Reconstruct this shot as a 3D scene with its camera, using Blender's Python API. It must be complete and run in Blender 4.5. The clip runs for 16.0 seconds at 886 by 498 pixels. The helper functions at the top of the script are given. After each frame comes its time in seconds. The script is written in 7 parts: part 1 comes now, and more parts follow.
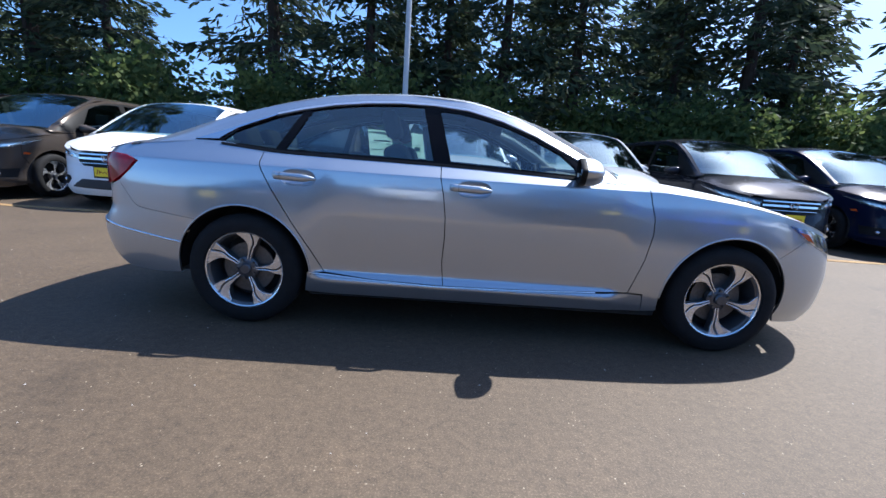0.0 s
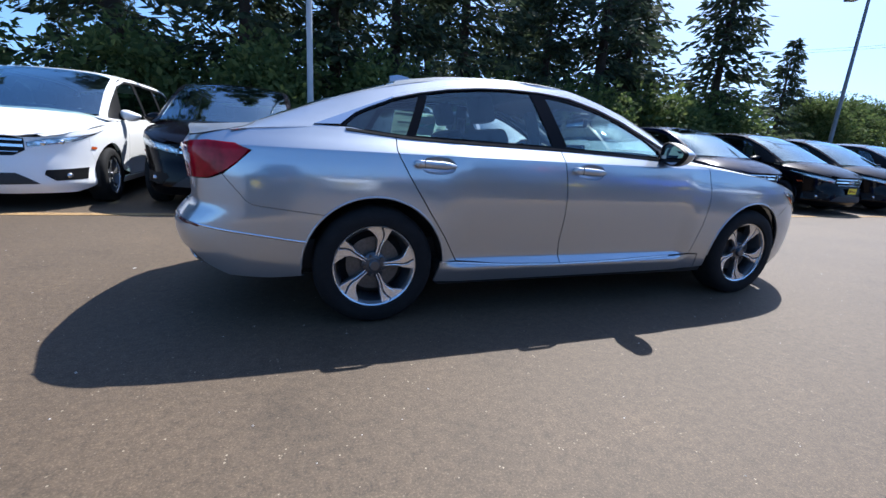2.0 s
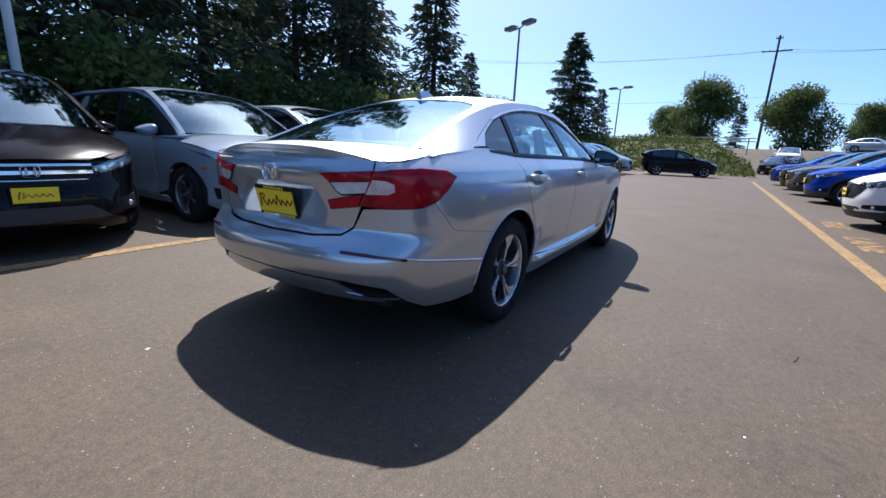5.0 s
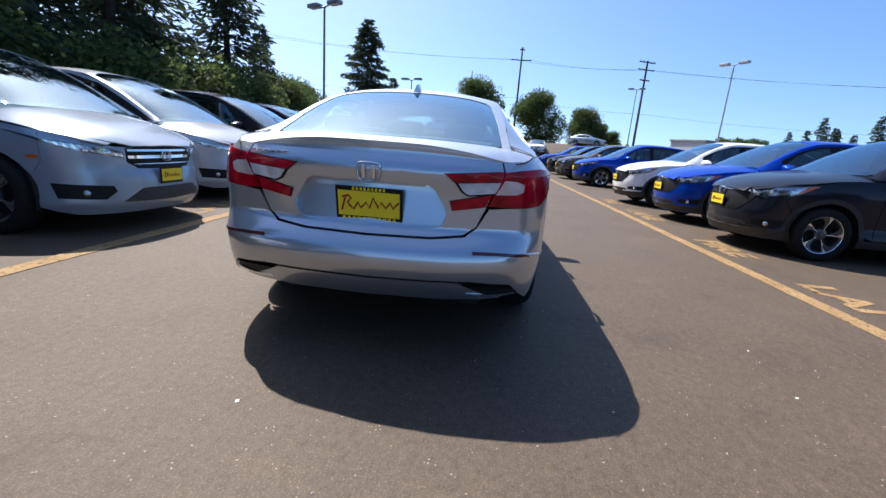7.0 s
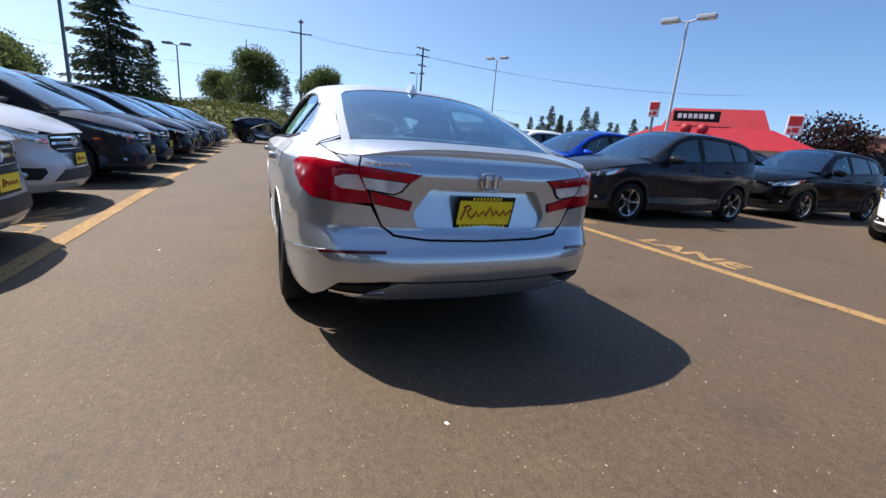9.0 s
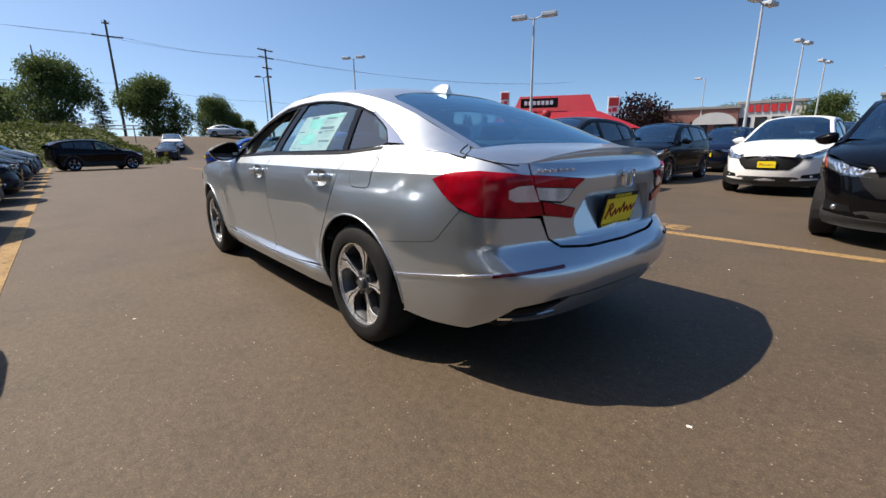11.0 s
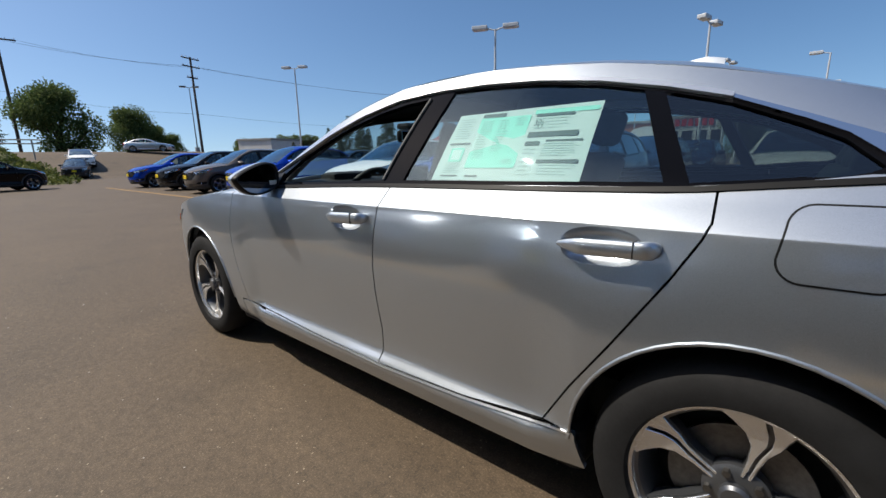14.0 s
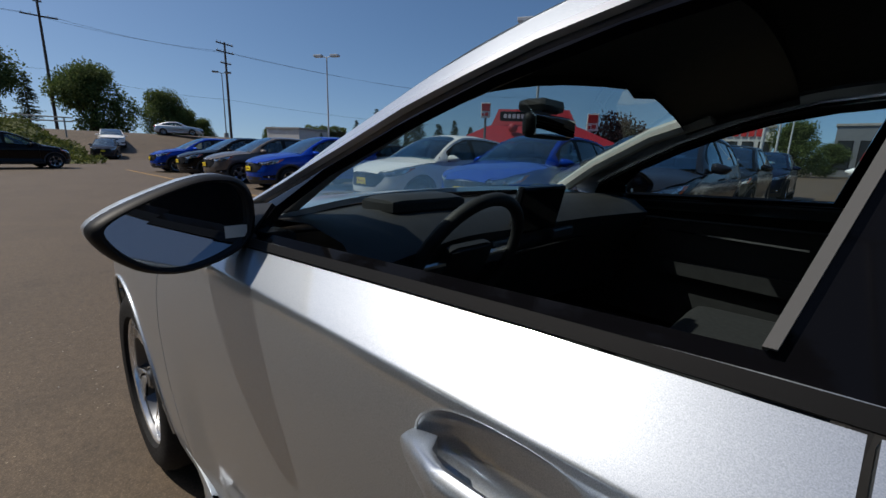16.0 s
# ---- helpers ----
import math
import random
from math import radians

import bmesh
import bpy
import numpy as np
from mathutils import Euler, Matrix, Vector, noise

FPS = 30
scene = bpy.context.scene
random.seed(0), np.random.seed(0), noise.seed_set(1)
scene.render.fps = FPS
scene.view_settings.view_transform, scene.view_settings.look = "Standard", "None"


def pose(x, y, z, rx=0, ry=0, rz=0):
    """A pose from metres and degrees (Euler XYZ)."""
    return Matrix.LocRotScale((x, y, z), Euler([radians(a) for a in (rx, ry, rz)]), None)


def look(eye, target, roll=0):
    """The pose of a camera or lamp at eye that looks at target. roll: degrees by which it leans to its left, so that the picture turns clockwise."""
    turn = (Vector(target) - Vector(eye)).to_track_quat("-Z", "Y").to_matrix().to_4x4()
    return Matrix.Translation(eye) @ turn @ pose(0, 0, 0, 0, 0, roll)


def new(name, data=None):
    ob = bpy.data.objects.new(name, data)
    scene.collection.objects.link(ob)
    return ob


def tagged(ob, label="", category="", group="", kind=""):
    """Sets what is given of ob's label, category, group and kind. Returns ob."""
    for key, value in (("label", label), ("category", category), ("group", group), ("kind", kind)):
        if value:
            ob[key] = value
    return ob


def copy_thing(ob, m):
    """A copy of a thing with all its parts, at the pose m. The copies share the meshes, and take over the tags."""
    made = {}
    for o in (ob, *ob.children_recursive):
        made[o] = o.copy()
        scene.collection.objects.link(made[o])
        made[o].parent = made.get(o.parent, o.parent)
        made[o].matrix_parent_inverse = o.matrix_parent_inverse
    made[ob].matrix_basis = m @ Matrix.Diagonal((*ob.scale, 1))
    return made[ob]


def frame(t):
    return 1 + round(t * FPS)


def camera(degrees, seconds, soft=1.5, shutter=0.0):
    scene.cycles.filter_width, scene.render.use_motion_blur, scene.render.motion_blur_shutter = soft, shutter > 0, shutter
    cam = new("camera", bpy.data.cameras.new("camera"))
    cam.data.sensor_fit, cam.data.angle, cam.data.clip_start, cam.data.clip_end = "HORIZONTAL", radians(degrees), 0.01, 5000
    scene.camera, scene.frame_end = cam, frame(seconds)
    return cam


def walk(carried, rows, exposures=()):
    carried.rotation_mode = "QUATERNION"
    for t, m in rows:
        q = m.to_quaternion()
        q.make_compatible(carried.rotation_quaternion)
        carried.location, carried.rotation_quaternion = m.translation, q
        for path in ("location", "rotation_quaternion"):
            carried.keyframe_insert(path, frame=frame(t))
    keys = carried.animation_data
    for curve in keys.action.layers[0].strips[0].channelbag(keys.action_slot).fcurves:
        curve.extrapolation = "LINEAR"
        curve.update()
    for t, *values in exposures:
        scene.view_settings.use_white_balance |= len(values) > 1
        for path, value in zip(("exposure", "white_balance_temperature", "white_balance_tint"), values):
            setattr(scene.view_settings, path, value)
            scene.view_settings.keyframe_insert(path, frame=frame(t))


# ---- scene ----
cam = camera(92.8, 16.0)
PATH = [
    (0, (1.12, -3.277, 1.043), (1.147, -1.321, 0.624), 4.0),
    (0.5, (0.729, -3.32, 1.022), (0.894, -1.369, 0.612), 3.8),
    (1, (0.349, -3.234, 0.994), (0.711, -1.315, 0.561), 3.7),
    (1.5, (-0.027, -3.169, 1.001), (0.477, -1.286, 0.551), 4.0),
    (2, (-0.412, -3.086, 1.001), (0.251, -1.262, 0.517), 3.6),
    (2.5, (-0.784, -2.93, 1.001), (0.054, -1.18, 0.515), 4.7),
    (3, (-1.168, -2.828, 1.008), (-0.165, -1.151, 0.582), 3.5),
    (5.5, (-2.504, -1.57, 1.048), (-0.772, -0.712, 0.533), 2.9),
    (6, (-2.647, -1.214, 1.039), (-0.841, -0.553, 0.488), 3.3),
    (6.5, (-2.833, -0.864, 1.024), (-0.94, -0.465, 0.516), 4.3),
    (7, (-2.888, -0.503, 1.031), (-0.951, -0.357, 0.555), 4.4),
    (7.5, (-2.943, -0.118, 1.038), (-0.987, -0.207, 0.633), 4.7),
    (8, (-2.948, 0.246, 1.041), (-1.03, -0.132, 0.617), 5.6),
    (8.5, (-2.846, 0.629, 1.053), (-0.982, 0.067, 0.597), 6.6),
    (9, (-2.779, 1.007, 1.064), (-1.006, 0.221, 0.571), 4.7),
    (9.5, (-2.58, 1.295, 1.067), (-0.893, 0.335, 0.587), 3.4),
    (12, (-1.43, 2.152, 1.042), (-0.089, 0.761, 0.525), 0.0),
    (12.5, (-1.115, 2.128, 1.046), (0.208, 0.725, 0.514), 2.2),
    (13, (-0.764, 2.12, 1.087), (0.509, 0.661, 0.585), -0.3),
    (13.5, (-0.396, 2.002, 1.094), (0.932, 0.577, 0.639), 0.8),
    (14, (-0.032, 1.915, 1.101), (1.234, 0.426, 0.678), -1.2),
    (14.5, (0.298, 1.787, 1.104), (1.546, 0.283, 0.681), -2.4),
    (15, (0.625, 1.585, 1.126), (1.952, 0.136, 0.755), 1.0),
    (15.5, (0.917, 1.404, 1.143), (2.155, -0.114, 0.742), -3.3),
    (16, (1.147, 1.167, 1.139), (2.48, -0.26, 0.705), 1.8),
]
EXPOSURES = [(0, 1.03, 5800, 10), (2.5, 0.87, 5850, 10), (5.5, 0.66, 6000, 11), (7.0, 0.76, 6250, 12), (8.5, 0.73, 6650, 12), (9.5, 0.63, 6850, 11), (12, 0.34, 7050, 10), (13, 0.27, 6950, 9), (13.8, 0.2, 6800, 8), (14.5, 0.17, 6700, 8), (15.2, -0.08, 6600, 8), (16, -0.42, 6650, 9)]
walk(cam, [(t, look(eye, target, roll)) for t, eye, target, roll in PATH], EXPOSURES)

# ---- world, sun, exposure ----
SUN_WAY = Vector((0.565, 0.465, 1.0)).normalized()
world = bpy.data.worlds.new("sky")
scene.world = world
world.use_nodes = True
wn = world.node_tree
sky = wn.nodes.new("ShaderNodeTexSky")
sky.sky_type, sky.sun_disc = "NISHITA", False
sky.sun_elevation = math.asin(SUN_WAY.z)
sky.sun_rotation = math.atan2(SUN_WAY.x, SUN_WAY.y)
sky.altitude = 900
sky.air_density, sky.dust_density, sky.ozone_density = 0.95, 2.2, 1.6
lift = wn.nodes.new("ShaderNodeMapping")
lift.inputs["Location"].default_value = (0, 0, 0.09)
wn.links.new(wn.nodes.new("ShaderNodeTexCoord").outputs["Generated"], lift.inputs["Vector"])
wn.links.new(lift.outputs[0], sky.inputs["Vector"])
rich = wn.nodes.new("ShaderNodeHueSaturation")
rich.inputs["Saturation"].default_value = 1.2
wn.links.new(sky.outputs[0], rich.inputs["Color"])
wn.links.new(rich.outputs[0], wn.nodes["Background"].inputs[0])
wn.nodes["Background"].inputs[1].default_value = 0.13
sun = new("sun", bpy.data.lights.new("sun", "SUN"))
sun.data.energy, sun.data.angle, sun.data.color = 4.8, radians(0.53), (1.0, 0.94, 0.86)
sun.matrix_world = look(SUN_WAY * 60, (0, 0, 0))


# ---- materials ----
def material(name, base=(0.5, 0.5, 0.5), rough=0.5, metal=0.0, coat=0.0, spec=0.5, emit=None):
    m = bpy.data.materials.new(name)
    m.use_nodes = True
    b = m.node_tree.nodes["Principled BSDF"]
    b.inputs["Base Color"].default_value = (*base, 1)
    b.inputs["Roughness"].default_value = rough
    b.inputs["Metallic"].default_value = metal
    b.inputs["Coat Weight"].default_value = coat
    b.inputs["Coat Roughness"].default_value = 0.03
    b.inputs["Specular IOR Level"].default_value = spec
    return m


def bsdf(m):
    return m.node_tree.nodes["Principled BSDF"]


def noise_node(m, scale, detail=4.0, rough=0.6, space="Object"):
    nt = m.node_tree
    co = nt.nodes.new("ShaderNodeTexCoord")
    tex = nt.nodes.new("ShaderNodeTexNoise")
    tex.inputs["Scale"].default_value, tex.inputs["Detail"].default_value, tex.inputs["Roughness"].default_value = scale, detail, rough
    nt.links.new(co.outputs[space], tex.inputs["Vector"])
    return tex.outputs["Fac"]


def ramp(m, fac, stops):
    r = m.node_tree.nodes.new("ShaderNodeValToRGB")
    while len(r.color_ramp.elements) < len(stops):
        r.color_ramp.elements.new(0.5)
    for e, (p, c) in zip(r.color_ramp.elements, stops):
        e.position, e.color = p, (*c, 1)
    m.node_tree.links.new(fac, r.inputs[0])
    return r.outputs[0]


def mixed(m, fac, a, b, blend="MIX"):
    x = m.node_tree.nodes.new("ShaderNodeMix")
    x.data_type, x.blend_type = "RGBA", blend
    for i, v in ((0, fac), (6, a), (7, b)):
        if isinstance(v, (int, float)):
            x.inputs[i].default_value = v
        elif isinstance(v, tuple):
            x.inputs[i].default_value = (*v, 1)
        else:
            m.node_tree.links.new(v, x.inputs[i])
    return x.outputs[2]


def bump(m, height, strength, distance=0.01):
    b = m.node_tree.nodes.new("ShaderNodeBump")
    b.inputs["Strength"].default_value, b.inputs["Distance"].default_value = strength, distance
    m.node_tree.links.new(height, b.inputs["Height"])
    m.node_tree.links.new(b.outputs[0], bsdf(m).inputs["Normal"])


def varied(m, base, scale, amount, rough=None):
    """Breaks a colour up at two scales and, if given, its roughness between two values."""
    lo, hi = tuple(c * (1 - amount) for c in base), tuple(min(1, c * (1 + amount)) for c in base)
    a, b = noise_node(m, scale), noise_node(m, scale * 9)
    both = m.node_tree.nodes.new("ShaderNodeMath")
    both.operation = "MULTIPLY_ADD"
    m.node_tree.links.new(b, both.inputs[0])
    both.inputs[1].default_value = 0.45
    m.node_tree.links.new(a, both.inputs[2])
    m.node_tree.links.new(ramp(m, both.outputs[0], ((0.45, lo), (0.95, hi))), bsdf(m).inputs["Base Color"])
    if rough:
        g = ramp(m, b, ((0.3, (rough[0],) * 3), (0.7, (rough[1],) * 3)))
        m.node_tree.links.new(g, bsdf(m).inputs["Roughness"])
    return m


def car_paint(name, base, metal, rough):
    m = material(name, base, rough, metal, 1.0)
    flake = noise_node(m, 900.0, 2.0)
    c = ramp(m, flake, ((0.35, tuple(v * 0.82 for v in base)), (0.65, tuple(min(1, v * 1.15) for v in base))))
    m.node_tree.links.new(c, bsdf(m).inputs["Base Color"])
    dust = noise_node(m, 3.0, 6.0)
    m.node_tree.links.new(ramp(m, dust, ((0.3, (0.02,) * 3), (0.8, (0.09,) * 3))), bsdf(m).inputs["Coat Roughness"])
    return m


def silver_paint():
    """Silver under clear lacquer: a tight sheen that mirrors sky and ground, and a wide glow of metal flakes."""
    m = car_paint("silver_paint", (0.46, 0.515, 0.58), 0.95, 0.12)
    nt, b = m.node_tree, bsdf(m)
    wide = nt.nodes.new("ShaderNodeBsdfPrincipled")
    wide.inputs["Roughness"].default_value, wide.inputs["Metallic"].default_value = 0.50, 1.0
    nt.links.new(ramp(m, noise_node(m, 1100.0, 2.0), ((0.3, (0.44, 0.475, 0.515)), (0.7, (0.68, 0.725, 0.775)))), wide.inputs["Base Color"])
    mx = nt.nodes.new("ShaderNodeMixShader")
    mx.inputs[0].default_value = 0.48
    nt.links.new(b.outputs[0], mx.inputs[1])
    nt.links.new(wide.outputs[0], mx.inputs[2])
    nt.links.new(mx.outputs[0], nt.nodes["Material Output"].inputs[0])
    return m


PAINT = silver_paint()


def fleet_paint():
    m = material("row_paint", (0.5, 0.5, 0.5), 0.22, 0.30, 0.32, 0.06)
    info = m.node_tree.nodes.new("ShaderNodeObjectInfo")
    m.node_tree.links.new(info.outputs["Alpha"], bsdf(m).inputs["Metallic"])
    flake = ramp(m, noise_node(m, 700.0, 2.0), ((0.3, (0.85,) * 3), (0.7, (1.1,) * 3)))
    m.node_tree.links.new(mixed(m, 1.0, info.outputs["Color"], flake, "MULTIPLY"), bsdf(m).inputs["Base Color"])
    m.node_tree.links.new(ramp(m, noise_node(m, 2.5, 6.0), ((0.3, (0.02,) * 3), (0.8, (0.12,) * 3))), bsdf(m).inputs["Coat Roughness"])
    return m


ROW_PAINT = fleet_paint()


def glass_material(name, tint, gloss_rough=0.01, least=0.12, sheen=(0.9, 0.97, 1.0)):
    m = bpy.data.materials.new(name)
    m.use_nodes = True
    nt = m.node_tree
    nt.nodes.remove(nt.nodes["Principled BSDF"])
    tr, gl = nt.nodes.new("ShaderNodeBsdfTransparent"), nt.nodes.new("ShaderNodeBsdfGlossy")
    lw, mx = nt.nodes.new("ShaderNodeLayerWeight"), nt.nodes.new("ShaderNodeMixShader")
    pw, ad = nt.nodes.new("ShaderNodeMath"), nt.nodes.new("ShaderNodeMath")
    lw.inputs[0].default_value = 0.5
    pw.operation, ad.operation = "POWER", "MULTIPLY_ADD"
    pw.inputs[1].default_value, ad.inputs[1].default_value, ad.inputs[2].default_value = 3.6, 0.80, least
    tr.inputs[0].default_value = (*tint, 1)
    gl.inputs["Roughness"].default_value = gloss_rough
    gl.inputs["Color"].default_value = (*sheen, 1)
    nt.links.new(lw.outputs["Facing"], pw.inputs[0])
    nt.links.new(pw.outputs[0], ad.inputs[0])
    nt.links.new(ad.outputs[0], mx.inputs[0])
    nt.links.new(tr.outputs[0], mx.inputs[1])
    nt.links.new(gl.outputs[0], mx.inputs[2])
    nt.links.new(mx.outputs[0], nt.nodes["Material Output"].inputs[0])
    return m


GLASS = glass_material("car_glass", (0.74, 0.87, 0.86), 0.01, 0.13, (0.74, 0.93, 1.0))
DARK_GLASS = glass_material("privacy_glass", (0.10, 0.11, 0.115))
REAR_PANE = glass_material("rear_pane", (0.42, 0.60, 0.60), 0.01, 0.30, (0.66, 0.90, 1.0))
QUARTER_PANE = glass_material("quarter_pane", (0.26, 0.31, 0.30), 0.01, 0.10)
SCREEN = glass_material("screen_pane", (0.52, 0.68, 0.68), 0.01, 0.24, (0.66, 0.88, 1.0))
CLEAR_LENS = glass_material("clear_lens", (0.93, 0.94, 0.95))
CHROME = material("chrome", (0.82, 0.83, 0.85), 0.09, 1.0)
BRIGHT_TRIM = material("bright_trim", (0.80, 0.81, 0.83), 0.28, 0.85)
MACHINED = varied(material("machined_alloy", (0.80, 0.81, 0.82), 0.24, 0.85), (0.80, 0.81, 0.82), 40, 0.05)
GUNMETAL = material("dark_alloy", (0.10, 0.105, 0.115), 0.38, 0.7, 0.5)
RUBBER = varied(material("tyre_rubber", (0.012, 0.012, 0.0125), 0.8, spec=0.25), (0.012, 0.012, 0.0125), 14, 0.3, (0.7, 0.92))
GLOSS_BLACK = material("gloss_black", (0.004, 0.004, 0.005), 0.05, 0.0, 0.0, 0.12)
LAMP_CLEAR = material("clear_lamp", (0.72, 0.72, 0.74), 0.14, 0.0, 1.0)
TRIM = material("black_trim", (0.007, 0.007, 0.0075), 0.5, spec=0.2)
PLASTIC = varied(material("black_plastic", (0.025, 0.025, 0.026), 0.6), (0.025, 0.025, 0.026), 30, 0.2, (0.5, 0.72))
WELL = varied(material("wheel_well_lining", (0.012, 0.012, 0.012), 0.9), (0.012, 0.012, 0.012), 20, 0.3)
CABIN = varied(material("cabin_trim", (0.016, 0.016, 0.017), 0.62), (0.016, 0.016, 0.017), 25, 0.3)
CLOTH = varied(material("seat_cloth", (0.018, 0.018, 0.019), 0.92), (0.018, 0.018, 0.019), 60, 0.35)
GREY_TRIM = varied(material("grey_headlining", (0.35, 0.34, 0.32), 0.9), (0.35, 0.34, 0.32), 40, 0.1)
RED_LENS = material("red_lens", (0.52, 0.003, 0.007), 0.12, 0.0, 0.30, 0.15)


def ribbed(m, scale, lo, hi, deep=None):
    """Fine ribs across a lamp's cover."""
    nt = m.node_tree
    wave, tc = nt.nodes.new("ShaderNodeTexWave"), nt.nodes.new("ShaderNodeTexCoord")
    wave.bands_direction, wave.inputs["Scale"].default_value, wave.inputs["Distortion"].default_value = "DIAGONAL", scale, 0.4
    nt.links.new(tc.outputs["Object"], wave.inputs["Vector"])
    soft = noise_node(m, 16 if deep is None else 11, 3)
    col = ramp(m, wave.outputs["Fac"], ((0.2, lo), (0.8, hi)))
    nt.links.new(mixed(m, 0.35 if deep is None else 0.6, col, ramp(m, soft, ((0.36, deep or lo), (0.62, hi)))), bsdf(m).inputs["Base Color"])
    return m


ribbed(RED_LENS, 150, (0.27, 0.0015, 0.008), (0.48, 0.004, 0.02), (0.12, 0.0008, 0.004))
ribbed(LAMP_CLEAR, 120, (0.45, 0.45, 0.46), (0.78, 0.78, 0.80), (0.26, 0.26, 0.27))
LAMP_MIX = ribbed(material("faceted_reflector", (0.5, 0.5, 0.5), 0.12, 0.8, 1.0), 9, (0.16, 0.165, 0.17), (0.92, 0.93, 0.95))
PINK_LENS = ribbed(material("pink_lens", (0.6, 0.3, 0.3), 0.10, 0.1, 1.0), 60, (0.42, 0.27, 0.27), (0.86, 0.80, 0.80))
DARK_RED = material("red_reflector", (0.085, 0.002, 0.006), 0.14, 0.0, 0.6)
AMBER = material("amber_lens", (0.62, 0.10, 0.015), 0.15, 0.0, 1.0)
LAMP_BOWL = material("lamp_bowl", (0.55, 0.56, 0.58), 0.18, 0.9)
PLATE_YELLOW = varied(material("plate_yellow", (0.85, 0.66, 0.02), 0.45), (0.85, 0.66, 0.02), 12, 0.06)
PLATE_RED = material("plate_red", (0.30, 0.012, 0.01), 0.5)
STEEL = varied(material("brake_steel", (0.15, 0.145, 0.14), 0.5, 1.0), (0.15, 0.145, 0.14), 60, 0.25)


# ---- shaping helpers ----
def curve(*pts):
    """A smooth, overshoot-free curve through a few (x, value) pairs."""
    px, py = np.array([p[0] for p in pts], float), np.array([p[1] for p in pts], float)
    h, d = np.diff(px), np.diff(py) / np.diff(px)
    m = np.zeros(len(px))
    m[0], m[-1] = d[0], d[-1]
    for i in range(1, len(px) - 1):
        if d[i - 1] * d[i] > 0:
            w1, w2 = 2 * h[i] + h[i - 1], h[i] + 2 * h[i - 1]
            m[i] = (w1 + w2) / (w1 / d[i - 1] + w2 / d[i])

    def value(x):
        x = np.clip(np.asarray(x, float), px[0], px[-1])
        i = np.clip(np.searchsorted(px, x) - 1, 0, len(h) - 1)
        t = (x - px[i]) / h[i]
        return ((2 * t**3 - 3 * t**2 + 1) * py[i] + (t**3 - 2 * t**2 + t) * h[i] * m[i]
                + (3 * t**2 - 2 * t**3) * py[i + 1] + (t**3 - t**2) * h[i] * m[i + 1])
    return value


def link_mesh(name, verts, faces, mat, parent=None, label="", normals=None, smooth=True):
    me = bpy.data.meshes.new(name)
    me.from_pydata([tuple(v) for v in verts], [], faces)
    me.materials.append(mat)
    if smooth:
        me.polygons.foreach_set("use_smooth", [True] * len(me.polygons))
    if normals is not None:
        me.normals_split_custom_set_from_vertices([tuple(n) for n in normals])
    ob = new(name, me)
    ob.parent = parent
    if label:
        tagged(ob, label)
    return ob


def part(name, bm, mat, parent=None, label="", smooth=False, sharp=40):
    me = bpy.data.meshes.new(name)
    bmesh.ops.recalc_face_normals(bm, faces=bm.faces)
    if smooth:
        for e in bm.edges:
            if len(e.link_faces) == 2 and e.calc_face_angle(0) > radians(sharp):
                e.smooth = False
        for f in bm.faces:
            f.smooth = True
    bm.to_mesh(me)
    bm.free()
    me.materials.append(mat)
    ob = new(name, me)
    ob.parent = parent
    if label:
        tagged(ob, label)
    return ob


def box(bm, x0, x1, y0, y1, z0, z1, bev=0.0, m=None, seg=2):
    g = bmesh.ops.create_cube(bm, size=1)["verts"]
    for v in g:
        v.co = Vector(((x0 + x1) / 2 + v.co.x * (x1 - x0), (y0 + y1) / 2 + v.co.y * (y1 - y0), (z0 + z1) / 2 + v.co.z * (z1 - z0)))
    if bev:
        es = list({e for v in g for e in v.link_edges})
        r = bmesh.ops.bevel(bm, geom=es, offset=bev, segments=seg, affect="EDGES", profile=0.6)
        g = list({v for f in r["faces"] for v in f.verts} | {v for v in g if v.is_valid})
    if m is not None:
        bmesh.ops.transform(bm, matrix=m, verts=g)
    return g


def rod(bm, a, b, r0, r1=None, n=10):
    a, b = Vector(a), Vector(b)
    g = bmesh.ops.create_cone(bm, cap_ends=True, segments=n, radius1=r0, radius2=r0 if r1 is None else r1, depth=(b - a).length)["verts"]
    bmesh.ops.transform(bm, verts=g, matrix=Matrix.Translation((a + b) / 2) @ (b - a).to_track_quat("Z", "Y").to_matrix().to_4x4())
    return g


def lathe(profile, n=48, closed=True):
    """A bmesh turned round the y axis from (radius, y) pairs."""
    bm = bmesh.new()
    rings = [[bm.verts.new((r * math.cos(2 * math.pi * k / n), y, r * math.sin(2 * math.pi * k / n))) for k in range(n)] for r, y in profile]
    pairs = list(zip(rings, rings[1:])) + ([(rings[-1], rings[0])] if closed else [])
    for p, q in pairs:
        for k in range(n):
            bm.faces.new((p[k], p[(k + 1) % n], q[(k + 1) % n], q[k]))
    return bm


def prism(bm, pts, thick, m):
    """A flat outline, given a thickness along its normal, laid by the matrix m."""
    lo = [bm.verts.new((p[0], p[1], 0)) for p in pts]
    hi = [bm.verts.new((p[0], p[1], thick)) for p in pts]
    n = len(pts)
    bm.faces.new(lo[::-1]), bm.faces.new(hi)
    for k in range(n):
        bm.faces.new((lo[k], lo[(k + 1) % n], hi[(k + 1) % n], hi[k]))
    bmesh.ops.transform(bm, matrix=m, verts=lo + hi)
    return lo + hi


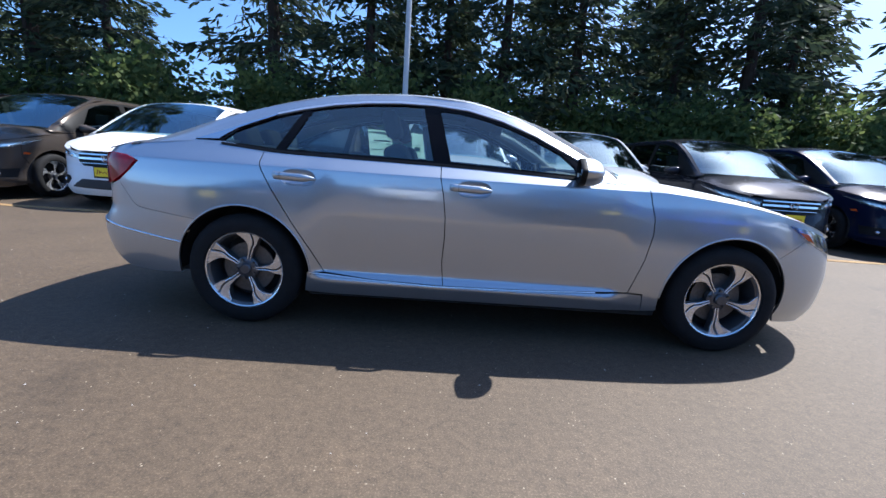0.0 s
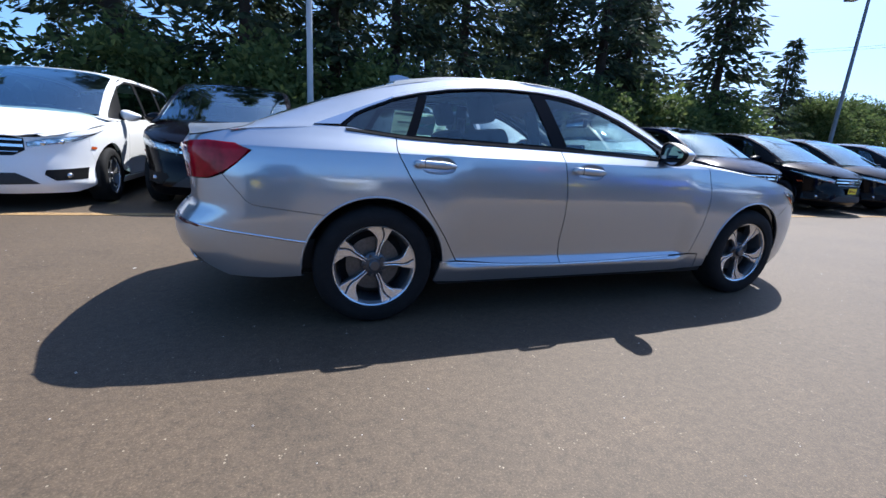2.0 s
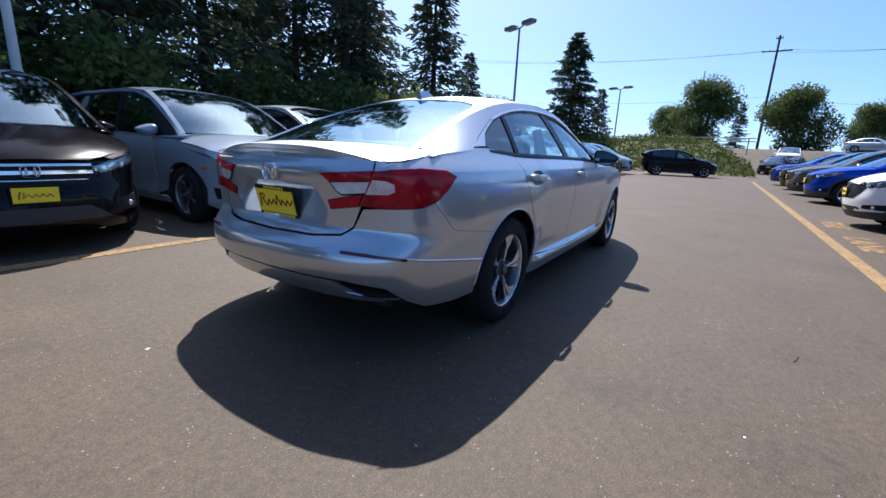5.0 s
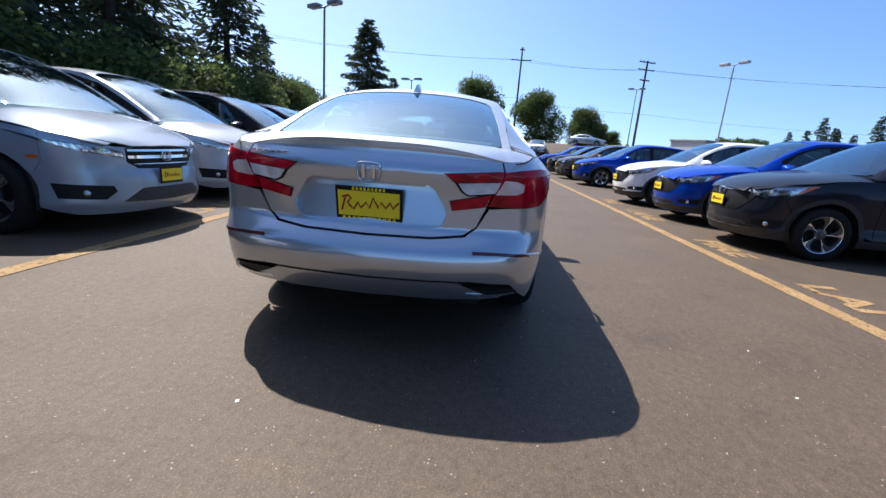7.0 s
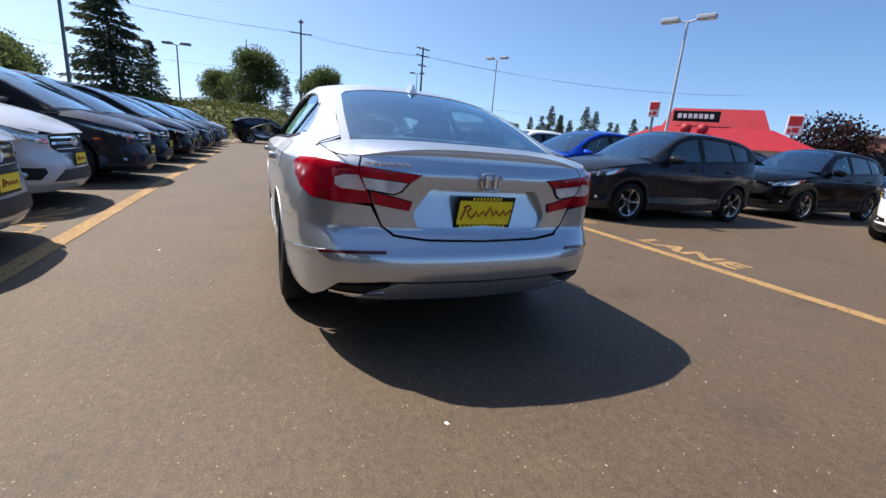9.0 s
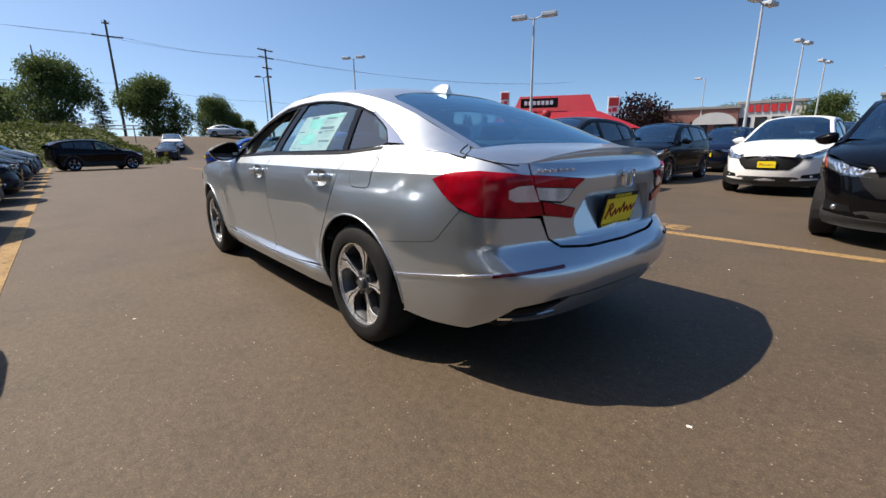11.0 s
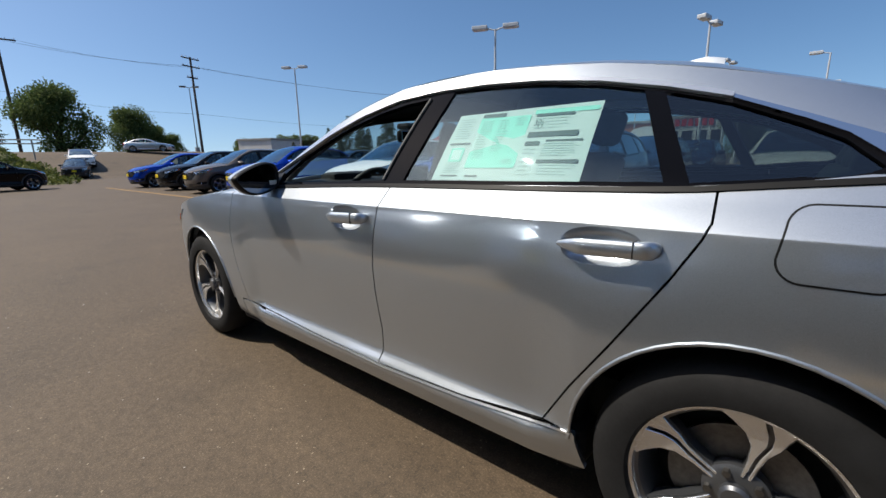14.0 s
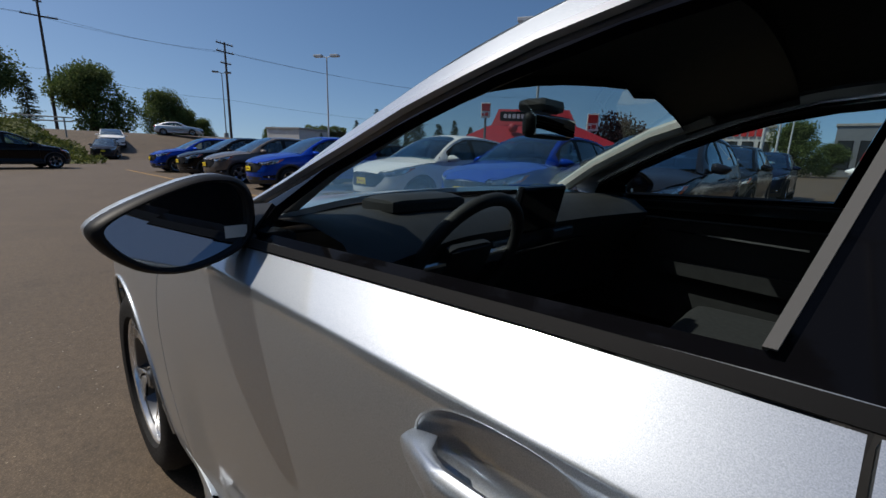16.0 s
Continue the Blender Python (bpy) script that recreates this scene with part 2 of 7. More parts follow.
def arc(xc, zc, r, a0, a1, n=18):
    return [(xc + r * math.cos(radians(a0 + (a1 - a0) * k / n)), zc + r * math.sin(radians(a0 + (a1 - a0) * k / n))) for k in range(n + 1)]


def sheet(poly, fn, step=(0.06, 0.05), thick=0.016, lift=0.0, holes=(), out=None, cuts=()):
    """A plate cut to an outline in a surface's own two coordinates: points, faces and true normals."""
    bm = bmesh.new()
    edges = []
    for ring in (poly, *holes):
        vs = [bm.verts.new((a, 0, b)) for a, b in ring]
        edges += [bm.edges.new((vs[k], vs[(k + 1) % len(vs)])) for k in range(len(vs))]
    bmesh.ops.triangle_fill(bm, use_beauty=True, use_dissolve=False, edges=edges)
    lo, hi = [min(p[k] for p in poly) for k in (0, 1)], [max(p[k] for p in poly) for k in (0, 1)]
    for k, no in ((0, (1, 0, 0)), (1, (0, 0, 1))):
        n = max(1, int((hi[k] - lo[k]) / step[k]))
        for i in range(1, n):
            c = lo[k] + (hi[k] - lo[k]) * i / n
            bmesh.ops.bisect_plane(bm, geom=bm.verts[:] + bm.edges[:] + bm.faces[:], dist=1e-5, plane_co=(c, 0, c), plane_no=no)
    for c in cuts:
        bmesh.ops.bisect_plane(bm, geom=bm.verts[:] + bm.edges[:] + bm.faces[:], dist=1e-5, plane_co=(0, 0, c), plane_no=(0, 0, 1))
    bmesh.ops.remove_doubles(bm, verts=bm.verts, dist=1e-5)
    bm.verts.index_update()
    ab = np.array([(v.co.x, v.co.z) for v in bm.verts])
    faces = [[v.index for v in f.verts] for f in bm.faces]
    rim = [(e.verts[0].index, e.verts[1].index) for e in bm.edges if len(e.link_faces) == 1]
    bm.free()
    e = 2e-3
    p = fn(ab[:, 0], ab[:, 1])
    n = np.cross(fn(ab[:, 0] + e, ab[:, 1]) - fn(ab[:, 0] - e, ab[:, 1]), fn(ab[:, 0], ab[:, 1] + e) - fn(ab[:, 0], ab[:, 1] - e))
    n /= np.linalg.norm(n, axis=1)[:, None] + 1e-12
    if out is not None:
        n *= np.sign((n * out(p)).sum(1))[:, None]
    p = p + n * lift
    good = []
    for f in faces:
        q = p[f]
        fn_ = np.cross(q[1] - q[0], q[-1] - q[0])
        good.append(f if fn_ @ n[f].mean(0) >= 0 else f[::-1])
    verts, norms = list(p), list(n)
    if thick:
        down = {}
        for a, b in rim:
            for i in (a, b):
                if i not in down:
                    down[i] = len(verts)
                    verts += [p[i], p[i] - n[i] * thick]
                    norms += [n[i], n[i]]
        mid = p.mean(0)
        for a, b in rim:
            q = [down[a], down[b], down[b] + 1, down[a] + 1]
            w = np.cross(verts[q[1]] - verts[q[0]], verts[q[3]] - verts[q[0]])
            w /= np.linalg.norm(w) + 1e-12
            away = (p[a] + p[b]) / 2 - mid
            if w @ away < 0:
                q, w = q[::-1], -w
            good.append(q)
            for i in q:
                norms[i] = w
    return np.array(verts), good, np.array(norms)


def side_out(p):
    return np.stack([0 * p[:, 0], np.where(p[:, 1] >= 0, 1.0, -1.0), 0 * p[:, 0]], 1)


def up_out(p):
    return np.tile((0.0, 0.0, 1.0), (len(p), 1))


class Shell:
    """A car body's surfaces: the lower sides all round, the glasshouse sides, and the tops."""

    def __init__(self, plan, side, rear, front, belt, rail_y, rail_z, crown, edge_z, deck, ends=None, between=None):
        pl = np.array(plan, float)
        c = np.r_[0, np.cumsum(np.hypot(*np.diff(pl, axis=0).T))]
        fx, fy = curve(*zip(c, pl[:, 0])), curve(*zip(c, pl[:, 1]))
        u = np.linspace(0, c[-1], 1500)
        self.x, self.y = fx(u), fy(u)
        for _ in range(60):
            self.x[1:-1], self.y[1:-1] = (self.x[:-2] + 2 * self.x[1:-1] + self.x[2:]) / 4, (self.y[:-2] + 2 * self.y[1:-1] + self.y[2:]) / 4
        dx, dy = np.gradient(self.x), np.gradient(self.y)
        ln = np.hypot(dx, dy)
        self.nx, self.ny = -dy / ln, dx / ln
        for k in range(25):
            self.nx, self.ny = np.convolve(np.pad(self.nx, 3, "edge"), np.ones(7) / 7, "valid"), np.convolve(np.pad(self.ny, 3, "edge"), np.ones(7) / 7, "valid")
        self.s = np.r_[0, np.cumsum(np.hypot(np.diff(self.x), np.diff(self.y)))]
        self.side, self.rear, self.front = curve(*side), curve(*rear), curve(*front)
        self.belt, self.rail_y, self.rail_z, self.crown = curve(*belt), curve(*rail_y), curve(*rail_z), curve(*crown)
        self.edge_z, self.deck = curve(*edge_z), curve(*deck)
        self.ends, self.between = curve(*(ends or side)), between

    def sx(self, x):
        return np.interp(x, self.x, self.s)

    def sr(self, y):
        """Along the tail, by the distance from the middle."""
        n = int(np.argmax(self.y > 0.98 * self.y.max()))
        return np.interp(y, self.y[:n], self.s[:n])

    def sf(self, y):
        """Along the nose, by the distance from the middle."""
        n = len(self.y) - int(np.argmax(self.y[::-1] > 0.98 * self.y.max()))
        return np.interp(-np.asarray(y), -self.y[n:], self.s[n:])

    def low(self, s, z):
        s = np.asarray(s, float)
        sg, a = np.sign(s + 1e-12), np.abs(s)
        a = np.minimum(a, 2 * self.s[-1] - a)
        x, y, nx, ny = (np.interp(a, self.s, v) for v in (self.x, self.y, self.nx, self.ny))
        flank = self.side(z)
        if self.between:
            f = np.clip((x - self.between[0]) / 0.12, 0, 1) * np.clip((self.between[1] - x) / 0.12, 0, 1)
            flank = flank * f + self.ends(z) * (1 - f)
        d = ny**2 * flank + np.where(nx < 0, self.rear(z), self.front(z)) * nx**2
        over = np.abs(s) > self.s[-1]
        return np.stack([x - nx * d, (y - ny * d) * np.where(over, -sg, sg), np.asarray(z, float) + 0 * x], 1)

    def wall(self, x, z):
        return self.low(self.sx(x), z)

    def glass_side(self, x, z):
        x, z = np.asarray(x, float), np.asarray(z, float)
        zb, zr, yr = self.belt(x), self.rail_z(x), self.rail_y(x)
        yb = self.low(self.sx(x), zb)[:, 1]
        f = (z - zb) / np.maximum(zr - zb, 0.02)
        return np.stack([x, yb + (yr - yb) * f + 0.05 * f * (1 - f), z], 1)

    def top(self, x, y):
        x, y = np.asarray(x, float), np.asarray(y, float)
        f = np.clip(np.abs(y) / self.rail_y(x), 0, 1.3)
        zr = self.rail_z(x)
        return np.stack([x, y, zr + (self.crown(x) - zr) * (1 - f**2.6)], 1)

    def lid(self, x, y):
        x, y = np.asarray(x, float), np.asarray(y, float)
        ze = self.edge_z(x)
        ye = self.low(self.sx(x), ze)[:, 1]
        f = np.clip(np.abs(y) / np.maximum(ye, 0.05), 0, 1.2)
        return np.stack([x, y, ze + (self.deck(x) - ze) * (1 - f**3)], 1)


def flip(data):
    v, f, n = data
    m = np.array((1.0, -1.0, 1.0))
    return v * m, [list(q)[::-1] for q in f], n * m


def pair(name, data, mat, parent, label=""):
    """The plate on the left flank and its mirror image on the right."""
    a = link_mesh(name, data[0], data[1], mat, parent, label, data[2])
    w = flip(data)
    b = link_mesh(name, w[0], w[1], mat, parent, label, w[2])
    return a, b


def plate(name, data, mat, parent, label=""):
    return link_mesh(name, data[0], data[1], mat, parent, label, data[2])


def mirror_ring(half):
    """A closed outline from its half with b >= 0, in the second coordinate."""
    return list(half) + [(a, -b) for a, b in reversed(half) if b > 1e-6]


def mirror_s(half):
    """A closed outline from its half with a >= 0, in the first coordinate."""
    return list(half) + [(-a, b) for a, b in reversed(half) if abs(a) > 1e-6]


# ---- wheels ----
BLADE = [(0.052, 0.0015), (0.115, 0.000), (0.156, -0.007), (0.180, -0.003), (0.2205, 0.018), (0.2145, 0.055), (0.2045, 0.086), (0.193, 0.092), (0.184, 0.068), (0.166, 0.036), (0.140, 0.017), (0.100, 0.010), (0.052, 0.008)]
RIB = [(0.052, -0.013), (0.085, -0.014), (0.130, -0.019), (0.160, -0.031), (0.190, -0.036), (0.2165, -0.044), (0.2205, -0.018), (0.2205, 0.008), (0.183, -0.012), (0.158, -0.0155), (0.115, -0.0075), (0.052, -0.0055)]
SPOKE_BACK = [(0.040, -0.015), (0.090, -0.017), (0.130, -0.022), (0.162, -0.034), (0.215, -0.047), (0.219, 0.010), (0.205, 0.088), (0.184, 0.072), (0.166, 0.040), (0.140, 0.020), (0.100, 0.012), (0.040, 0.011)]


def wheel(parent, x, y, side, radius=0.325, rim=0.216, width=0.215, blades=5, shine=None, twist=0.0, fine=True):
    """A wheel whose outer face looks to +y for side 1 and to -y for side -1, standing on the ground."""
    hub = bpy.data.objects.new("wheel", None)
    scene.collection.objects.link(hub)
    hub.parent = parent
    hub.matrix_basis = pose(x, y, radius, 0, twist, 0 if side > 0 else 180)
    k = rim / 0.222
    w = width / 2
    part("tyre", lathe([(rim - 0.004, w * 0.72), (rim + 0.012, w * 0.98), (rim + 0.04, w * 1.03), (radius - 0.035, w * 0.99), (radius - 0.012, w * 0.86), (radius, w * 0.62), (radius, -w * 0.62), (radius - 0.012, -w * 0.86), (radius - 0.05, -w), (rim, -w * 0.8)], 56), RUBBER, hub, smooth=True)
    part("rim", lathe([(rim - 0.003, w * 0.82), (rim + 0.005, w * 0.86), (rim + 0.005, w * 0.70), (rim - 0.006, w * 0.66)], 56), MACHINED, hub, "machined alloy rim edge", True)
    # the barrel's colour is darkened for the shade deep in the wheel
    part("rim_barrel", lathe([(rim - 0.004, w * 0.70), (rim - 0.016, w * 0.4), (rim - 0.03, -w * 0.8), (rim - 0.038, -w * 0.8), (rim - 0.026, w * 0.4), (rim - 0.014, w * 0.66)], 40), GUNMETAL, hub, "rim barrel coloured dark for the depth behind the spokes", True)
    if fine:
        part("brake_disc", lathe([(0.06, w * 0.15), (0.15 * k, w * 0.15), (0.15 * k, w * 0.05), (0.06, w * 0.05)], 40), STEEL, hub, "bare steel brake disc", True)
    part("wheel_backing", lathe([(0.01, -w * 0.3), (rim - 0.03, -w * 0.35), (rim - 0.03, -w * 0.5), (0.01, -w * 0.5)], 40), WELL, hub)
    for i in range(blades):
        for outline, mat, name, dy, thick in ((BLADE, shine or MACHINED, "spoke", 0.0, 0.006), (RIB, MACHINED, "spoke_rib", -0.0015, 0.006), (SPOKE_BACK, GUNMETAL, "spoke_back", -0.006, -0.036))[:3 if fine else 2]:
            bm = bmesh.new()
            m = pose(0, 0, 0, 0, 360 / blades * i, 0) @ pose(0, w * 0.62 + dy, 0, -90, 0, 0)
            vs = prism(bm, [(a * k, b * k * 5 / blades) for a, b in outline], thick, m)
            for v in vs:
                v.co.y += 0.020 * (math.hypot(v.co.x, v.co.z) / rim) ** 2 - 0.012
            if fine and thick > 0:
                bmesh.ops.bevel(bm, geom=bm.edges[:], offset=0.0016, segments=1, affect="EDGES")
            part(name, bm, mat, hub)
    part("hub_disc", lathe([(0.03, w * 0.58), (0.058, w * 0.55), (0.070, w * 0.48), (0.070, w * 0.20), (0.03, w * 0.20)], 30), GUNMETAL, hub, "dark hub face", True)
    part("hub_cap", lathe([(0.001, w * 0.78), (0.026, w * 0.77), (0.033, w * 0.70), (0.033, w * 0.3), (0.001, w * 0.3)], 24, False), GUNMETAL, hub, smooth=True)
    for i in range(5 if fine else 0):
        a = radians(72 * i + 36)
        bm = bmesh.new()
        rod(bm, (0.055 * math.cos(a), w * 0.3, 0.055 * math.sin(a)), (0.055 * math.cos(a), w * 0.66, 0.055 * math.sin(a)), 0.011, 0.009, 6)
        part("wheel_nut", bm, STEEL, hub)
    return hub


def wheel_well(parent, x, side, r, y_in, y_out):
    data = lathe([(r, y_out), (r, y_in), (0.02, y_in)], 32, False)
    bmesh.ops.bisect_plane(data, geom=data.verts[:] + data.edges[:] + data.faces[:], plane_co=(0, 0, -0.02), plane_no=(0, 0, -1), clear_outer=True)
    bmesh.ops.transform(data, matrix=Matrix.Translation((x, 0, 0.325)) @ Matrix.Diagonal((1, side, 1, 1)), verts=data.verts)
    part("wheel_well", data, WELL, parent, "dark lining of the wheel arch")


# ---- the silver saloon ----
SEDAN = Shell(
    plan=[(-1.07, 0), (-1.055, 0.30), (-1.005, 0.55), (-0.90, 0.74), (-0.70, 0.85), (-0.35, 0.905), (0.2, 0.925), (1.4, 0.932), (2.4, 0.93), (2.83, 0.92), (3.2, 0.88), (3.5, 0.77), (3.69, 0.55), (3.77, 0.28), (3.79, 0)],
    side=[(0.18, 0.065), (0.26, 0.026), (0.305, 0.010), (0.315, 0.013), (0.366, 0.041), (0.45, 0.033), (0.55, 0.020), (0.64, 0.0095), (0.72, 0.003), (0.80, 0.001), (0.85, 0.0025), (0.910, 0.0070), (0.930, 0.0090), (0.936, 0.0100), (0.940, 0.0135), (0.950, 0.0235), (0.97, 0.0440), (1.0, 0.0745), (1.06, 0.130)],
    rear=[(0.22, 0.16), (0.32, 0.07), (0.40, 0.025), (0.50, 0.0), (0.545, 0.008), (0.60, 0.05), (0.655, 0.096), (0.80, 0.088), (0.89, 0.074), (0.915, 0.072), (0.94, 0.082), (0.975, 0.106), (1.02, 0.138)],
    front=[(0.15, 0.10), (0.25, 0.02), (0.45, 0.0), (0.60, 0.03), (0.72, 0.12), (0.80, 0.22)],
    ends=[(0.18, 0.085), (0.28, 0.042), (0.40, 0.018), (0.50, 0.008), (0.62, 0.002), (0.70, 0.001), (0.78, 0.003), (0.85, 0.0085), (0.910, 0.0165), (0.930, 0.0198), (0.936, 0.0210), (0.940, 0.0240), (0.950, 0.0330), (0.97, 0.0520), (1.0, 0.0820), (1.06, 0.137)],
    between=(0.36, 2.24),
    belt=[(-0.9, 0.985), (-0.6, 1.02), (-0.3, 1.045), (-0.05, 1.03), (0.2, 1.012), (1.16, 1.0), (1.95, 0.975), (2.3, 0.965)],
    rail_y=[(-0.85, 0.66), (-0.5, 0.635), (-0.1, 0.60), (0.4, 0.575), (0.9, 0.58), (1.3, 0.622), (1.7, 0.685), (2.05, 0.748), (2.4, 0.79)],
    rail_z=[(-0.85, 0.97), (-0.70, 1.008), (-0.6, 1.048), (-0.45, 1.105), (-0.3, 1.165), (0.0, 1.265), (0.3, 1.34), (0.6, 1.382), (0.95, 1.40), (1.2, 1.385), (1.5, 1.315), (1.8, 1.185), (2.05, 1.055), (2.2, 0.98), (2.4, 0.93)],
    crown=[(-0.85, 0.985), (-0.70, 1.032), (-0.6, 1.078), (-0.3, 1.205), (0.0, 1.315), (0.3, 1.395), (0.6, 1.437), (0.9, 1.45), (1.2, 1.44), (1.45, 1.395), (1.7, 1.30), (2.0, 1.165), (2.25, 1.05), (2.4, 0.985)],
    edge_z=[(-1.05, 0.955), (-0.85, 0.985), (-0.6, 1.02), (-0.3, 1.045), (0.0, 1.03), (2.0, 0.965), (2.4, 0.938), (2.83, 0.895), (3.2, 0.825), (3.5, 0.735), (3.7, 0.66)],
    deck=[(-1.05, 1.012), (-0.95, 1.022), (-0.7, 1.05), (-0.3, 1.075), (0.5, 1.08), (2.1, 1.03), (2.5, 0.99), (3.0, 0.925), (3.4, 0.835), (3.6, 0.765), (3.72, 0.70)])


def strip(pts, up, down):
    """An outline round a line of points, widened up and down."""
    return [(a, b + up) for a, b in pts] + [(a, b - down) for a, b in reversed(pts)]


def inset(ring, d):
    """The outline drawn in by d on all sides."""
    n = len(ring)
    area = sum(ring[k][0] * ring[(k + 1) % n][1] - ring[(k + 1) % n][0] * ring[k][1] for k in range(n))
    d = d if area > 0 else -d
    res = []
    for k in range(n):
        p, q, r = Vector(ring[k - 1]), Vector(ring[k]), Vector(ring[(k + 1) % n])
        a, b = (q - p).normalized(), (r - q).normalized()
        na, nb = Vector((-a.y, a.x)), Vector((-b.y, b.x))
        m = na + nb
        m = m / max(0.35, m.length_squared / 2)
        res.append(tuple(q + m * d))
    return res


def tube(pts, r, n=8):
    """A bmesh tube along a closed or open run of points."""
    bm = bmesh.new()
    rings = []
    for k, p in enumerate(pts):
        p = Vector(p)
        d = (Vector(pts[min(k + 1, len(pts) - 1)]) - Vector(pts[max(k - 1, 0)])).normalized()
        u = d.cross(Vector((0.3, 0.2, 0.93))).normalized()
        v = d.cross(u)
        rings.append([bm.verts.new(p + (u * math.cos(2 * math.pi * i / n) + v * math.sin(2 * math.pi * i / n)) * r) for i in range(n)])
    for p, q in zip(rings, rings[1:]):
        for i in range(n):
            bm.faces.new((p[i], p[(i + 1) % n], q[(i + 1) % n], q[i]))
    bm.faces.new(rings[0]), bm.faces.new(rings[-1][::-1])
    return bm


def build_cabin(car):
    S = SEDAN
    bm = bmesh.new()
    box(bm, -0.55, 2.35, -0.74, 0.74, 0.28, 0.46, 0.04)
    part("cabin_floor", bm, CABIN, car)
    # dashboard: a swept section
    bm = bmesh.new()
    prof = [(2.32, 0.93), (2.20, 0.985), (2.02, 0.995), (1.90, 0.975), (1.84, 0.93), (1.86, 0.86), (1.92, 0.78), (1.95, 0.60), (2.25, 0.55)]
    n = 24
    for k in range(n + 1):
        y = -0.74 + 1.48 * k / n
        hump = 0.012 * math.exp(-((y - 0.38) / 0.2) ** 2)
        vs = [bm.verts.new((x - 0.10 * (abs(y) / 0.74) ** 2 + (0.02 if abs(y) < 0.2 else 0) * 0, y, z + hump)) for x, z in prof]
        if k:
            for i in range(len(prof) - 1):
                bm.faces.new((last[i], last[i + 1], vs[i + 1], vs[i]))
        last = vs
    dash = part("dashboard", bm, CABIN, car, "black moulded dashboard", True, 50)
    bm = bmesh.new()
    box(bm, -0.012, 0.012, -0.13, 0.13, -0.075, 0.075, 0.01, Matrix.Translation((1.835, 0.0, 0.985)) @ pose(0, 0, 0, 0, -12, 0))
    part("screen", bm, SHOP_GLASS_DARK, dash, "dark glossy touch screen")
    for y in (0.66, 0.17, -0.17, -0.66):
        bm = bmesh.new()
        box(bm, 1.825, 1.85, y - 0.07, y + 0.07, 0.875, 0.91, 0.008)
        part("air_vent", bm, GUNMETAL, dash, "slim air vent")
    bm = bmesh.new()
    box(bm, 1.838, 1.852, -0.72, 0.16, 0.852, 0.862, 0.003)
    part("trim_strip", bm, CHROME, dash, "thin bright strip on the dashboard")
    bm = bmesh.new()
    box(bm, 1.92, 2.06, 0.24, 0.52, 0.985, 1.035, 0.035)
    part("instrument_hood", bm, CABIN, dash, "hood over the instruments", True, 50)
    # steering wheel
    m = Matrix.Translation((1.80, 0.38, 0.875)) @ pose(0, 0, 0, 0, -24, 0)
    ring = [m @ Vector((0, 0.185 * math.cos(2 * math.pi * k / 40), 0.185 * math.sin(2 * math.pi * k / 40))) for k in range(41)]
    sw = part("steering_wheel", tube([tuple(p) for p in ring], 0.016, 10), CABIN, car, "black leather steering wheel", True)
    bm = bmesh.new()
    box(bm, -0.01, 0.035, -0.085, 0.085, -0.075, 0.055, 0.03, m)
    part("airbag_cover", bm, CABIN, sw, smooth=True, sharp=50)
    for y0, y1, z0, z1 in ((0.07, 0.18, -0.02, 0.02), (-0.18, -0.07, -0.02, 0.02), (-0.022, 0.022, -0.18, -0.06)):
        bm = bmesh.new()
        box(bm, 0, 0.02, y0, y1, z0, z1, 0.008, m)
        part("wheel_spoke", bm, LAMP_BOWL, sw, "satin grey wheel spoke")
    bm = bmesh.new()
    rod(bm, tuple(m @ Vector((0.02, 0, 0))), (2.1, 0.38, 0.76), 0.04, n=12)
    part("column", bm, CABIN, sw)
    # seats
    for y in (0.38, -0.38):
        seat = bpy.data.objects.new("front_seat", None)
        scene.collection.objects.link(seat)
        seat.parent = car
        bm = bmesh.new()
        box(bm, 0.98, 1.50, y - 0.26, y + 0.26, 0.44, 0.62, 0.06, seg=3)
        part("seat_cushion", bm, CLOTH, seat, smooth=True, sharp=60)
        bm = bmesh.new()
        box(bm, -0.07, 0.07, -0.25, 0.25, 0, 0.60, 0.06, Matrix.Translation((1.0, y, 0.54)) @ pose(0, 0, 0, 0, -20, 0), 3)
        part("seat_back", bm, CLOTH, seat, smooth=True, sharp=60)
        bm = bmesh.new()
        box(bm, -0.05, 0.05, -0.13, 0.13, 0.64, 0.82, 0.045, Matrix.Translation((1.0, y, 0.54)) @ pose(0, 0, 0, 0, -18, 0), 3)
        part("headrest", bm, CLOTH, seat, smooth=True, sharp=60)
    bench = bpy.data.objects.new("rear_bench", None)
    scene.collection.objects.link(bench)
    bench.parent = car
    bm = bmesh.new()
    box(bm, 0.05, 0.58, -0.66, 0.66, 0.44, 0.62, 0.07, seg=3)
    part("seat_cushion", bm, CLOTH, bench, smooth=True, sharp=60)
    bm = bmesh.new()
    box(bm, -0.08, 0.08, -0.64, 0.64, 0, 0.52, 0.07, Matrix.Translation((0.03, 0, 0.56)) @ pose(0, 0, 0, 0, -24, 0), 3)
    part("seat_back", bm, CLOTH, bench, smooth=True, sharp=60)
    for y in (0.38, 0, -0.38):
        bm = bmesh.new()
        box(bm, -0.05, 0.05, -0.12, 0.12, 0.50, 0.64, 0.04, Matrix.Translation((0.03, y, 0.56)) @ pose(0, 0, 0, 0, -22, 0), 3)
        part("headrest", bm, CLOTH, bench, smooth=True, sharp=60)
    bm = bmesh.new()
    box(bm, -0.62, -0.18, -0.62, 0.62, 0.98, 1.005, 0.01)
    part("parcel_shelf", bm, CLOTH, car, "dark cloth parcel shelf")
    bm = bmesh.new()
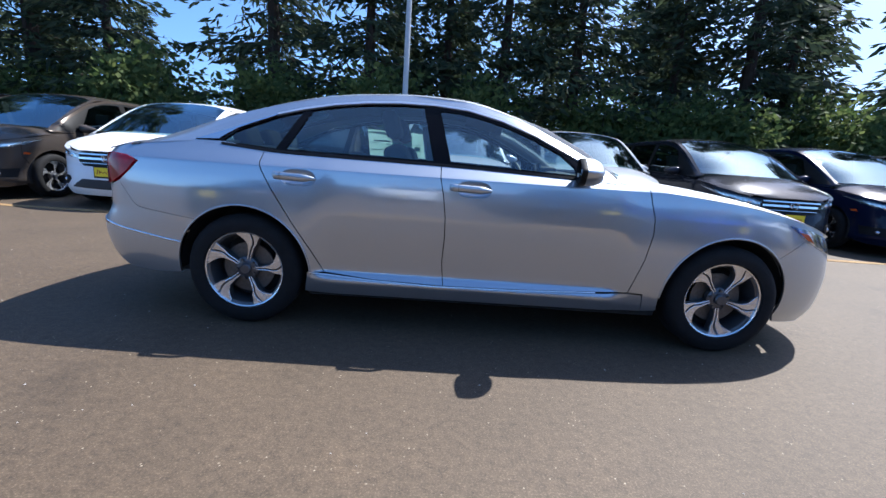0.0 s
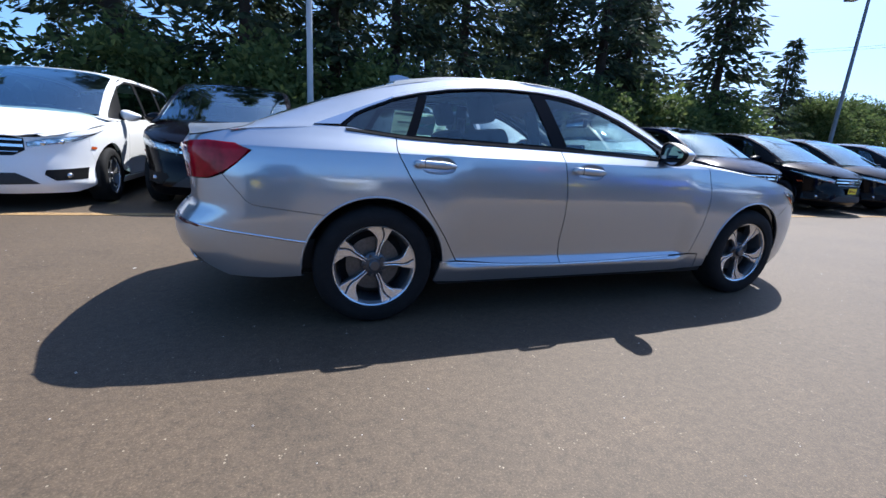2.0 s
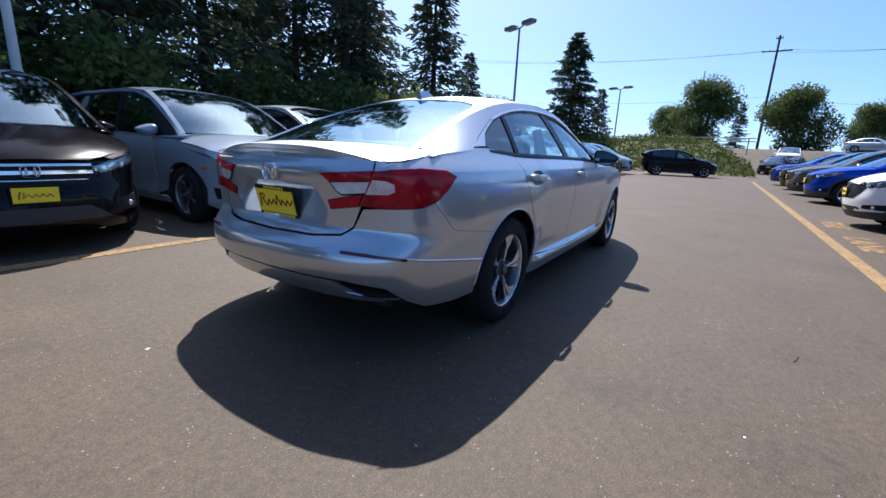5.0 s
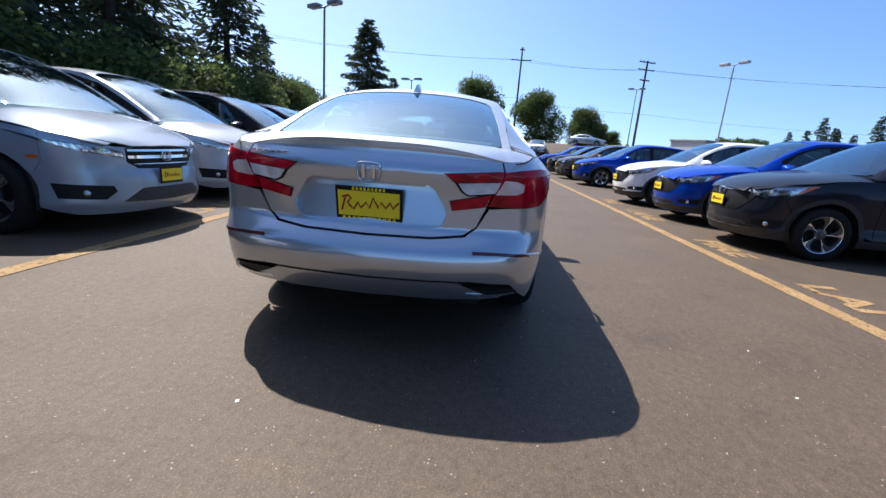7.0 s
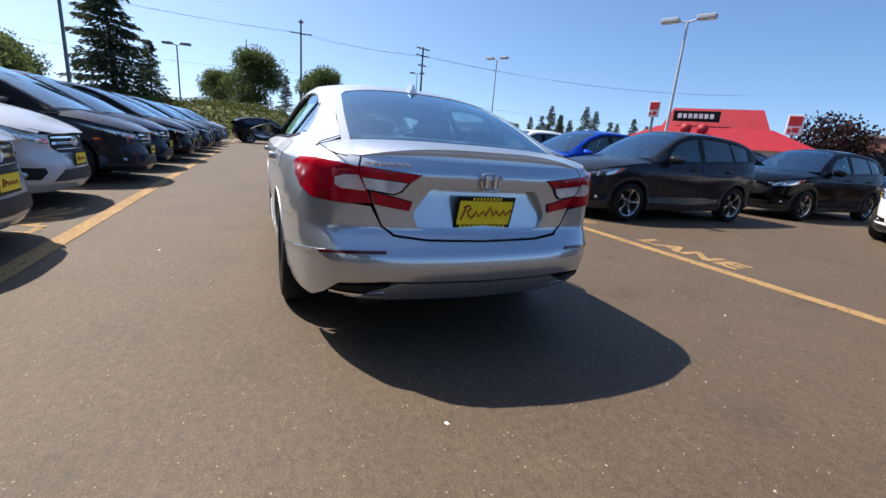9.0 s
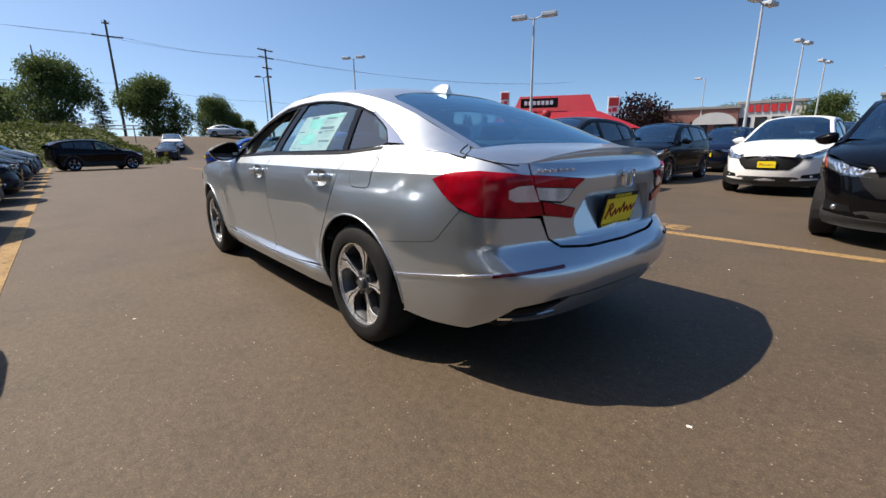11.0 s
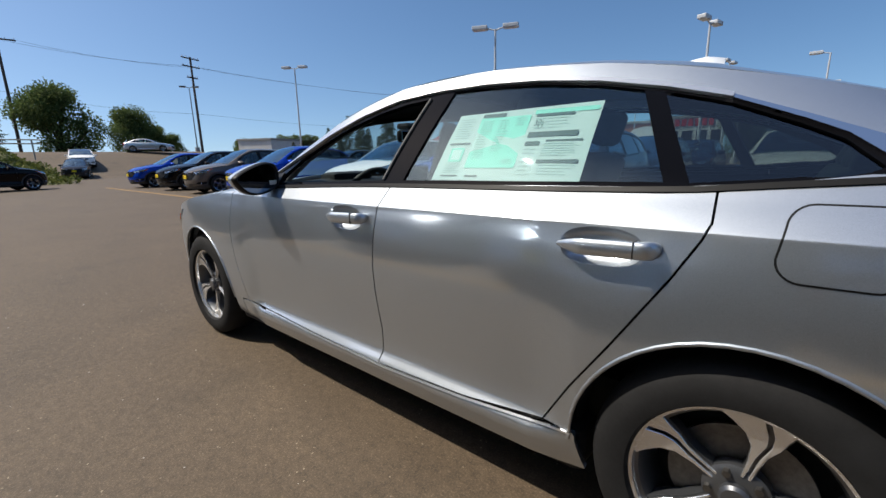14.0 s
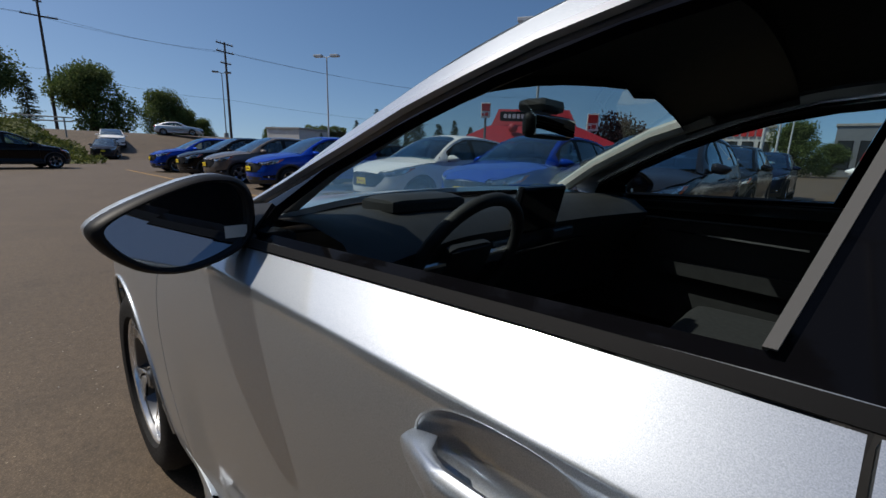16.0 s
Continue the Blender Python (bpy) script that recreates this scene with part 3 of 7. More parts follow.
    box(bm, 0.95, 1.75, -0.12, 0.12, 0.44, 0.66, 0.04)
    part("centre_console", bm, CABIN, car)
    # lining
    up = dict(fn=S.top, out=lambda p: -up_out(p), step=(0.10, 0.10))
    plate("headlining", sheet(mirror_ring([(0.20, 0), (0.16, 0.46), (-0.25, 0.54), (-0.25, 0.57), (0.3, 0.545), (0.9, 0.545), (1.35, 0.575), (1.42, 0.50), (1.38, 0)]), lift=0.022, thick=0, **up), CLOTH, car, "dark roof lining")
    pair("door_card", sheet([(0.12, 0.98), (1.92, 0.955), (2.1, 0.9), (2.05, 0.45), (0.6, 0.40), (0.35, 0.6)], S.wall, (0.12, 0.08), lift=-0.075, thick=0.01, out=side_out), CABIN, car, "black inner door lining")
    pair("armrest", sheet([(0.55, 0.70), (1.70, 0.72), (1.72, 0.66), (0.55, 0.62)], S.wall, (0.12, 0.04), lift=-0.12, thick=-0.04, out=side_out), CABIN, car)
    pair("door_trim_strip", sheet([(1.20, 0.845), (1.85, 0.865), (1.85, 0.857), (1.20, 0.837)], S.wall, (0.12, 0.04), lift=-0.088, thick=0.0, out=side_out), CHROME, car, "thin bright strip in the door lining")
    for sg in (1, -1):
        bm = tube([(2.16, sg * 0.70, 0.98), (1.95, sg * 0.655, 1.12), (1.72, sg * 0.605, 1.235), (1.52, sg * 0.575, 1.30)], 0.030, 8)
        part("pillar_lining", bm, GREY_TRIM, car, "pale grey windscreen pillar lining", True)
        bm = tube([(1.02, sg * 0.60, 1.22), (1.06, sg * 0.66, 1.0), (1.08, sg * 0.70, 0.70)], 0.04, 8)
        part("centre_pillar_lining", bm, CABIN, car, smooth=True)
        bm = bmesh.new()
        vs = [bm.verts.new(q) for q in ((1.00, sg * 0.575, 1.20), (1.00, sg * 0.567, 1.20), (1.13, sg * 0.655, 0.62), (1.18, sg * 0.655, 0.62), (1.045, sg * 0.575, 1.20))]
        bm.faces.new((vs[0], vs[2], vs[3], vs[4]))
        bm.verts.remove(vs[1])
        bmesh.ops.solidify(bm, geom=bm.faces[:], thickness=0.003)
        part("seat_belt", bm, BELT_GLINT_GREY, car, "grey seat belt webbing")
    bm = bmesh.new()
    box(bm, 1.80, 1.84, -0.125, 0.125, 1.195, 1.265, 0.022, seg=3)
    im = part("inner_mirror", bm, TRIM, car, "black inside mirror", True, 60)
    bm = bmesh.new()
    box(bm, 1.793, 1.799, -0.115, 0.115, 1.203, 1.257, 0.002)
    part("mirror_glass", bm, MIRROR, im)
    bm = bmesh.new()
    box(bm, 1.80, 1.90, -0.06, 0.06, 1.27, 1.31, 0.02)
    part("mirror_mount", bm, TRIM, im)


def build_label(car):
    """The price sheet inside the left rear window: pale mint paper with bars for its print."""
    S = SEDAN
    base = sheet([(0.425, 1.038), (0.945, 1.036), (0.918, 1.252), (0.425, 1.262)], S.glass_side, (0.1, 0.1), lift=-0.016, thick=0.001, out=side_out)
    label = plate("window_label", base, PAPER, car, "printed mint-green price sheet inside the window")

    def patch(x0, x1, z0, z1, mat, up=0.001, name="print_bar"):
        plate(name, sheet([(x0, z0), (x1, z0), (x1, z1), (x0, z1)], S.glass_side, (0.2, 0.2), lift=-0.0155 + up, thick=0, out=side_out), mat, label)
    patch(0.638, 0.822, 1.075, 1.235, MINT, 0.0006, "print_panel")
    patch(0.730, 0.818, 1.236, 1.248, INK, 0.001)
    patch(0.432, 0.628, 1.236, 1.249, MINT, 0.0006, "print_panel")
    patch(0.50, 0.62, 1.228, 1.236, INK)
    patch(0.47, 0.626, 1.165, 1.180, INK)
    patch(0.45, 0.56, 1.150, 1.155, INK)
    patch(0.578, 0.626, 1.140, 1.152, INK)
    patch(0.445, 0.57, 1.088, 1.098, INK)
    patch(0.83, 0.915, 1.150, 1.156, INK)
    patch(0.84, 0.91, 1.048, 1.052, INK)
    patch(0.845, 0.90, 1.095, 1.140, MINT, 0.0006, "print_panel")
    patch(0.853, 0.892, 1.101, 1.134, PAPER, 0.0010, "print_panel")
    patch(0.76, 0.81, 1.047, 1.052, INK)
    rng = random.Random(4)
    for x0, x1, z0, z1, n in ((0.765, 0.81, 1.10, 1.225, 15), (0.70, 0.745, 1.12, 1.225, 12), (0.645, 0.69, 1.085, 1.10, 3), (0.645, 0.685, 1.20, 1.228, 4), (0.835, 0.905, 1.165, 1.235, 9), (0.84, 0.905, 1.056, 1.09, 6), (0.445, 0.565, 1.105, 1.145, 6), (0.50, 0.62, 1.185, 1.222, 4), (0.58, 0.625, 1.045, 1.13, 7), (0.445, 0.56, 1.05, 1.083, 4)):
        for k in range(n):
            z = z1 - (z1 - z0) * k / n
            patch(x0 + (x1 - x0) * rng.uniform(0, 0.35), x1, z - 0.0016, z, INK_PALE)
    me = word_mesh("33", 0.026)
    me.materials.append(INK)
    pts = np.array([v.co[:] for v in me.vertices])
    q = S.glass_side(0.605 - pts[:, 0], 1.198 + pts[:, 1]) + np.array((0, -0.0135, 0))
    for v, c in zip(me.vertices, q):
        v.co = Vector(c)
    ob = new("printed_number", me)
    ob.parent = label


def word_mesh(text, size):
    cu = bpy.data.curves.new("word", "FONT")
    cu.offset = size * 0.035 if size > 0.1 else 0.0
    cu.body, cu.size, cu.align_x, cu.align_y = text, size, "CENTER", "CENTER"
    tmp = bpy.data.objects.new("word", cu)
    scene.collection.objects.link(tmp)
    me = bpy.data.meshes.new_from_object(tmp.evaluated_get(bpy.context.evaluated_depsgraph_get()))
    bpy.data.objects.remove(tmp)
    me.materials.clear()
    return me


SHOP_GLASS_DARK = material("screen_glass", (0.012, 0.013, 0.016), 0.08)
BELT_GLINT_GREY = material("belt_and_glint_grey", (0.10, 0.10, 0.10), 0.85)
PAPER = varied(material("label_paper", (0.88, 0.97, 0.92), 0.7), (0.88, 0.97, 0.92), 5, 0.04)
tl, mx = PAPER.node_tree.nodes.new("ShaderNodeBsdfTranslucent"), PAPER.node_tree.nodes.new("ShaderNodeMixShader")
tl.inputs[0].default_value, mx.inputs[0].default_value = (0.60, 0.80, 0.70, 1), 0.30
PAPER.node_tree.links.new(bsdf(PAPER).outputs[0], mx.inputs[1])
PAPER.node_tree.links.new(tl.outputs[0], mx.inputs[2])
PAPER.node_tree.links.new(mx.outputs[0], PAPER.node_tree.nodes["Material Output"].inputs[0])
MINT = material("label_mint", (0.34, 0.78, 0.64), 0.7)
INK = material("label_ink", (0.11, 0.15, 0.14), 0.7)
INK_PALE = material("label_fine_print", (0.46, 0.60, 0.55), 0.7)



def build_sedan():
    S = SEDAN
    car = new("sedan")
    tagged(car, "silver four-door saloon standing in the middle of the asphalt drive", "car")
    sx, sr = (lambda x: float(S.sx(x))), (lambda y: float(S.sr(y)))
    zb = lambda x: float(S.belt(x))
    AR, WB, CZ = 0.388, 2.83, 0.325
    g = 0.0028
    crease = (0.9345, 0.9365, 0.9385, 0.941)
    wall = dict(fn=S.wall, out=side_out, step=(0.06, 0.012), cuts=crease)
    # doors
    b_line = [(1.112, zb(1.112)), (1.114, 0.937), (1.135, 0.84), (1.152, 0.72), (1.156, 0.6), (1.15, 0.45), (1.165, 0.315)]
    rear_line = [(0.105, zb(0.1)), (0.102, 0.955), (0.115, 0.92), (0.165, 0.83), (0.285, 0.64), (0.385, 0.49), (0.468, 0.348)]
    front_line = [(2.285, 0.955), (2.305, 0.87), (2.33, 0.79), (2.335, 0.70), (2.31, 0.55), (2.25, 0.345)]
    belt_pts = lambda a, b, n=10: [(a + (b - a) * k / n, zb(a + (b - a) * k / n)) for k in range(n + 1)]
    fd = belt_pts(1.112, 1.98) + front_line + [(2.09, 0.338), (1.6, 0.322)] + b_line[::-1][:-1]
    rd = belt_pts(0.105, 1.112)[1:-1] + b_line + [(0.75, 0.325)] + rear_line[::-1]
    GRIPS = (1.165, 0.188)
    cup = lambda x0, f=1.0: [(x0 + 0.136 + 0.098 * f * math.copysign(abs(math.cos(a)) ** 0.8, math.cos(a)), 0.884 + 0.046 * f * math.copysign(abs(math.sin(a)) ** 0.8, math.sin(a))) for a in (2 * math.pi * k / 30 for k in range(30))]
    fdoor = pair("front_door", sheet(inset(fd, g), holes=(cup(GRIPS[0]),), **wall), PAINT, car)
    rdoor = pair("rear_door", sheet(inset(rd, g), holes=(cup(GRIPS[1]),), **wall), PAINT, car)
    # fender, quarter, sill
    fend = front_line[::-1] + [(2.6, float(S.edge_z(2.6))), (2.83, float(S.edge_z(2.83))), (3.1, float(S.edge_z(3.1))), (3.32, float(S.edge_z(3.32))), (3.27, 0.715)] + arc(WB, CZ, AR, 45, 181) + [(WB - AR + 0.012, 0.235), (2.36, 0.225), (2.34, 0.34)]
    pair("front_fender", sheet(inset(fend, g), S.wall, (0.05, 0.014), out=side_out, cuts=crease), PAINT, car)
    sill = [(0.345, 0.215), (2.36, 0.225), (2.34, 0.335), (2.25, 0.34), (2.09, 0.332), (1.6, 0.316), (1.12, 0.309), (0.75, 0.319), (0.42, 0.345), (0.372, 0.345)]
    pair("sill_panel", sheet(inset(sill, 0.002), S.wall, (0.08, 0.02), out=side_out), PAINT, car)
    pair("sill_strip", sheet(strip([(0.38, 0.343), (0.75, 0.3215), (1.12, 0.312), (1.6, 0.319), (2.06, 0.334)], 0.002, 0.004), S.wall, (0.06, 0.02), lift=0.006, out=side_out), BRIGHT_TRIM, car, "thin chrome strip along the sill")
    seam = [(-0.262, 0.612), (-0.57, 0.651), (-0.605, 0.657), (-0.632, 0.675), (-0.67, 0.722), (-0.735, 0.797)]
    q_top = [(x, float(S.edge_z(x))) for x in (-0.86, -0.72, -0.58, -0.45, -0.3, -0.15, 0.0)]
    quarter = [(a, b + 0.006) for a, b in q_top] + rear_line + [(0.42, 0.345), (0.372, 0.335), (0.37, 0.25)] + arc(0, CZ, AR, -5, 132.4, 18) + seam[1:] + [(-0.664, 0.856), (-0.600, 0.916), (-0.665, 0.938), (-0.80, 0.946), (-0.88, 0.947)]
    pair("quarter_panel", sheet(inset(quarter, g), S.wall, (0.04, 0.014), out=side_out, cuts=crease), PAINT, car)
    # tail: all in arc length round the corner
    out_all = lambda p: np.stack([np.where(p[:, 0] < -0.3, p[:, 0] + 0.3, 0) * 3, p[:, 1], 0 * p[:, 0]], 1)
    tailcfg = dict(fn=S.low, out=out_all, step=(0.035, 0.025))
    half = [(0, 0.602), (sr(0.30), 0.606), (sr(0.47), 0.622), (sr(0.53), 0.66), (sr(0.585), 0.755), (sr(0.66), 0.762), (sr(0.74), 0.766), (sx(-0.80), 0.772)] + [(sx(a), b) for a, b in seam[:0:-1]] + [(sx(a), b) for a, b in arc(0, CZ, AR, 132.4, 186, 10)] + [(sx(-0.375), 0.285), (sx(-0.55), 0.275), (sx(-0.75), 0.285), (sr(0.78), 0.33), (sr(0.70), 0.40), (sr(0.5), 0.422), (0, 0.418)]
    plate("rear_bumper", sheet(mirror_s(half), **tailcfg), PAINT, car)
    strip_l = [(sr(0.75), 0.548), (sx(-0.80), 0.535), (sx(-0.6), 0.508), (sx(-0.4), 0.478), (sx(-0.355), 0.472)]
    for sg in (1, -1):
        a = np.interp(np.linspace(0, 1, 24), np.linspace(0, 1, len(strip_l)), [q[0] for q in strip_l])
        b = np.interp(np.linspace(0, 1, 24), np.linspace(0, 1, len(strip_l)), [q[1] for q in strip_l])
        pts = S.low(a, b) * np.array((1, sg, 1))
        part("bumper_strip", tube([tuple(q) for q in pts], 0.0065, 8), CHROME, car, "thin chrome strip round the bumper corner", True, 80)
    pair("reflector", sheet(strip([(sr(0.50), 0.560), (sr(0.62), 0.557), (sr(0.75), 0.546), (sx(-0.86), 0.540)], 0.005, 0.008), lift=0.007, **tailcfg), DARK_RED, car, "narrow dark red reflector bar")
    low_l = mirror_s([(0, 0.398), (sr(0.44), 0.402), (sr(0.50), 0.372), (sr(0.6), 0.332), (sr(0.7), 0.312), (sr(0.55), 0.30), (0, 0.292)])
    plate("lower_lip", sheet(low_l, lift=-0.012, **tailcfg), PAINT, car, "silver lower lip of the bumper")
    plate("bumper_gap", sheet(mirror_s([(0, 0.43), (sr(0.5), 0.434), (sr(0.72), 0.41), (sr(0.80), 0.33), (sr(0.6), 0.30), (0, 0.29)]), lift=-0.03, **tailcfg), TRIM, car, "black inset of the lower bumper")
    pair("tailpipe_trim", sheet([(sr(0.47), 0.385), (sr(0.62), 0.378), (sr(0.755), 0.365), (sr(0.77), 0.345), (sr(0.6), 0.337), (sr(0.5), 0.352)], lift=-0.016, **tailcfg), TRIM, car, "black exhaust opening")
    pair("tailpipe_rim", sheet(strip([(sr(0.50), 0.338), (sr(0.62), 0.328), (sr(0.76), 0.337)], 0.006, 0.006), lift=-0.008, **tailcfg), CHROME, car, "chrome lower edge of the exhaust opening")
    # boot lid face, with its hollow for the number plate
    lid_half = [(0, 0.976), (sr(0.45), 0.976), (sr(0.635), 0.975), (sr(0.638), 0.925), (sr(0.60), 0.86), (sr(0.565), 0.755), (sr(0.525), 0.668), (sr(0.465), 0.632), (sr(0.30), 0.616), (0, 0.612)]
    hollow = [(0, 0.856), (sr(0.275), 0.852), (sr(0.305), 0.838), (sr(0.372), 0.745), (sr(0.375), 0.715), (sr(0.350), 0.665), (sr(0.31), 0.650), (0, 0.645)]
    trunk = plate("boot_lid", sheet(mirror_s(lid_half), holes=(mirror_s(hollow),), **tailcfg), PAINT, car)
    dish = lambda a, b: S.low(a, b) + np.stack([0.003 + 0.052 * np.clip((np.asarray(b) - 0.645) / 0.21, 0, 1), 0 * a, 0 * a], 1)
    plate("plate_hollow", sheet(mirror_s([(a * 1.02, b + (0.004 if b > 0.75 else -0.004)) for a, b in hollow]), dish, (0.035, 0.025), thick=0, out=out_all), PAINT, trunk)
    ring_s = mirror_s(hollow)
    bm, n = bmesh.new(), len(ring_s)
    rows = [[bm.verts.new(tuple(q)) for q in f(np.array([p[0] for p in ring_s]), np.array([p[1] for p in ring_s]))] for f in (S.low, dish)]
    for k in range(n):
        bm.faces.new((rows[0][k], rows[0][(k + 1) % n], rows[1][(k + 1) % n], rows[1][k]))
    part("hollow_edge", bm, PAINT, trunk, "", True, 50)
    m = Matrix.Translation((-1.07 + 0.096, 0, 0.741)) @ pose(0, 0, 0, 0, 13, 180)
    card = dealer_plate(car, m, False)
    run = [(-0.128, -0.034), (-0.118, 0.002), (-0.108, 0.036), (-0.124, 0.030), (-0.096, 0.040), (-0.082, 0.026), (-0.100, 0.006), (-0.088, -0.012), (-0.072, -0.026)]
    run += [(-0.072 + 0.019 * k + 0.004 * math.sin(2.4 * k), -0.020 + 0.028 * (k % 2) + 0.001 * k + (0.022 if k == 5 else 0)) for k in range(1, 12)]
    part("print_stroke", tube([tuple(m @ Vector((0.0082, a, b))) for a, b in run], 0.0046, 6), PLATE_RED, card, "winding dark red stroke across the card")
    for k in range(11):
        for zc, w, n in ((-0.072, 0.0135, 11), (0.0725, 0.009, 9)):
            if k < n:
                bm = bmesh.new()
                a = (k - (n - 1) / 2) * (0.024 if n == 11 else 0.018)
                box(bm, 0.004, 0.0055, a - w * 0.62, a + w * 0.5, zc - 0.007, zc + 0.007, 0, m)
                part("print_bar", bm, PLATE_YELLOW, card, "yellow bar in place of a letter")
    badge(car, Matrix.Translation((-1.07 + 0.066, 0, 0.893)) @ pose(0, 0, 0, 0, 4, 180), 0.056, 0.046)
    for k in range(6):
        y = 0.575 - 0.034 * k
        q = S.low(np.array([sr(y)]), np.array([0.948]))[0]
        bm = bmesh.new()
        box(bm, q[0] - 0.006, q[0] + 0.004, y - 0.012, y + 0.012, 0.944, 0.954, 0.002, seg=1)
        part("name_bar", bm, CHROME, trunk, "small chrome bar in place of a letter")
    # lamps
    outer = [(sr(0.575), 0.772), (sr(0.645), 0.928), (sr(0.72), 0.938), (sx(-0.80), 0.947), (sx(-0.67), 0.94), (sx(-0.607), 0.918), (sx(-0.66), 0.86), (sx(-0.72), 0.815), (sx(-0.80), 0.777), (sr(0.70), 0.768)]
    inner_up = [(sr(0.352), 0.908), (sr(0.50), 0.919), (sr(0.638), 0.930), (sr(0.627), 0.889), (sr(0.41), 0.874)]
    inner_clear = [(sr(0.415), 0.872), (sr(0.625), 0.886), (sr(0.606), 0.834), (sr(0.475), 0.819), (sr(0.445), 0.834)]
    inner_low = [(sr(0.388), 0.784), (sr(0.585), 0.826), (sr(0.563), 0.768), (sr(0.402), 0.744)]
    lampcfg = dict(fn=S.low, out=out_all, step=(0.03, 0.03))
    pair("tail_lamp", sheet(outer, lift=0.010, thick=0.03, **lampcfg), RED_LENS, car, "glossy red tail lamp wrapped round the corner")
    pair("lamp_window", sheet([(sr(0.606), 0.828), (sr(0.640), 0.895), (sr(0.70), 0.892), (sr(0.735), 0.878), (sr(0.735), 0.845), (sr(0.712), 0.832)], lift=0.0118, thick=0.001, **lampcfg), PINK_LENS, car, "clear reversing window in the tail lamp")
    for base in (inner_up[:3] + [(sr(0.606), 0.829), (sr(0.474), 0.814), (sr(0.440), 0.830), (sr(0.405), 0.872)], inner_low):
        pair("lid_lamp_base", sheet(inset(base, -0.003), lift=0.003, thick=0.01, **lampcfg), TRIM, car, "dark lamp body on the boot lid")
    pair("lid_lamp", sheet(inner_up, lift=0.010, thick=0.02, **lampcfg), RED_LENS, car, "red upper bar of the lamp on the boot lid")
    pair("lid_lamp_clear", sheet(inset(inner_clear, 0.0015), lift=0.009, thick=0.02, **lampcfg), LAMP_CLEAR, car, "clear reversing lamp on the boot lid")
    pair("lid_lamp_bar", sheet(inner_low, lift=0.010, thick=0.02, **lampcfg), RED_LENS, car, "red lower bar of the lamp on the boot lid")
    # boot top, rear window, roof, windscreen, bonnet
    topcfg = dict(fn=S.top, out=up_out, step=(0.05, 0.05))
    lidcfg = dict(fn=S.lid, out=up_out, step=(0.05, 0.05))
    ye = lambda x: float(S.low(S.sx(x), S.edge_z(x))[0, 1]) if False else float(S.low(np.array([S.sx(x)]), np.array([float(S.edge_z(x))]))[0, 1])
    ry = lambda x: float(S.rail_y(x))
    edge = []
    for y in np.linspace(0.0, 0.66, 34):
        p = S.low(np.array([sr(max(y, 0.0001))]), np.array([0.974]))[0]
        f = min(1.0, y / 0.65)
        crest = float(S.lid([p[0]], [p[1]])[0, 2]) + 0.010
        edge.append((p[0], abs(p[1]), 0.977 + (crest - 0.977) * (1 - f**4)))
    lip_n = len(edge)
    for a, z in ((sr(0.70), 0.979), (sx(-0.86), float(S.edge_z(-0.86))), (sx(-0.80), float(S.edge_z(-0.80))), (sx(-0.72), float(S.edge_z(-0.72)))):
        p = S.low(np.array([a]), np.array([z]))[0]
        edge.append((p[0], p[1], z))
    edge = np.array(edge)

    def deck_fn(x, y):
        q = S.lid(x, y)
        a = np.abs(np.asarray(y, float))
        ex, ez_ = np.interp(a, edge[:, 1], edge[:, 0]), np.interp(a, edge[:, 1], edge[:, 2])
        gap_z = ez_ - S.lid(ex, a)[:, 2]
        w = np.clip(1 - (q[:, 0] - ex) / 0.20, 0, 1)
        q[:, 2] += gap_z * w * w * np.clip((0.78 - a) / 0.06, 0, 1)
        return q
    back = [(a, b) for a, b, _ in edge]
    back[0] = (back[0][0], 0.0)
    plate("rear_deck", sheet(mirror_ring(back + [(x, ye(x)) for x in (-0.6, -0.45, -0.3, -0.18)] + [(-0.18, 0)]), deck_fn, (0.03, 0.035), out=up_out), PAINT, car)
    def body_z(x, y):
        """The height of the tail's upper surface."""
        if x < -0.685:
            return float(deck_fn(np.array([x]), np.array([y]))[0, 2])
        if y <= ry(x):
            return float(S.top([x], [y])[0, 2])
        zz = np.linspace(float(S.rail_z(x)), float(S.belt(x)), 40)
        return float(np.interp(y, S.glass_side(np.full(40, x), zz)[:, 1], zz))
    seam_l = [(-0.588, 0.640), (-0.600, 0.672), (-0.614, 0.702), (-0.630, 0.727), (-0.650, 0.744), (-0.675, 0.751), (-0.705, 0.750), (-0.735, 0.743), (-0.77, 0.732), (-0.805, 0.717), (-0.835, 0.700), (-0.862, 0.680), (-0.885, 0.658)]
    for sg in (1, -1):
        part("boot_gap", tube([(x, sg * y, body_z(x, y) - 0.0008) for x, y in seam_l], 0.003, 6), TRIM, car, "fine dark gap along the boot lid")
    cap = [(sr(0.645), 0.930), (sr(0.72), 0.940), (sx(-0.80), 0.950), (sx(-0.80), float(S.edge_z(-0.80))), (sx(-0.86), float(S.edge_z(-0.86))), (sr(0.70), 0.979), (sr(0.645), 0.977)]
    pair("corner_panel", sheet(cap, S.low, (0.03, 0.014), out=out_all), PAINT, car)
    bm = bmesh.new()
    run = [(a, -b, c) for a, b, c in edge[lip_n - 1:0:-1]] + [tuple(q) for q in edge[:lip_n]]
    for k, (xe, y, z) in enumerate(run):
        h = z - 0.974
        ring = [(xe + 0.020, z + 0.0005), (xe + 0.007, z + 0.0002), (xe + 0.002, z - 0.08 * h), (xe + 0.0005, z - 0.25 * h), (xe + 0.003, z - 0.50 * h), (xe + 0.004, z - 0.66 * h), (xe - 0.001, 0.972)]
        vs = [bm.verts.new((a, y, b)) for a, b in ring]
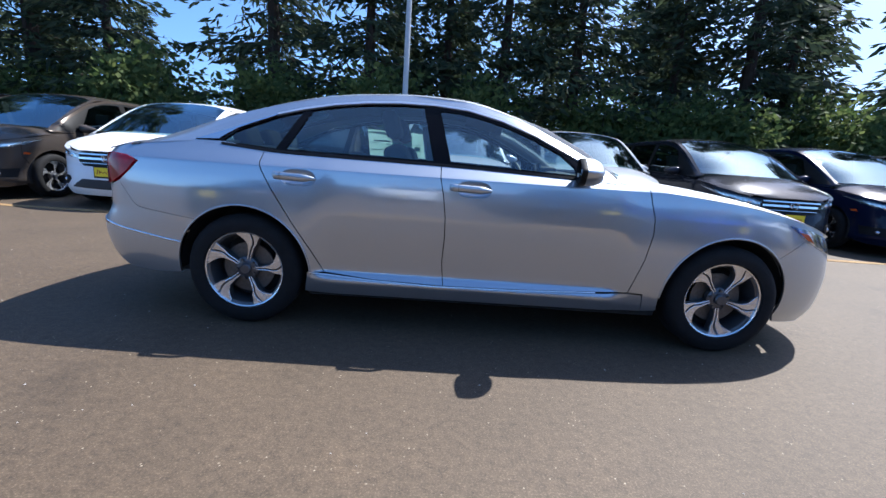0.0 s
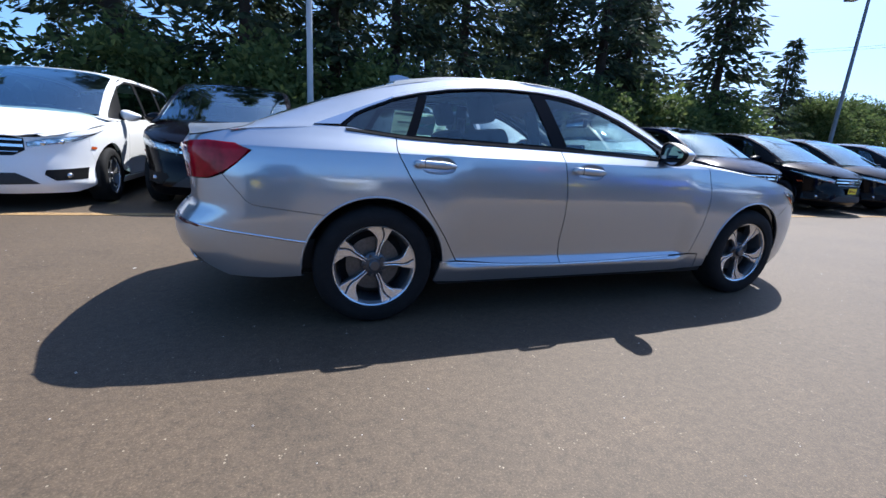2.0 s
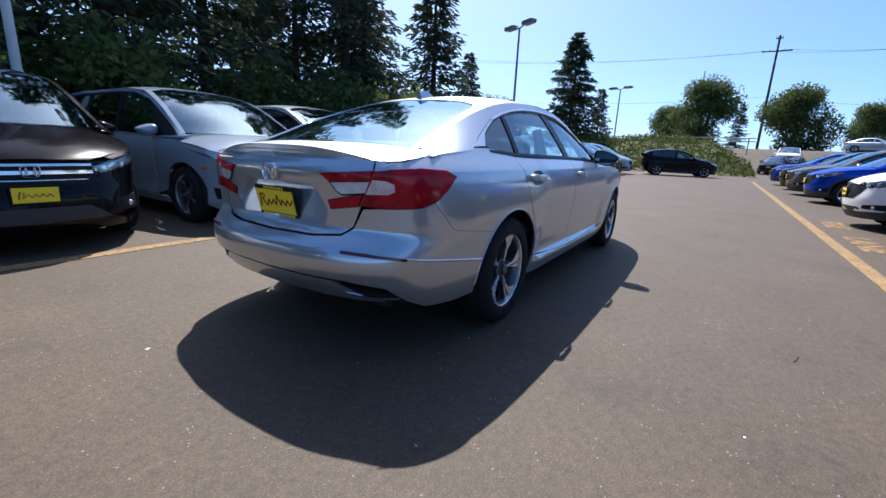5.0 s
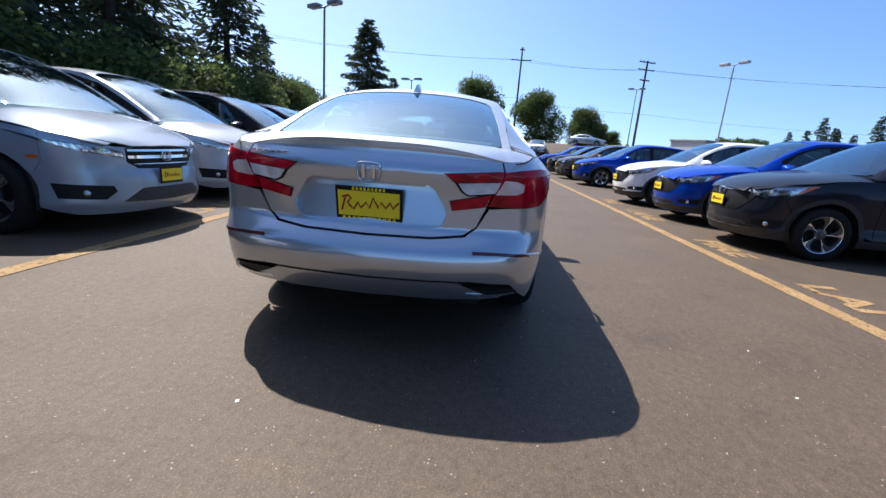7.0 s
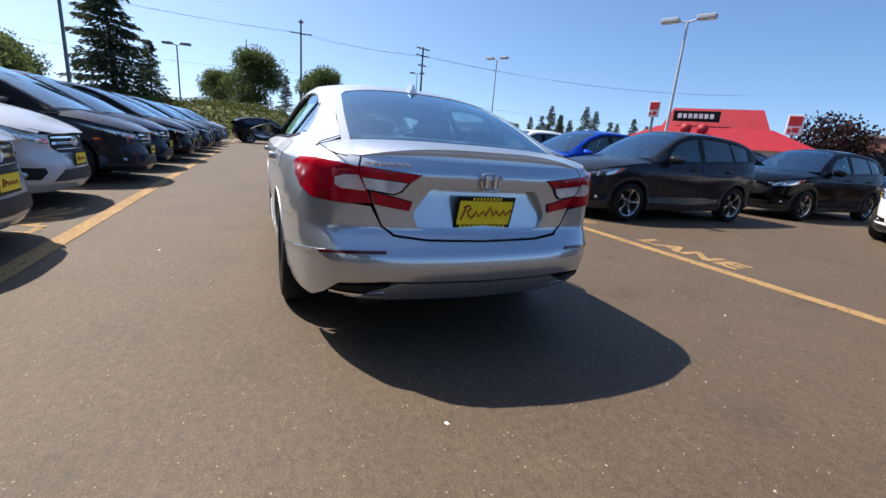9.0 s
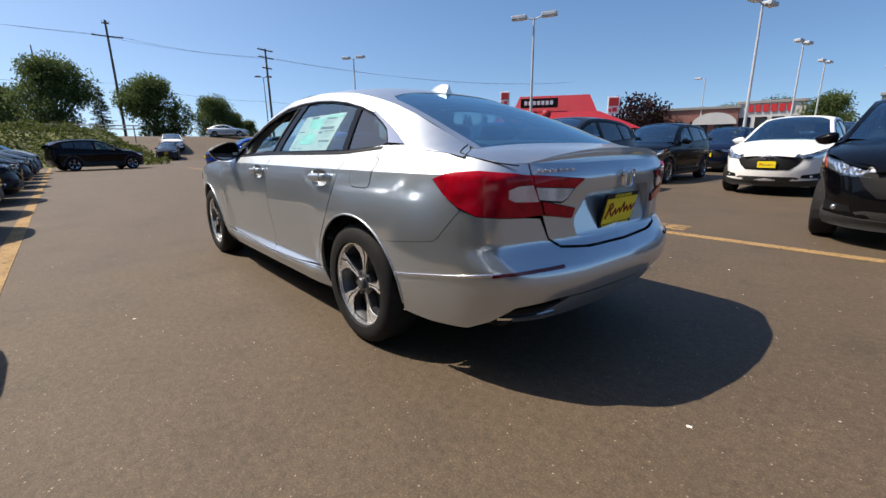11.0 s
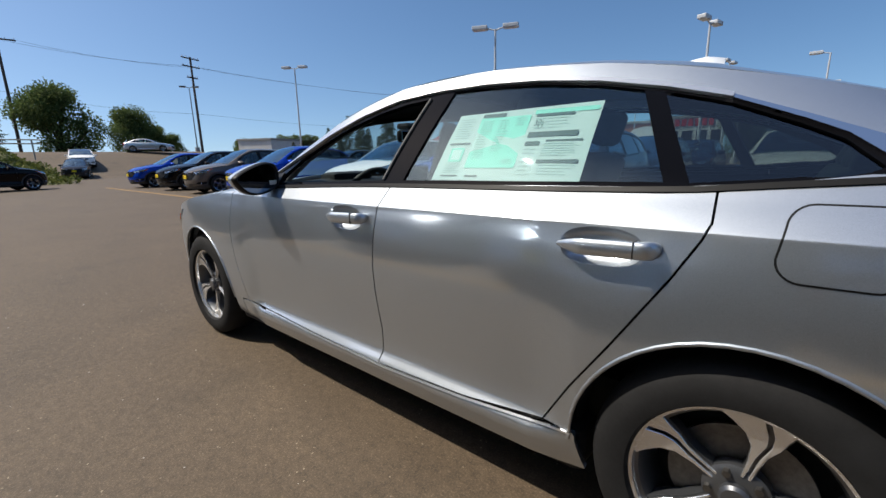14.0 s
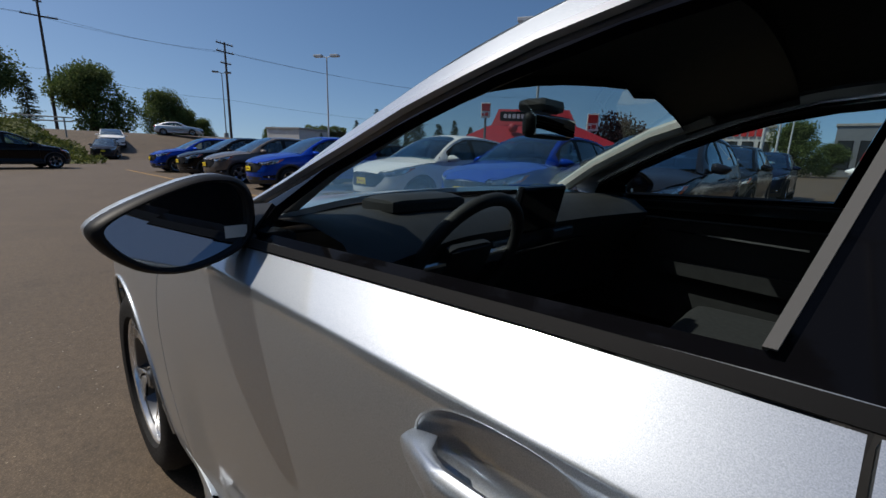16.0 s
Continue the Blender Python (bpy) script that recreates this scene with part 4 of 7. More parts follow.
        if k:
            for i in range(len(ring) - 1):
                bm.faces.new((last[i], last[i + 1], vs[i + 1], vs[i]))
        last = vs
    part("boot_spoiler", bm, PAINT, car, "low lip along the boot edge", True, 70)
    roof_half = [(0.20, 0), (0.19, 0.40), (0.16, 0.49), (0.08, 0.53), (-0.30, 0.575), (-0.66, 0.602), (-0.73, 0.61), (-0.73, ry(-0.73)), (-0.3, ry(-0.3)), (0.0, ry(0.0)), (0.4, ry(0.4)), (0.9, ry(0.9)), (1.3, ry(1.3)), (1.7, ry(1.7)), (2.05, ry(2.05)), (2.12, ry(2.12) - 0.03), (1.75, ry(1.75) - 0.05), (1.42, 0.54), (1.36, 0.45), (1.38, 0)]
    plate("roof", sheet(mirror_ring(roof_half), **topcfg), PAINT, car)
    rw = [(0.20, 0), (0.19, 0.40), (0.16, 0.49), (0.08, 0.53), (-0.30, 0.575), (-0.60, 0.595), (-0.645, 0.56), (-0.655, 0)]
    plate("rear_window", sheet(mirror_ring(rw), thick=0.005, lift=-0.004, **topcfg), REAR_PANE, car)
    plate("rear_window_seal", sheet(mirror_ring([(0.212, 0), (0.2, 0.41), (0.166, 0.50), (0.085, 0.54), (-0.30, 0.584), (-0.61, 0.604), (-0.657, 0.57), (-0.667, 0)]), lift=-0.007, thick=0.004, holes=(mirror_ring([(0.16, 0), (0.15, 0.37), (0.12, 0.45), (0.06, 0.485), (-0.30, 0.535), (-0.57, 0.56), (-0.61, 0.53), (-0.62, 0)]),), **topcfg), TRIM, car, "black printed band round the rear window")
    ws = [(1.38, 0), (1.36, 0.45), (1.42, 0.54), (1.75, ry(1.75) - 0.05), (2.10, ry(2.1) - 0.03), (2.22, 0.60), (2.33, 0.30), (2.36, 0)]
    plate("windscreen", sheet(mirror_ring(ws), thick=0.005, lift=-0.004, **topcfg), GLASS, car)
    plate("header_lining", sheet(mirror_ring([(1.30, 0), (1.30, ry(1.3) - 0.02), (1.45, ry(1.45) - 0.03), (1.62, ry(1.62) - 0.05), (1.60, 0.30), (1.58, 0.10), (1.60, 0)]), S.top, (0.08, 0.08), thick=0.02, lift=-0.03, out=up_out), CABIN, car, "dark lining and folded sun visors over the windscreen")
    hood = [(2.20, 0), (2.17, 0.3), (2.10, 0.6), (2.05, 0.80), (2.32, ye(2.32) - 0.045), (2.83, ye(2.83) - 0.05), (3.2, ye(3.2) - 0.06), (3.5, ye(3.5) - 0.09), (3.62, 0.45), (3.68, 0.2), (3.69, 0)]
    plate("bonnet", sheet(mirror_ring(hood), **lidcfg), PAINT, car)
    pair("fender_top", sheet([(x, ye(x)) for x in (2.0, 2.3, 2.6, 2.83, 3.1, 3.32, 3.5)] + [(3.5, ye(3.5) - 0.085), (3.2, ye(3.2) - 0.054), (2.83, ye(2.83) - 0.044), (2.32, ye(2.32) - 0.039), (2.0, ye(2.0) - 0.06)], **lidcfg), PAINT, car)
    # nose
    sf = lambda y: float(S.sf(y))
    out_f = lambda p: np.stack([np.where(p[:, 0] > 3.0, p[:, 0] - 3.0, 0) * 3, p[:, 1], 0 * p[:, 0]], 1)
    E2 = 2 * S.s[-1]
    nose = [(sx(3.32), float(S.edge_z(3.32)) - 0.0), (sx(3.45), float(S.edge_z(3.45))), (sx(3.6), float(S.edge_z(3.6))), (S.s[-1], 0.70), (E2 - sx(3.6), float(S.edge_z(3.6))), (E2 - sx(3.45), float(S.edge_z(3.45))), (E2 - sx(3.32), float(S.edge_z(3.32)))]
    nl = [(sx(3.27), 0.715)] + [(sx(a), b) for a, b in arc(WB, CZ, AR, 45, -12, 8)] + [(sx(3.25), 0.19), (sx(3.5), 0.17), (S.s[-1], 0.17)]
    ring = nose + [(E2 - a, b) for a, b in nl[:-1]] + nl[::-1]
    plate("front_bumper", sheet(ring, S.low, (0.05, 0.04), out=out_f), PAINT, car)
    hl = [(sx(3.13), 0.800), (sx(3.3), 0.772), (sx(3.5), 0.716), (sx(3.64), 0.668), (sf(0.42), 0.650), (sf(0.45), 0.595), (sx(3.60), 0.606), (sx(3.42), 0.655), (sx(3.27), 0.712)]
    pair("headlamp", sheet(hl, S.low, (0.04, 0.03), lift=0.006, out=out_f), LAMP_MIX, car, "slim clear headlamp with bright reflectors")
    pair("side_marker", sheet([(sx(3.20), 0.765), (sx(3.27), 0.752), (sx(3.33), 0.700), (sx(3.28), 0.718)], S.low, (0.04, 0.03), lift=0.009, out=out_f), AMBER, car, "amber corner of the headlamp")
    plate("grille", sheet([(sf(0.62), 0.60), (sf(0.4), 0.61), (S.s[-1], 0.615), (E2 - sf(0.4), 0.61), (E2 - sf(0.62), 0.60), (E2 - sf(0.5), 0.36), (S.s[-1], 0.33), (sf(0.5), 0.36)], S.low, (0.06, 0.05), lift=0.004, out=out_f), TRIM, car, "black front grille")
    # glasshouse: pillars, window panes, bright surround
    gcfg = dict(fn=S.glass_side, out=side_out, step=(0.05, 0.04))
    top_z = lambda x, d: float(S.rail_z(x)) - d
    up = [0.27, 0.45, 0.65, 0.85, 1.05, 1.25, 1.45, 1.65, 1.85, 2.0]
    line_x = [-0.31, -0.18, -0.10, -0.02, 0.12, 0.27, 0.45, 0.65]
    line_z = [zb(-0.31) + 0.010, 1.112, 1.146, 1.180, 1.236, top_z(0.27, 0.057), top_z(0.45, 0.050), top_z(0.65, 0.045)]
    ft = lambda x: float(np.interp(x, line_x, line_z)) if x < 0.65 else top_z(x, 0.045)
    frame_ring = [(x, ft(x)) for x in [0.12] + up] + [(2.03, 0.995), (1.95, zb(1.95) + 0.012), (1.16, zb(1.16) + 0.012), (0.2, zb(0.2) + 0.012), (-0.03, zb(-0.03) + 0.012), (-0.13, zb(-0.13) + 0.018), (-0.31, zb(-0.31) + 0.010), (-0.18, ft(-0.18)), (-0.10, ft(-0.10)), (-0.02, ft(-0.02))]
    rail_ring = [(x, top_z(x, 0.0)) for x in (-0.692, -0.60, -0.45, -0.18, -0.02, 0.12, *up, 2.10)] + [(2.12, zb(2.1)), (2.06, zb(2.06)), (1.95, zb(1.95)), (1.16, zb(1.16)), (0.2, zb(0.2)), (-0.03, zb(-0.03)), (-0.3, zb(-0.3)), (-0.60, zb(-0.60)), (-0.692, zb(-0.692) - 0.004)]
    pair("roof_rail", sheet(rail_ring, thick=0.003, holes=(frame_ring,), **gcfg), PAINT, car)
    win_f = [(x, ft(x) - 0.028) for x in (1.085, 1.2, 1.35, 1.5, 1.65, 1.8)] + [(1.875, 1.045), (1.88, zb(1.88) + 0.025), (1.165, zb(1.165) + 0.025)]
    win_r = [(x, ft(x) - 0.016) for x in (0.325, 0.45, 0.65, 0.85, 0.985)] + [(1.065, zb(1.06) + 0.025), (0.22, zb(0.22) + 0.025)]
    win_q = [(-0.150, 1.070), (-0.09, ft(-0.09) - 0.026), (-0.02, ft(-0.02) - 0.021), (0.12, ft(0.12) - 0.017), (0.272, ft(0.272) - 0.015), (0.165, zb(0.165) + 0.022), (0.06, zb(0.06) + 0.022), (-0.03, zb(-0.03) + 0.022), (-0.09, 1.050), (-0.13, 1.060)]
    chrome_top = [(x, ft(x) - 0.003) for x in (-0.30, -0.02, 0.12, *up)]
    plate_ring = frame_ring
    pair("window_surround", sheet(plate_ring, lift=-0.004, holes=(win_f, win_r, win_q), **gcfg), GLOSS_BLACK, car, "gloss black pillars and window frame")
    pair("window_strip", sheet(strip(chrome_top[2:], 0.006, 0.006), lift=0.006, **gcfg), BRIGHT_TRIM, car, "bright strip over the side windows")
    pair("pillar_trim", sheet(inset([(-0.308, zb(-0.308) + 0.012), (-0.18, ft(-0.18)), (-0.10, ft(-0.10)), (-0.02, ft(-0.02)), (0.12, ft(0.12)), (0.12, ft(0.12) - 0.013), (-0.02, ft(-0.02) - 0.016), (-0.09, ft(-0.09) - 0.020), (-0.160, 1.076), (-0.172, zb(-0.172) + 0.024)], 0.002), lift=0.005, **gcfg), CHROME, car, "bright wedge at the corner of the window line")
    pair("belt_strip", sheet(strip(belt_pts(-0.15, 1.93, 14), 0.011, 0.001), lift=0.004, **gcfg), TRIM, car, "black rubber strip under the windows")
    GL = [("front_window", win_f, GLASS), ("rear_side_window", win_r, GLASS), ("quarter_window", win_q, QUARTER_PANE)]
    for nm, ring_, mt in GL:
        data = sheet(ring_, lift=-0.010, thick=0.004, **gcfg)
        if nm == "front_window":
            plate(nm, flip(data), mt, car)
        else:
            pair(nm, data, mt, car)
    # grey strip: the highlight on the pillar's edge, put in as colour
    plate("pillar_edge_glint", sheet([(1.160, zb(1.16) + 0.026), (1.168, zb(1.168) + 0.026), (1.090, ft(1.09) - 0.030), (1.082, ft(1.082) - 0.030)], lift=0.003, **gcfg), BELT_GLINT_GREY, car, "thin grey strip standing for the glint on the centre pillar's edge")
    pair("mirror_sail", sheet([(1.885, 1.045), (2.0, top_z(2.0, 0.05)), (2.03, 0.995), (1.95, zb(1.95) + 0.012), (1.885, zb(1.885) + 0.012)], lift=0.002, **gcfg), TRIM, car, "black triangle at the mirror foot")
    # handles
    for door, x0 in zip((fdoor, rdoor), GRIPS):
        for ob, sg in zip(door, (1, -1)):
            bm, last = bmesh.new(), None
            for f, depth in ((1.02, -0.0005), (0.97, 0.004), (0.90, 0.012), (0.76, 0.021), (0.52, 0.027), (0.22, 0.029)):
                q = np.array(cup(x0, f))
                p = S.wall(q[:, 0], q[:, 1]) - np.array((0, depth, 0))
                vs = [bm.verts.new((a, sg * b, c)) for a, b, c in p]
                if last:
                    for i in range(30):
                        bm.faces.new((last[i], last[(i + 1) % 30], vs[(i + 1) % 30], vs[i]))
                last = vs
            bm.faces.new(last)
            part("handle_cup", bm, PAINT, ob, "rounded hollow behind the handle", True, 70)
            bm, last, n = bmesh.new(), None, 22
            for k in range(n + 1):
                f = k / n
                x = x0 + 0.238 * f
                y = float(S.wall([x], [0.888])[0, 1])
                lift = 0.006 + 0.034 * min(1, (f + 0.02) / 0.12) ** 0.6 * min(1, (1.02 - f) / 0.30) ** 0.7
                h = 0.0205 * min(1, (f + 0.015) / 0.06) ** 0.5 * min(1, (1.02 - f) / 0.28) ** 0.55
                d = 0.010 + 0.008 * (1 - math.sin(math.pi * min(1, max(0, (f - 0.1) / 0.8)))) ** 2
                foot = -lift if f < 0.16 or f > 0.86 else -d
                z = 0.892 - 0.008 * f
                ring = [(h * 0.80, foot), (h, -0.004), (h * 0.86, 0.002), (h * 0.40, 0.005), (-h * 0.30, 0.0045), (-h * 0.85, 0.000), (-h, -0.006), (-h * 0.75, foot)]
                vs = [bm.verts.new((x, sg * (y + lift + b), z + a)) for a, b in ring]
                if last:
                    for i in range(len(ring)):
                        bm.faces.new((last[i], last[(i + 1) % len(ring)], vs[(i + 1) % len(ring)], vs[i]))
                else:
                    bm.faces.new(vs)
                last = vs
            bm.faces.new(last)
            grip = part("door_handle", bm, PAINT, ob, "silver pull handle", True, 55)
            y = float(S.wall([x0 + 0.03], [0.888])[0, 1])
            bm = bmesh.new()
            box(bm, x0 + 0.048, x0 + 0.0495, sg * (y + 0.030) - 0.016, sg * (y + 0.030) + 0.016, 0.872, 0.911)
            part("handle_seam", bm, TRIM, grip, "fine gap at the handle's end cap")
    # mirrors
    for sg in (1, -1):
        build_mirror(car, 1.90, sg, 0.80, 1.01, PAINT)
    # fuel flap
    flap = []
    for cx, cz, a0 in ((-0.062, 0.956, 0), (-0.162, 0.956, 90), (-0.150, 0.897, 180), (-0.052, 0.897, 270)):
        flap += arc(cx, cz, 0.040, a0, a0 + 90, 6)
    plate("fuel_flap_gap", sheet(inset(flap, -0.0042), S.wall, (0.03, 0.008), lift=0.0008, thick=0, out=side_out, cuts=crease), TRIM, car, "fine gap round the fuel flap")
    plate("fuel_flap", sheet(flap, S.wall, (0.03, 0.008), lift=0.0020, thick=0.003, out=side_out, cuts=crease), PAINT, car)
    # black sheets added under the panels, so that the gaps look shaded
    pair("gap_backing", sheet([(-0.80, 0.40)] + [(-0.385, 0.40)] + arc(0, CZ, AR + 0.012, 170, 10) + [(0.40, 0.24), (2.4, 0.24)] + arc(WB, CZ, AR + 0.012, 170, 10) + [(3.3, 0.4), (3.3, 0.7), (2.3, 0.94), (-0.2, 1.02), (-0.8, 0.94)], S.wall, (0.1, 0.08), lift=-0.036, thick=0, out=side_out), TRIM, car, "black sheet added so the panel gaps read as shade")
    plate("boot_gap_backing", sheet(mirror_s([(0, 0.95), (sr(0.62), 0.94), (sx(-0.7), 0.93), (sx(-0.6), 0.5), (sr(0.7), 0.36), (0, 0.33)]), lift=-0.085, thick=0, **tailcfg), TRIM, car, "black sheet added so the boot gaps read as shade")
    bm = bmesh.new()
    box(bm, 0.36, 2.46, -0.86, 0.86, 0.19, 0.33, 0.03)
    box(bm, -0.72, 3.45, -0.56, 0.56, 0.20, 0.40, 0.03)
    part("underbody", bm, WELL, car)
    for x in (0, WB):
        for sg in (1, -1):
            lip = arc(x, CZ, AR - 0.002, 0, 180, 26)
            pts = S.wall(np.array([q[0] for q in lip]), np.array([q[1] for q in lip])) * np.array((1, sg, 1))
            part("arch_lip", tube([tuple(q) for q in pts], 0.006, 6), PAINT, car, "rolled edge of the wheel arch", True, 80)
            wheel_well(car, x, sg, AR + 0.006, 0.55, 0.835)
            wheel(car, x, 0.798 * sg, sg, 0.328, 0.222, 0.215, twist=21 if x else 41)
    build_cabin(car)
    build_label(car)
    # fin on the roof
    bm = bmesh.new()
    prof = [(0.0, 0.030), (0.06, 0.026), (0.13, 0.016), (0.175, 0.008)]
    for k, (a, w) in enumerate(prof):
        z0 = float(S.top([0.235 + a], [0])[0, 2]) - 0.004
        h = (0.055, 0.056, 0.034, 0.006)[k]
        off = 0.0
        vs = [bm.verts.new((0.235 + a + off, sgn * w * f, z0 + h * q)) for sgn, f, q in ((1, 1, 0), (1, 0.45, 0.55), (1, 0.15, 1), (-1, 0.15, 1), (-1, 0.45, 0.55), (-1, 1, 0))]
        if k:
            for i in range(5):
                bm.faces.new((last[i], last[i + 1], vs[i + 1], vs[i]))
        else:
            bm.faces.new(vs)
        last = vs
    part("roof_aerial", bm, PAINT, car, "shark-fin aerial", True, 50)
    return car


EAR = [(0.0, 0.053), (0.022, 0.074), (0.055, 0.079), (0.090, 0.076), (0.145, 0.058), (0.198, 0.035), (0.226, 0.018), (0.233, 0.006), (0.226, -0.012), (0.207, -0.037), (0.172, -0.063), (0.119, -0.074), (0.057, -0.062), (0.008, -0.038), (-0.004, 0.0)]


def rounded(ring, times=2):
    """The outline with its corners cut, again and again."""
    for _ in range(times):
        ring = [q for k in range(len(ring)) for a, b in ((ring[k], ring[(k + 1) % len(ring)]),) for q in ((0.75 * a[0] + 0.25 * b[0], 0.75 * a[1] + 0.25 * b[1]), (0.25 * a[0] + 0.75 * b[0], 0.25 * a[1] + 0.75 * b[1]))]
    return ring


EAR = rounded(EAR)


def build_mirror(car, x, sg, y, z, mat):
    """A door mirror: pointed shell, dark frame, recessed glass and foot."""
    y0, zc = y + 0.062, z + 0.010
    cy, cz = 0.105, 0.002

    def loft(rings, cap_a, cap_b):
        bm, rows = bmesh.new(), []
        for dx, k in rings:
            rows.append([bm.verts.new((x + dx - 0.16 * (cy + (a - cy) * k) * (dx > -0.05), sg * (y0 + cy + (a - cy) * k), zc + cz + (b - cz) * k)) for a, b in EAR])
        n = len(EAR)
        for p, q in zip(rows, rows[1:]):
            for i in range(n):
                f = (p[i], p[(i + 1) % n], q[(i + 1) % n], q[i])
                bm.faces.new(f if sg > 0 else f[::-1])
        if cap_a:
            bm.faces.new(rows[0])
        if cap_b:
            bm.faces.new(rows[-1])
        bmesh.ops.recalc_face_normals(bm, faces=bm.faces[:])
        return bm
    shell = part("mirror", loft([(0.0, 1.0), (0.025, 1.0), (0.055, 0.93), (0.082, 0.78), (0.10, 0.55), (0.108, 0.25)], False, True), mat, car, "door mirror housing", True, 50)
    part("mirror_frame", loft([(0.002, 0.998), (-0.012, 0.99), (-0.026, 0.955), (-0.030, 0.90), (-0.028, 0.86), (-0.012, 0.84), (-0.006, 0.5)], False, True), TRIM, shell, "black frame round the glass", True, 50)
    part("mirror_glass", loft([(-0.018, 0.85), (-0.0175, 0.5)], False, True), MIRROR, shell, "reflecting mirror glass")
    bm = bmesh.new()
    box(bm, x - 0.0265, x - 0.0255, sg * (y0 + 0.035) - 0.018, sg * (y0 + 0.035) + 0.018, zc - 0.026, zc - 0.006, 0)
    part("mirror_sticker", bm, WHITE_CARD, shell, "small pale sticker on the glass")
    bm = bmesh.new()
    box(bm, x - 0.035, x + 0.045, y - 0.01, y + 0.085, z - 0.055, z - 0.015, 0.014)
    bmesh.ops.transform(bm, matrix=Matrix.Diagonal((1, sg, 1, 1)), verts=bm.verts)
    part("mirror_foot", bm, TRIM, shell, "black mirror foot")
    return shell


WHITE_CARD = material("pale_sticker", (0.6, 0.58, 0.52), 0.7)
MIRROR = material("mirror_glass", (0.50, 0.53, 0.56), 0.01, 1.0)

# ---- ground ----
def asphalt():
    """Worn paving: dark binder, pale stones of two sizes, dusty patches and a few darker stains."""
    m = material("asphalt", (0.064, 0.050, 0.034), 0.72)
    nt = m.node_tree
    fine, mid, big, stain = noise_node(m, 120, 3, 0.7), noise_node(m, 26, 6, 0.7), noise_node(m, 0.45, 6), noise_node(m, 1.3, 8, 0.7)
    base = ramp(m, fine, ((0.30, (0.018, 0.013, 0.009)), (0.52, (0.071, 0.052, 0.034)), (0.70, (0.257, 0.200, 0.138))))
    base = mixed(m, 0.44, base, ramp(m, mid, ((0.34, (0.021, 0.015, 0.009)), (0.66, (0.166, 0.125, 0.083)))))
    base = mixed(m, 0.35, base, ramp(m, big, ((0.3, (0.056, 0.042, 0.028)), (0.7, (0.098, 0.075, 0.051)))))
    base = mixed(m, 1.0, base, ramp(m, stain, ((0.30, (0.70, 0.65, 0.58)), (0.44, (1.02, 0.95, 0.86)), (0.58, (1.10, 1.02, 0.92)), (0.72, (1.34, 1.23, 1.09)))), "MULTIPLY")
    vor = nt.nodes.new("ShaderNodeTexVoronoi")
    vor.inputs["Scale"].default_value = 34
    tc = nt.nodes.new("ShaderNodeTexCoord")
    nt.links.new(tc.outputs["Object"], vor.inputs["Vector"])
    speck = ramp(m, vor.outputs["Distance"], ((0.08, (1, 1, 1)), (0.15, (0, 0, 0))))
    few = ramp(m, noise_node(m, 9, 2), ((0.52, (0, 0, 0)), (0.60, (1, 1, 1))))
    both = nt.nodes.new("ShaderNodeMath")
    both.operation = "MULTIPLY"
    nt.links.new(speck, both.inputs[0])
    nt.links.new(few, both.inputs[1])
    base = mixed(m, both.outputs[0], base, (0.321, 0.260, 0.181))
    nt.links.new(base, bsdf(m).inputs["Base Color"])
    bump(m, mid, 0.55, 0.006)
    return m


def rise(x, y):
    """The height of the ground: level on the lot, climbing past its far end."""
    t = min(1, max(0, (x - 44) / 15))
    f = min(1, max(0, (y + 30) / 10)) * min(1, max(0, (30 - y) / 10))
    return 2.5 * t * t * (3 - 2 * t) * f


def build_ground():
    bm = bmesh.new()
    xs = [-600, -200, -60, 0, 20, 40] + [42 + 2 * k for k in range(12)] + [80, 120, 250, 700]
    ys = [-700, -250, -100, -60] + [-40 + 5 * k for k in range(17)] + [80, 250, 700]
    grid = [[bm.verts.new((x, y, rise(x, y))) for x in xs] for y in ys]
    for j in range(len(ys) - 1):
        for i in range(len(xs) - 1):
            bm.faces.new((grid[j][i], grid[j][i + 1], grid[j + 1][i + 1], grid[j + 1][i]))
    ob = part("ground", bm, asphalt())
    tagged(ob, "worn grey-brown asphalt of the car lot", "ground", kind="structure")
    for y, x0, x1 in ((-3.33, -3.0, 26), (2.57, -9, 40)):
        bm = bmesh.new()
        box(bm, x0, x1, y - 0.075, y + 0.075, 0.001, 0.005)
        tagged(part("lane_line", bm, WORN_LINE), "faded ochre line painted on the asphalt", "road marking", kind="structure")




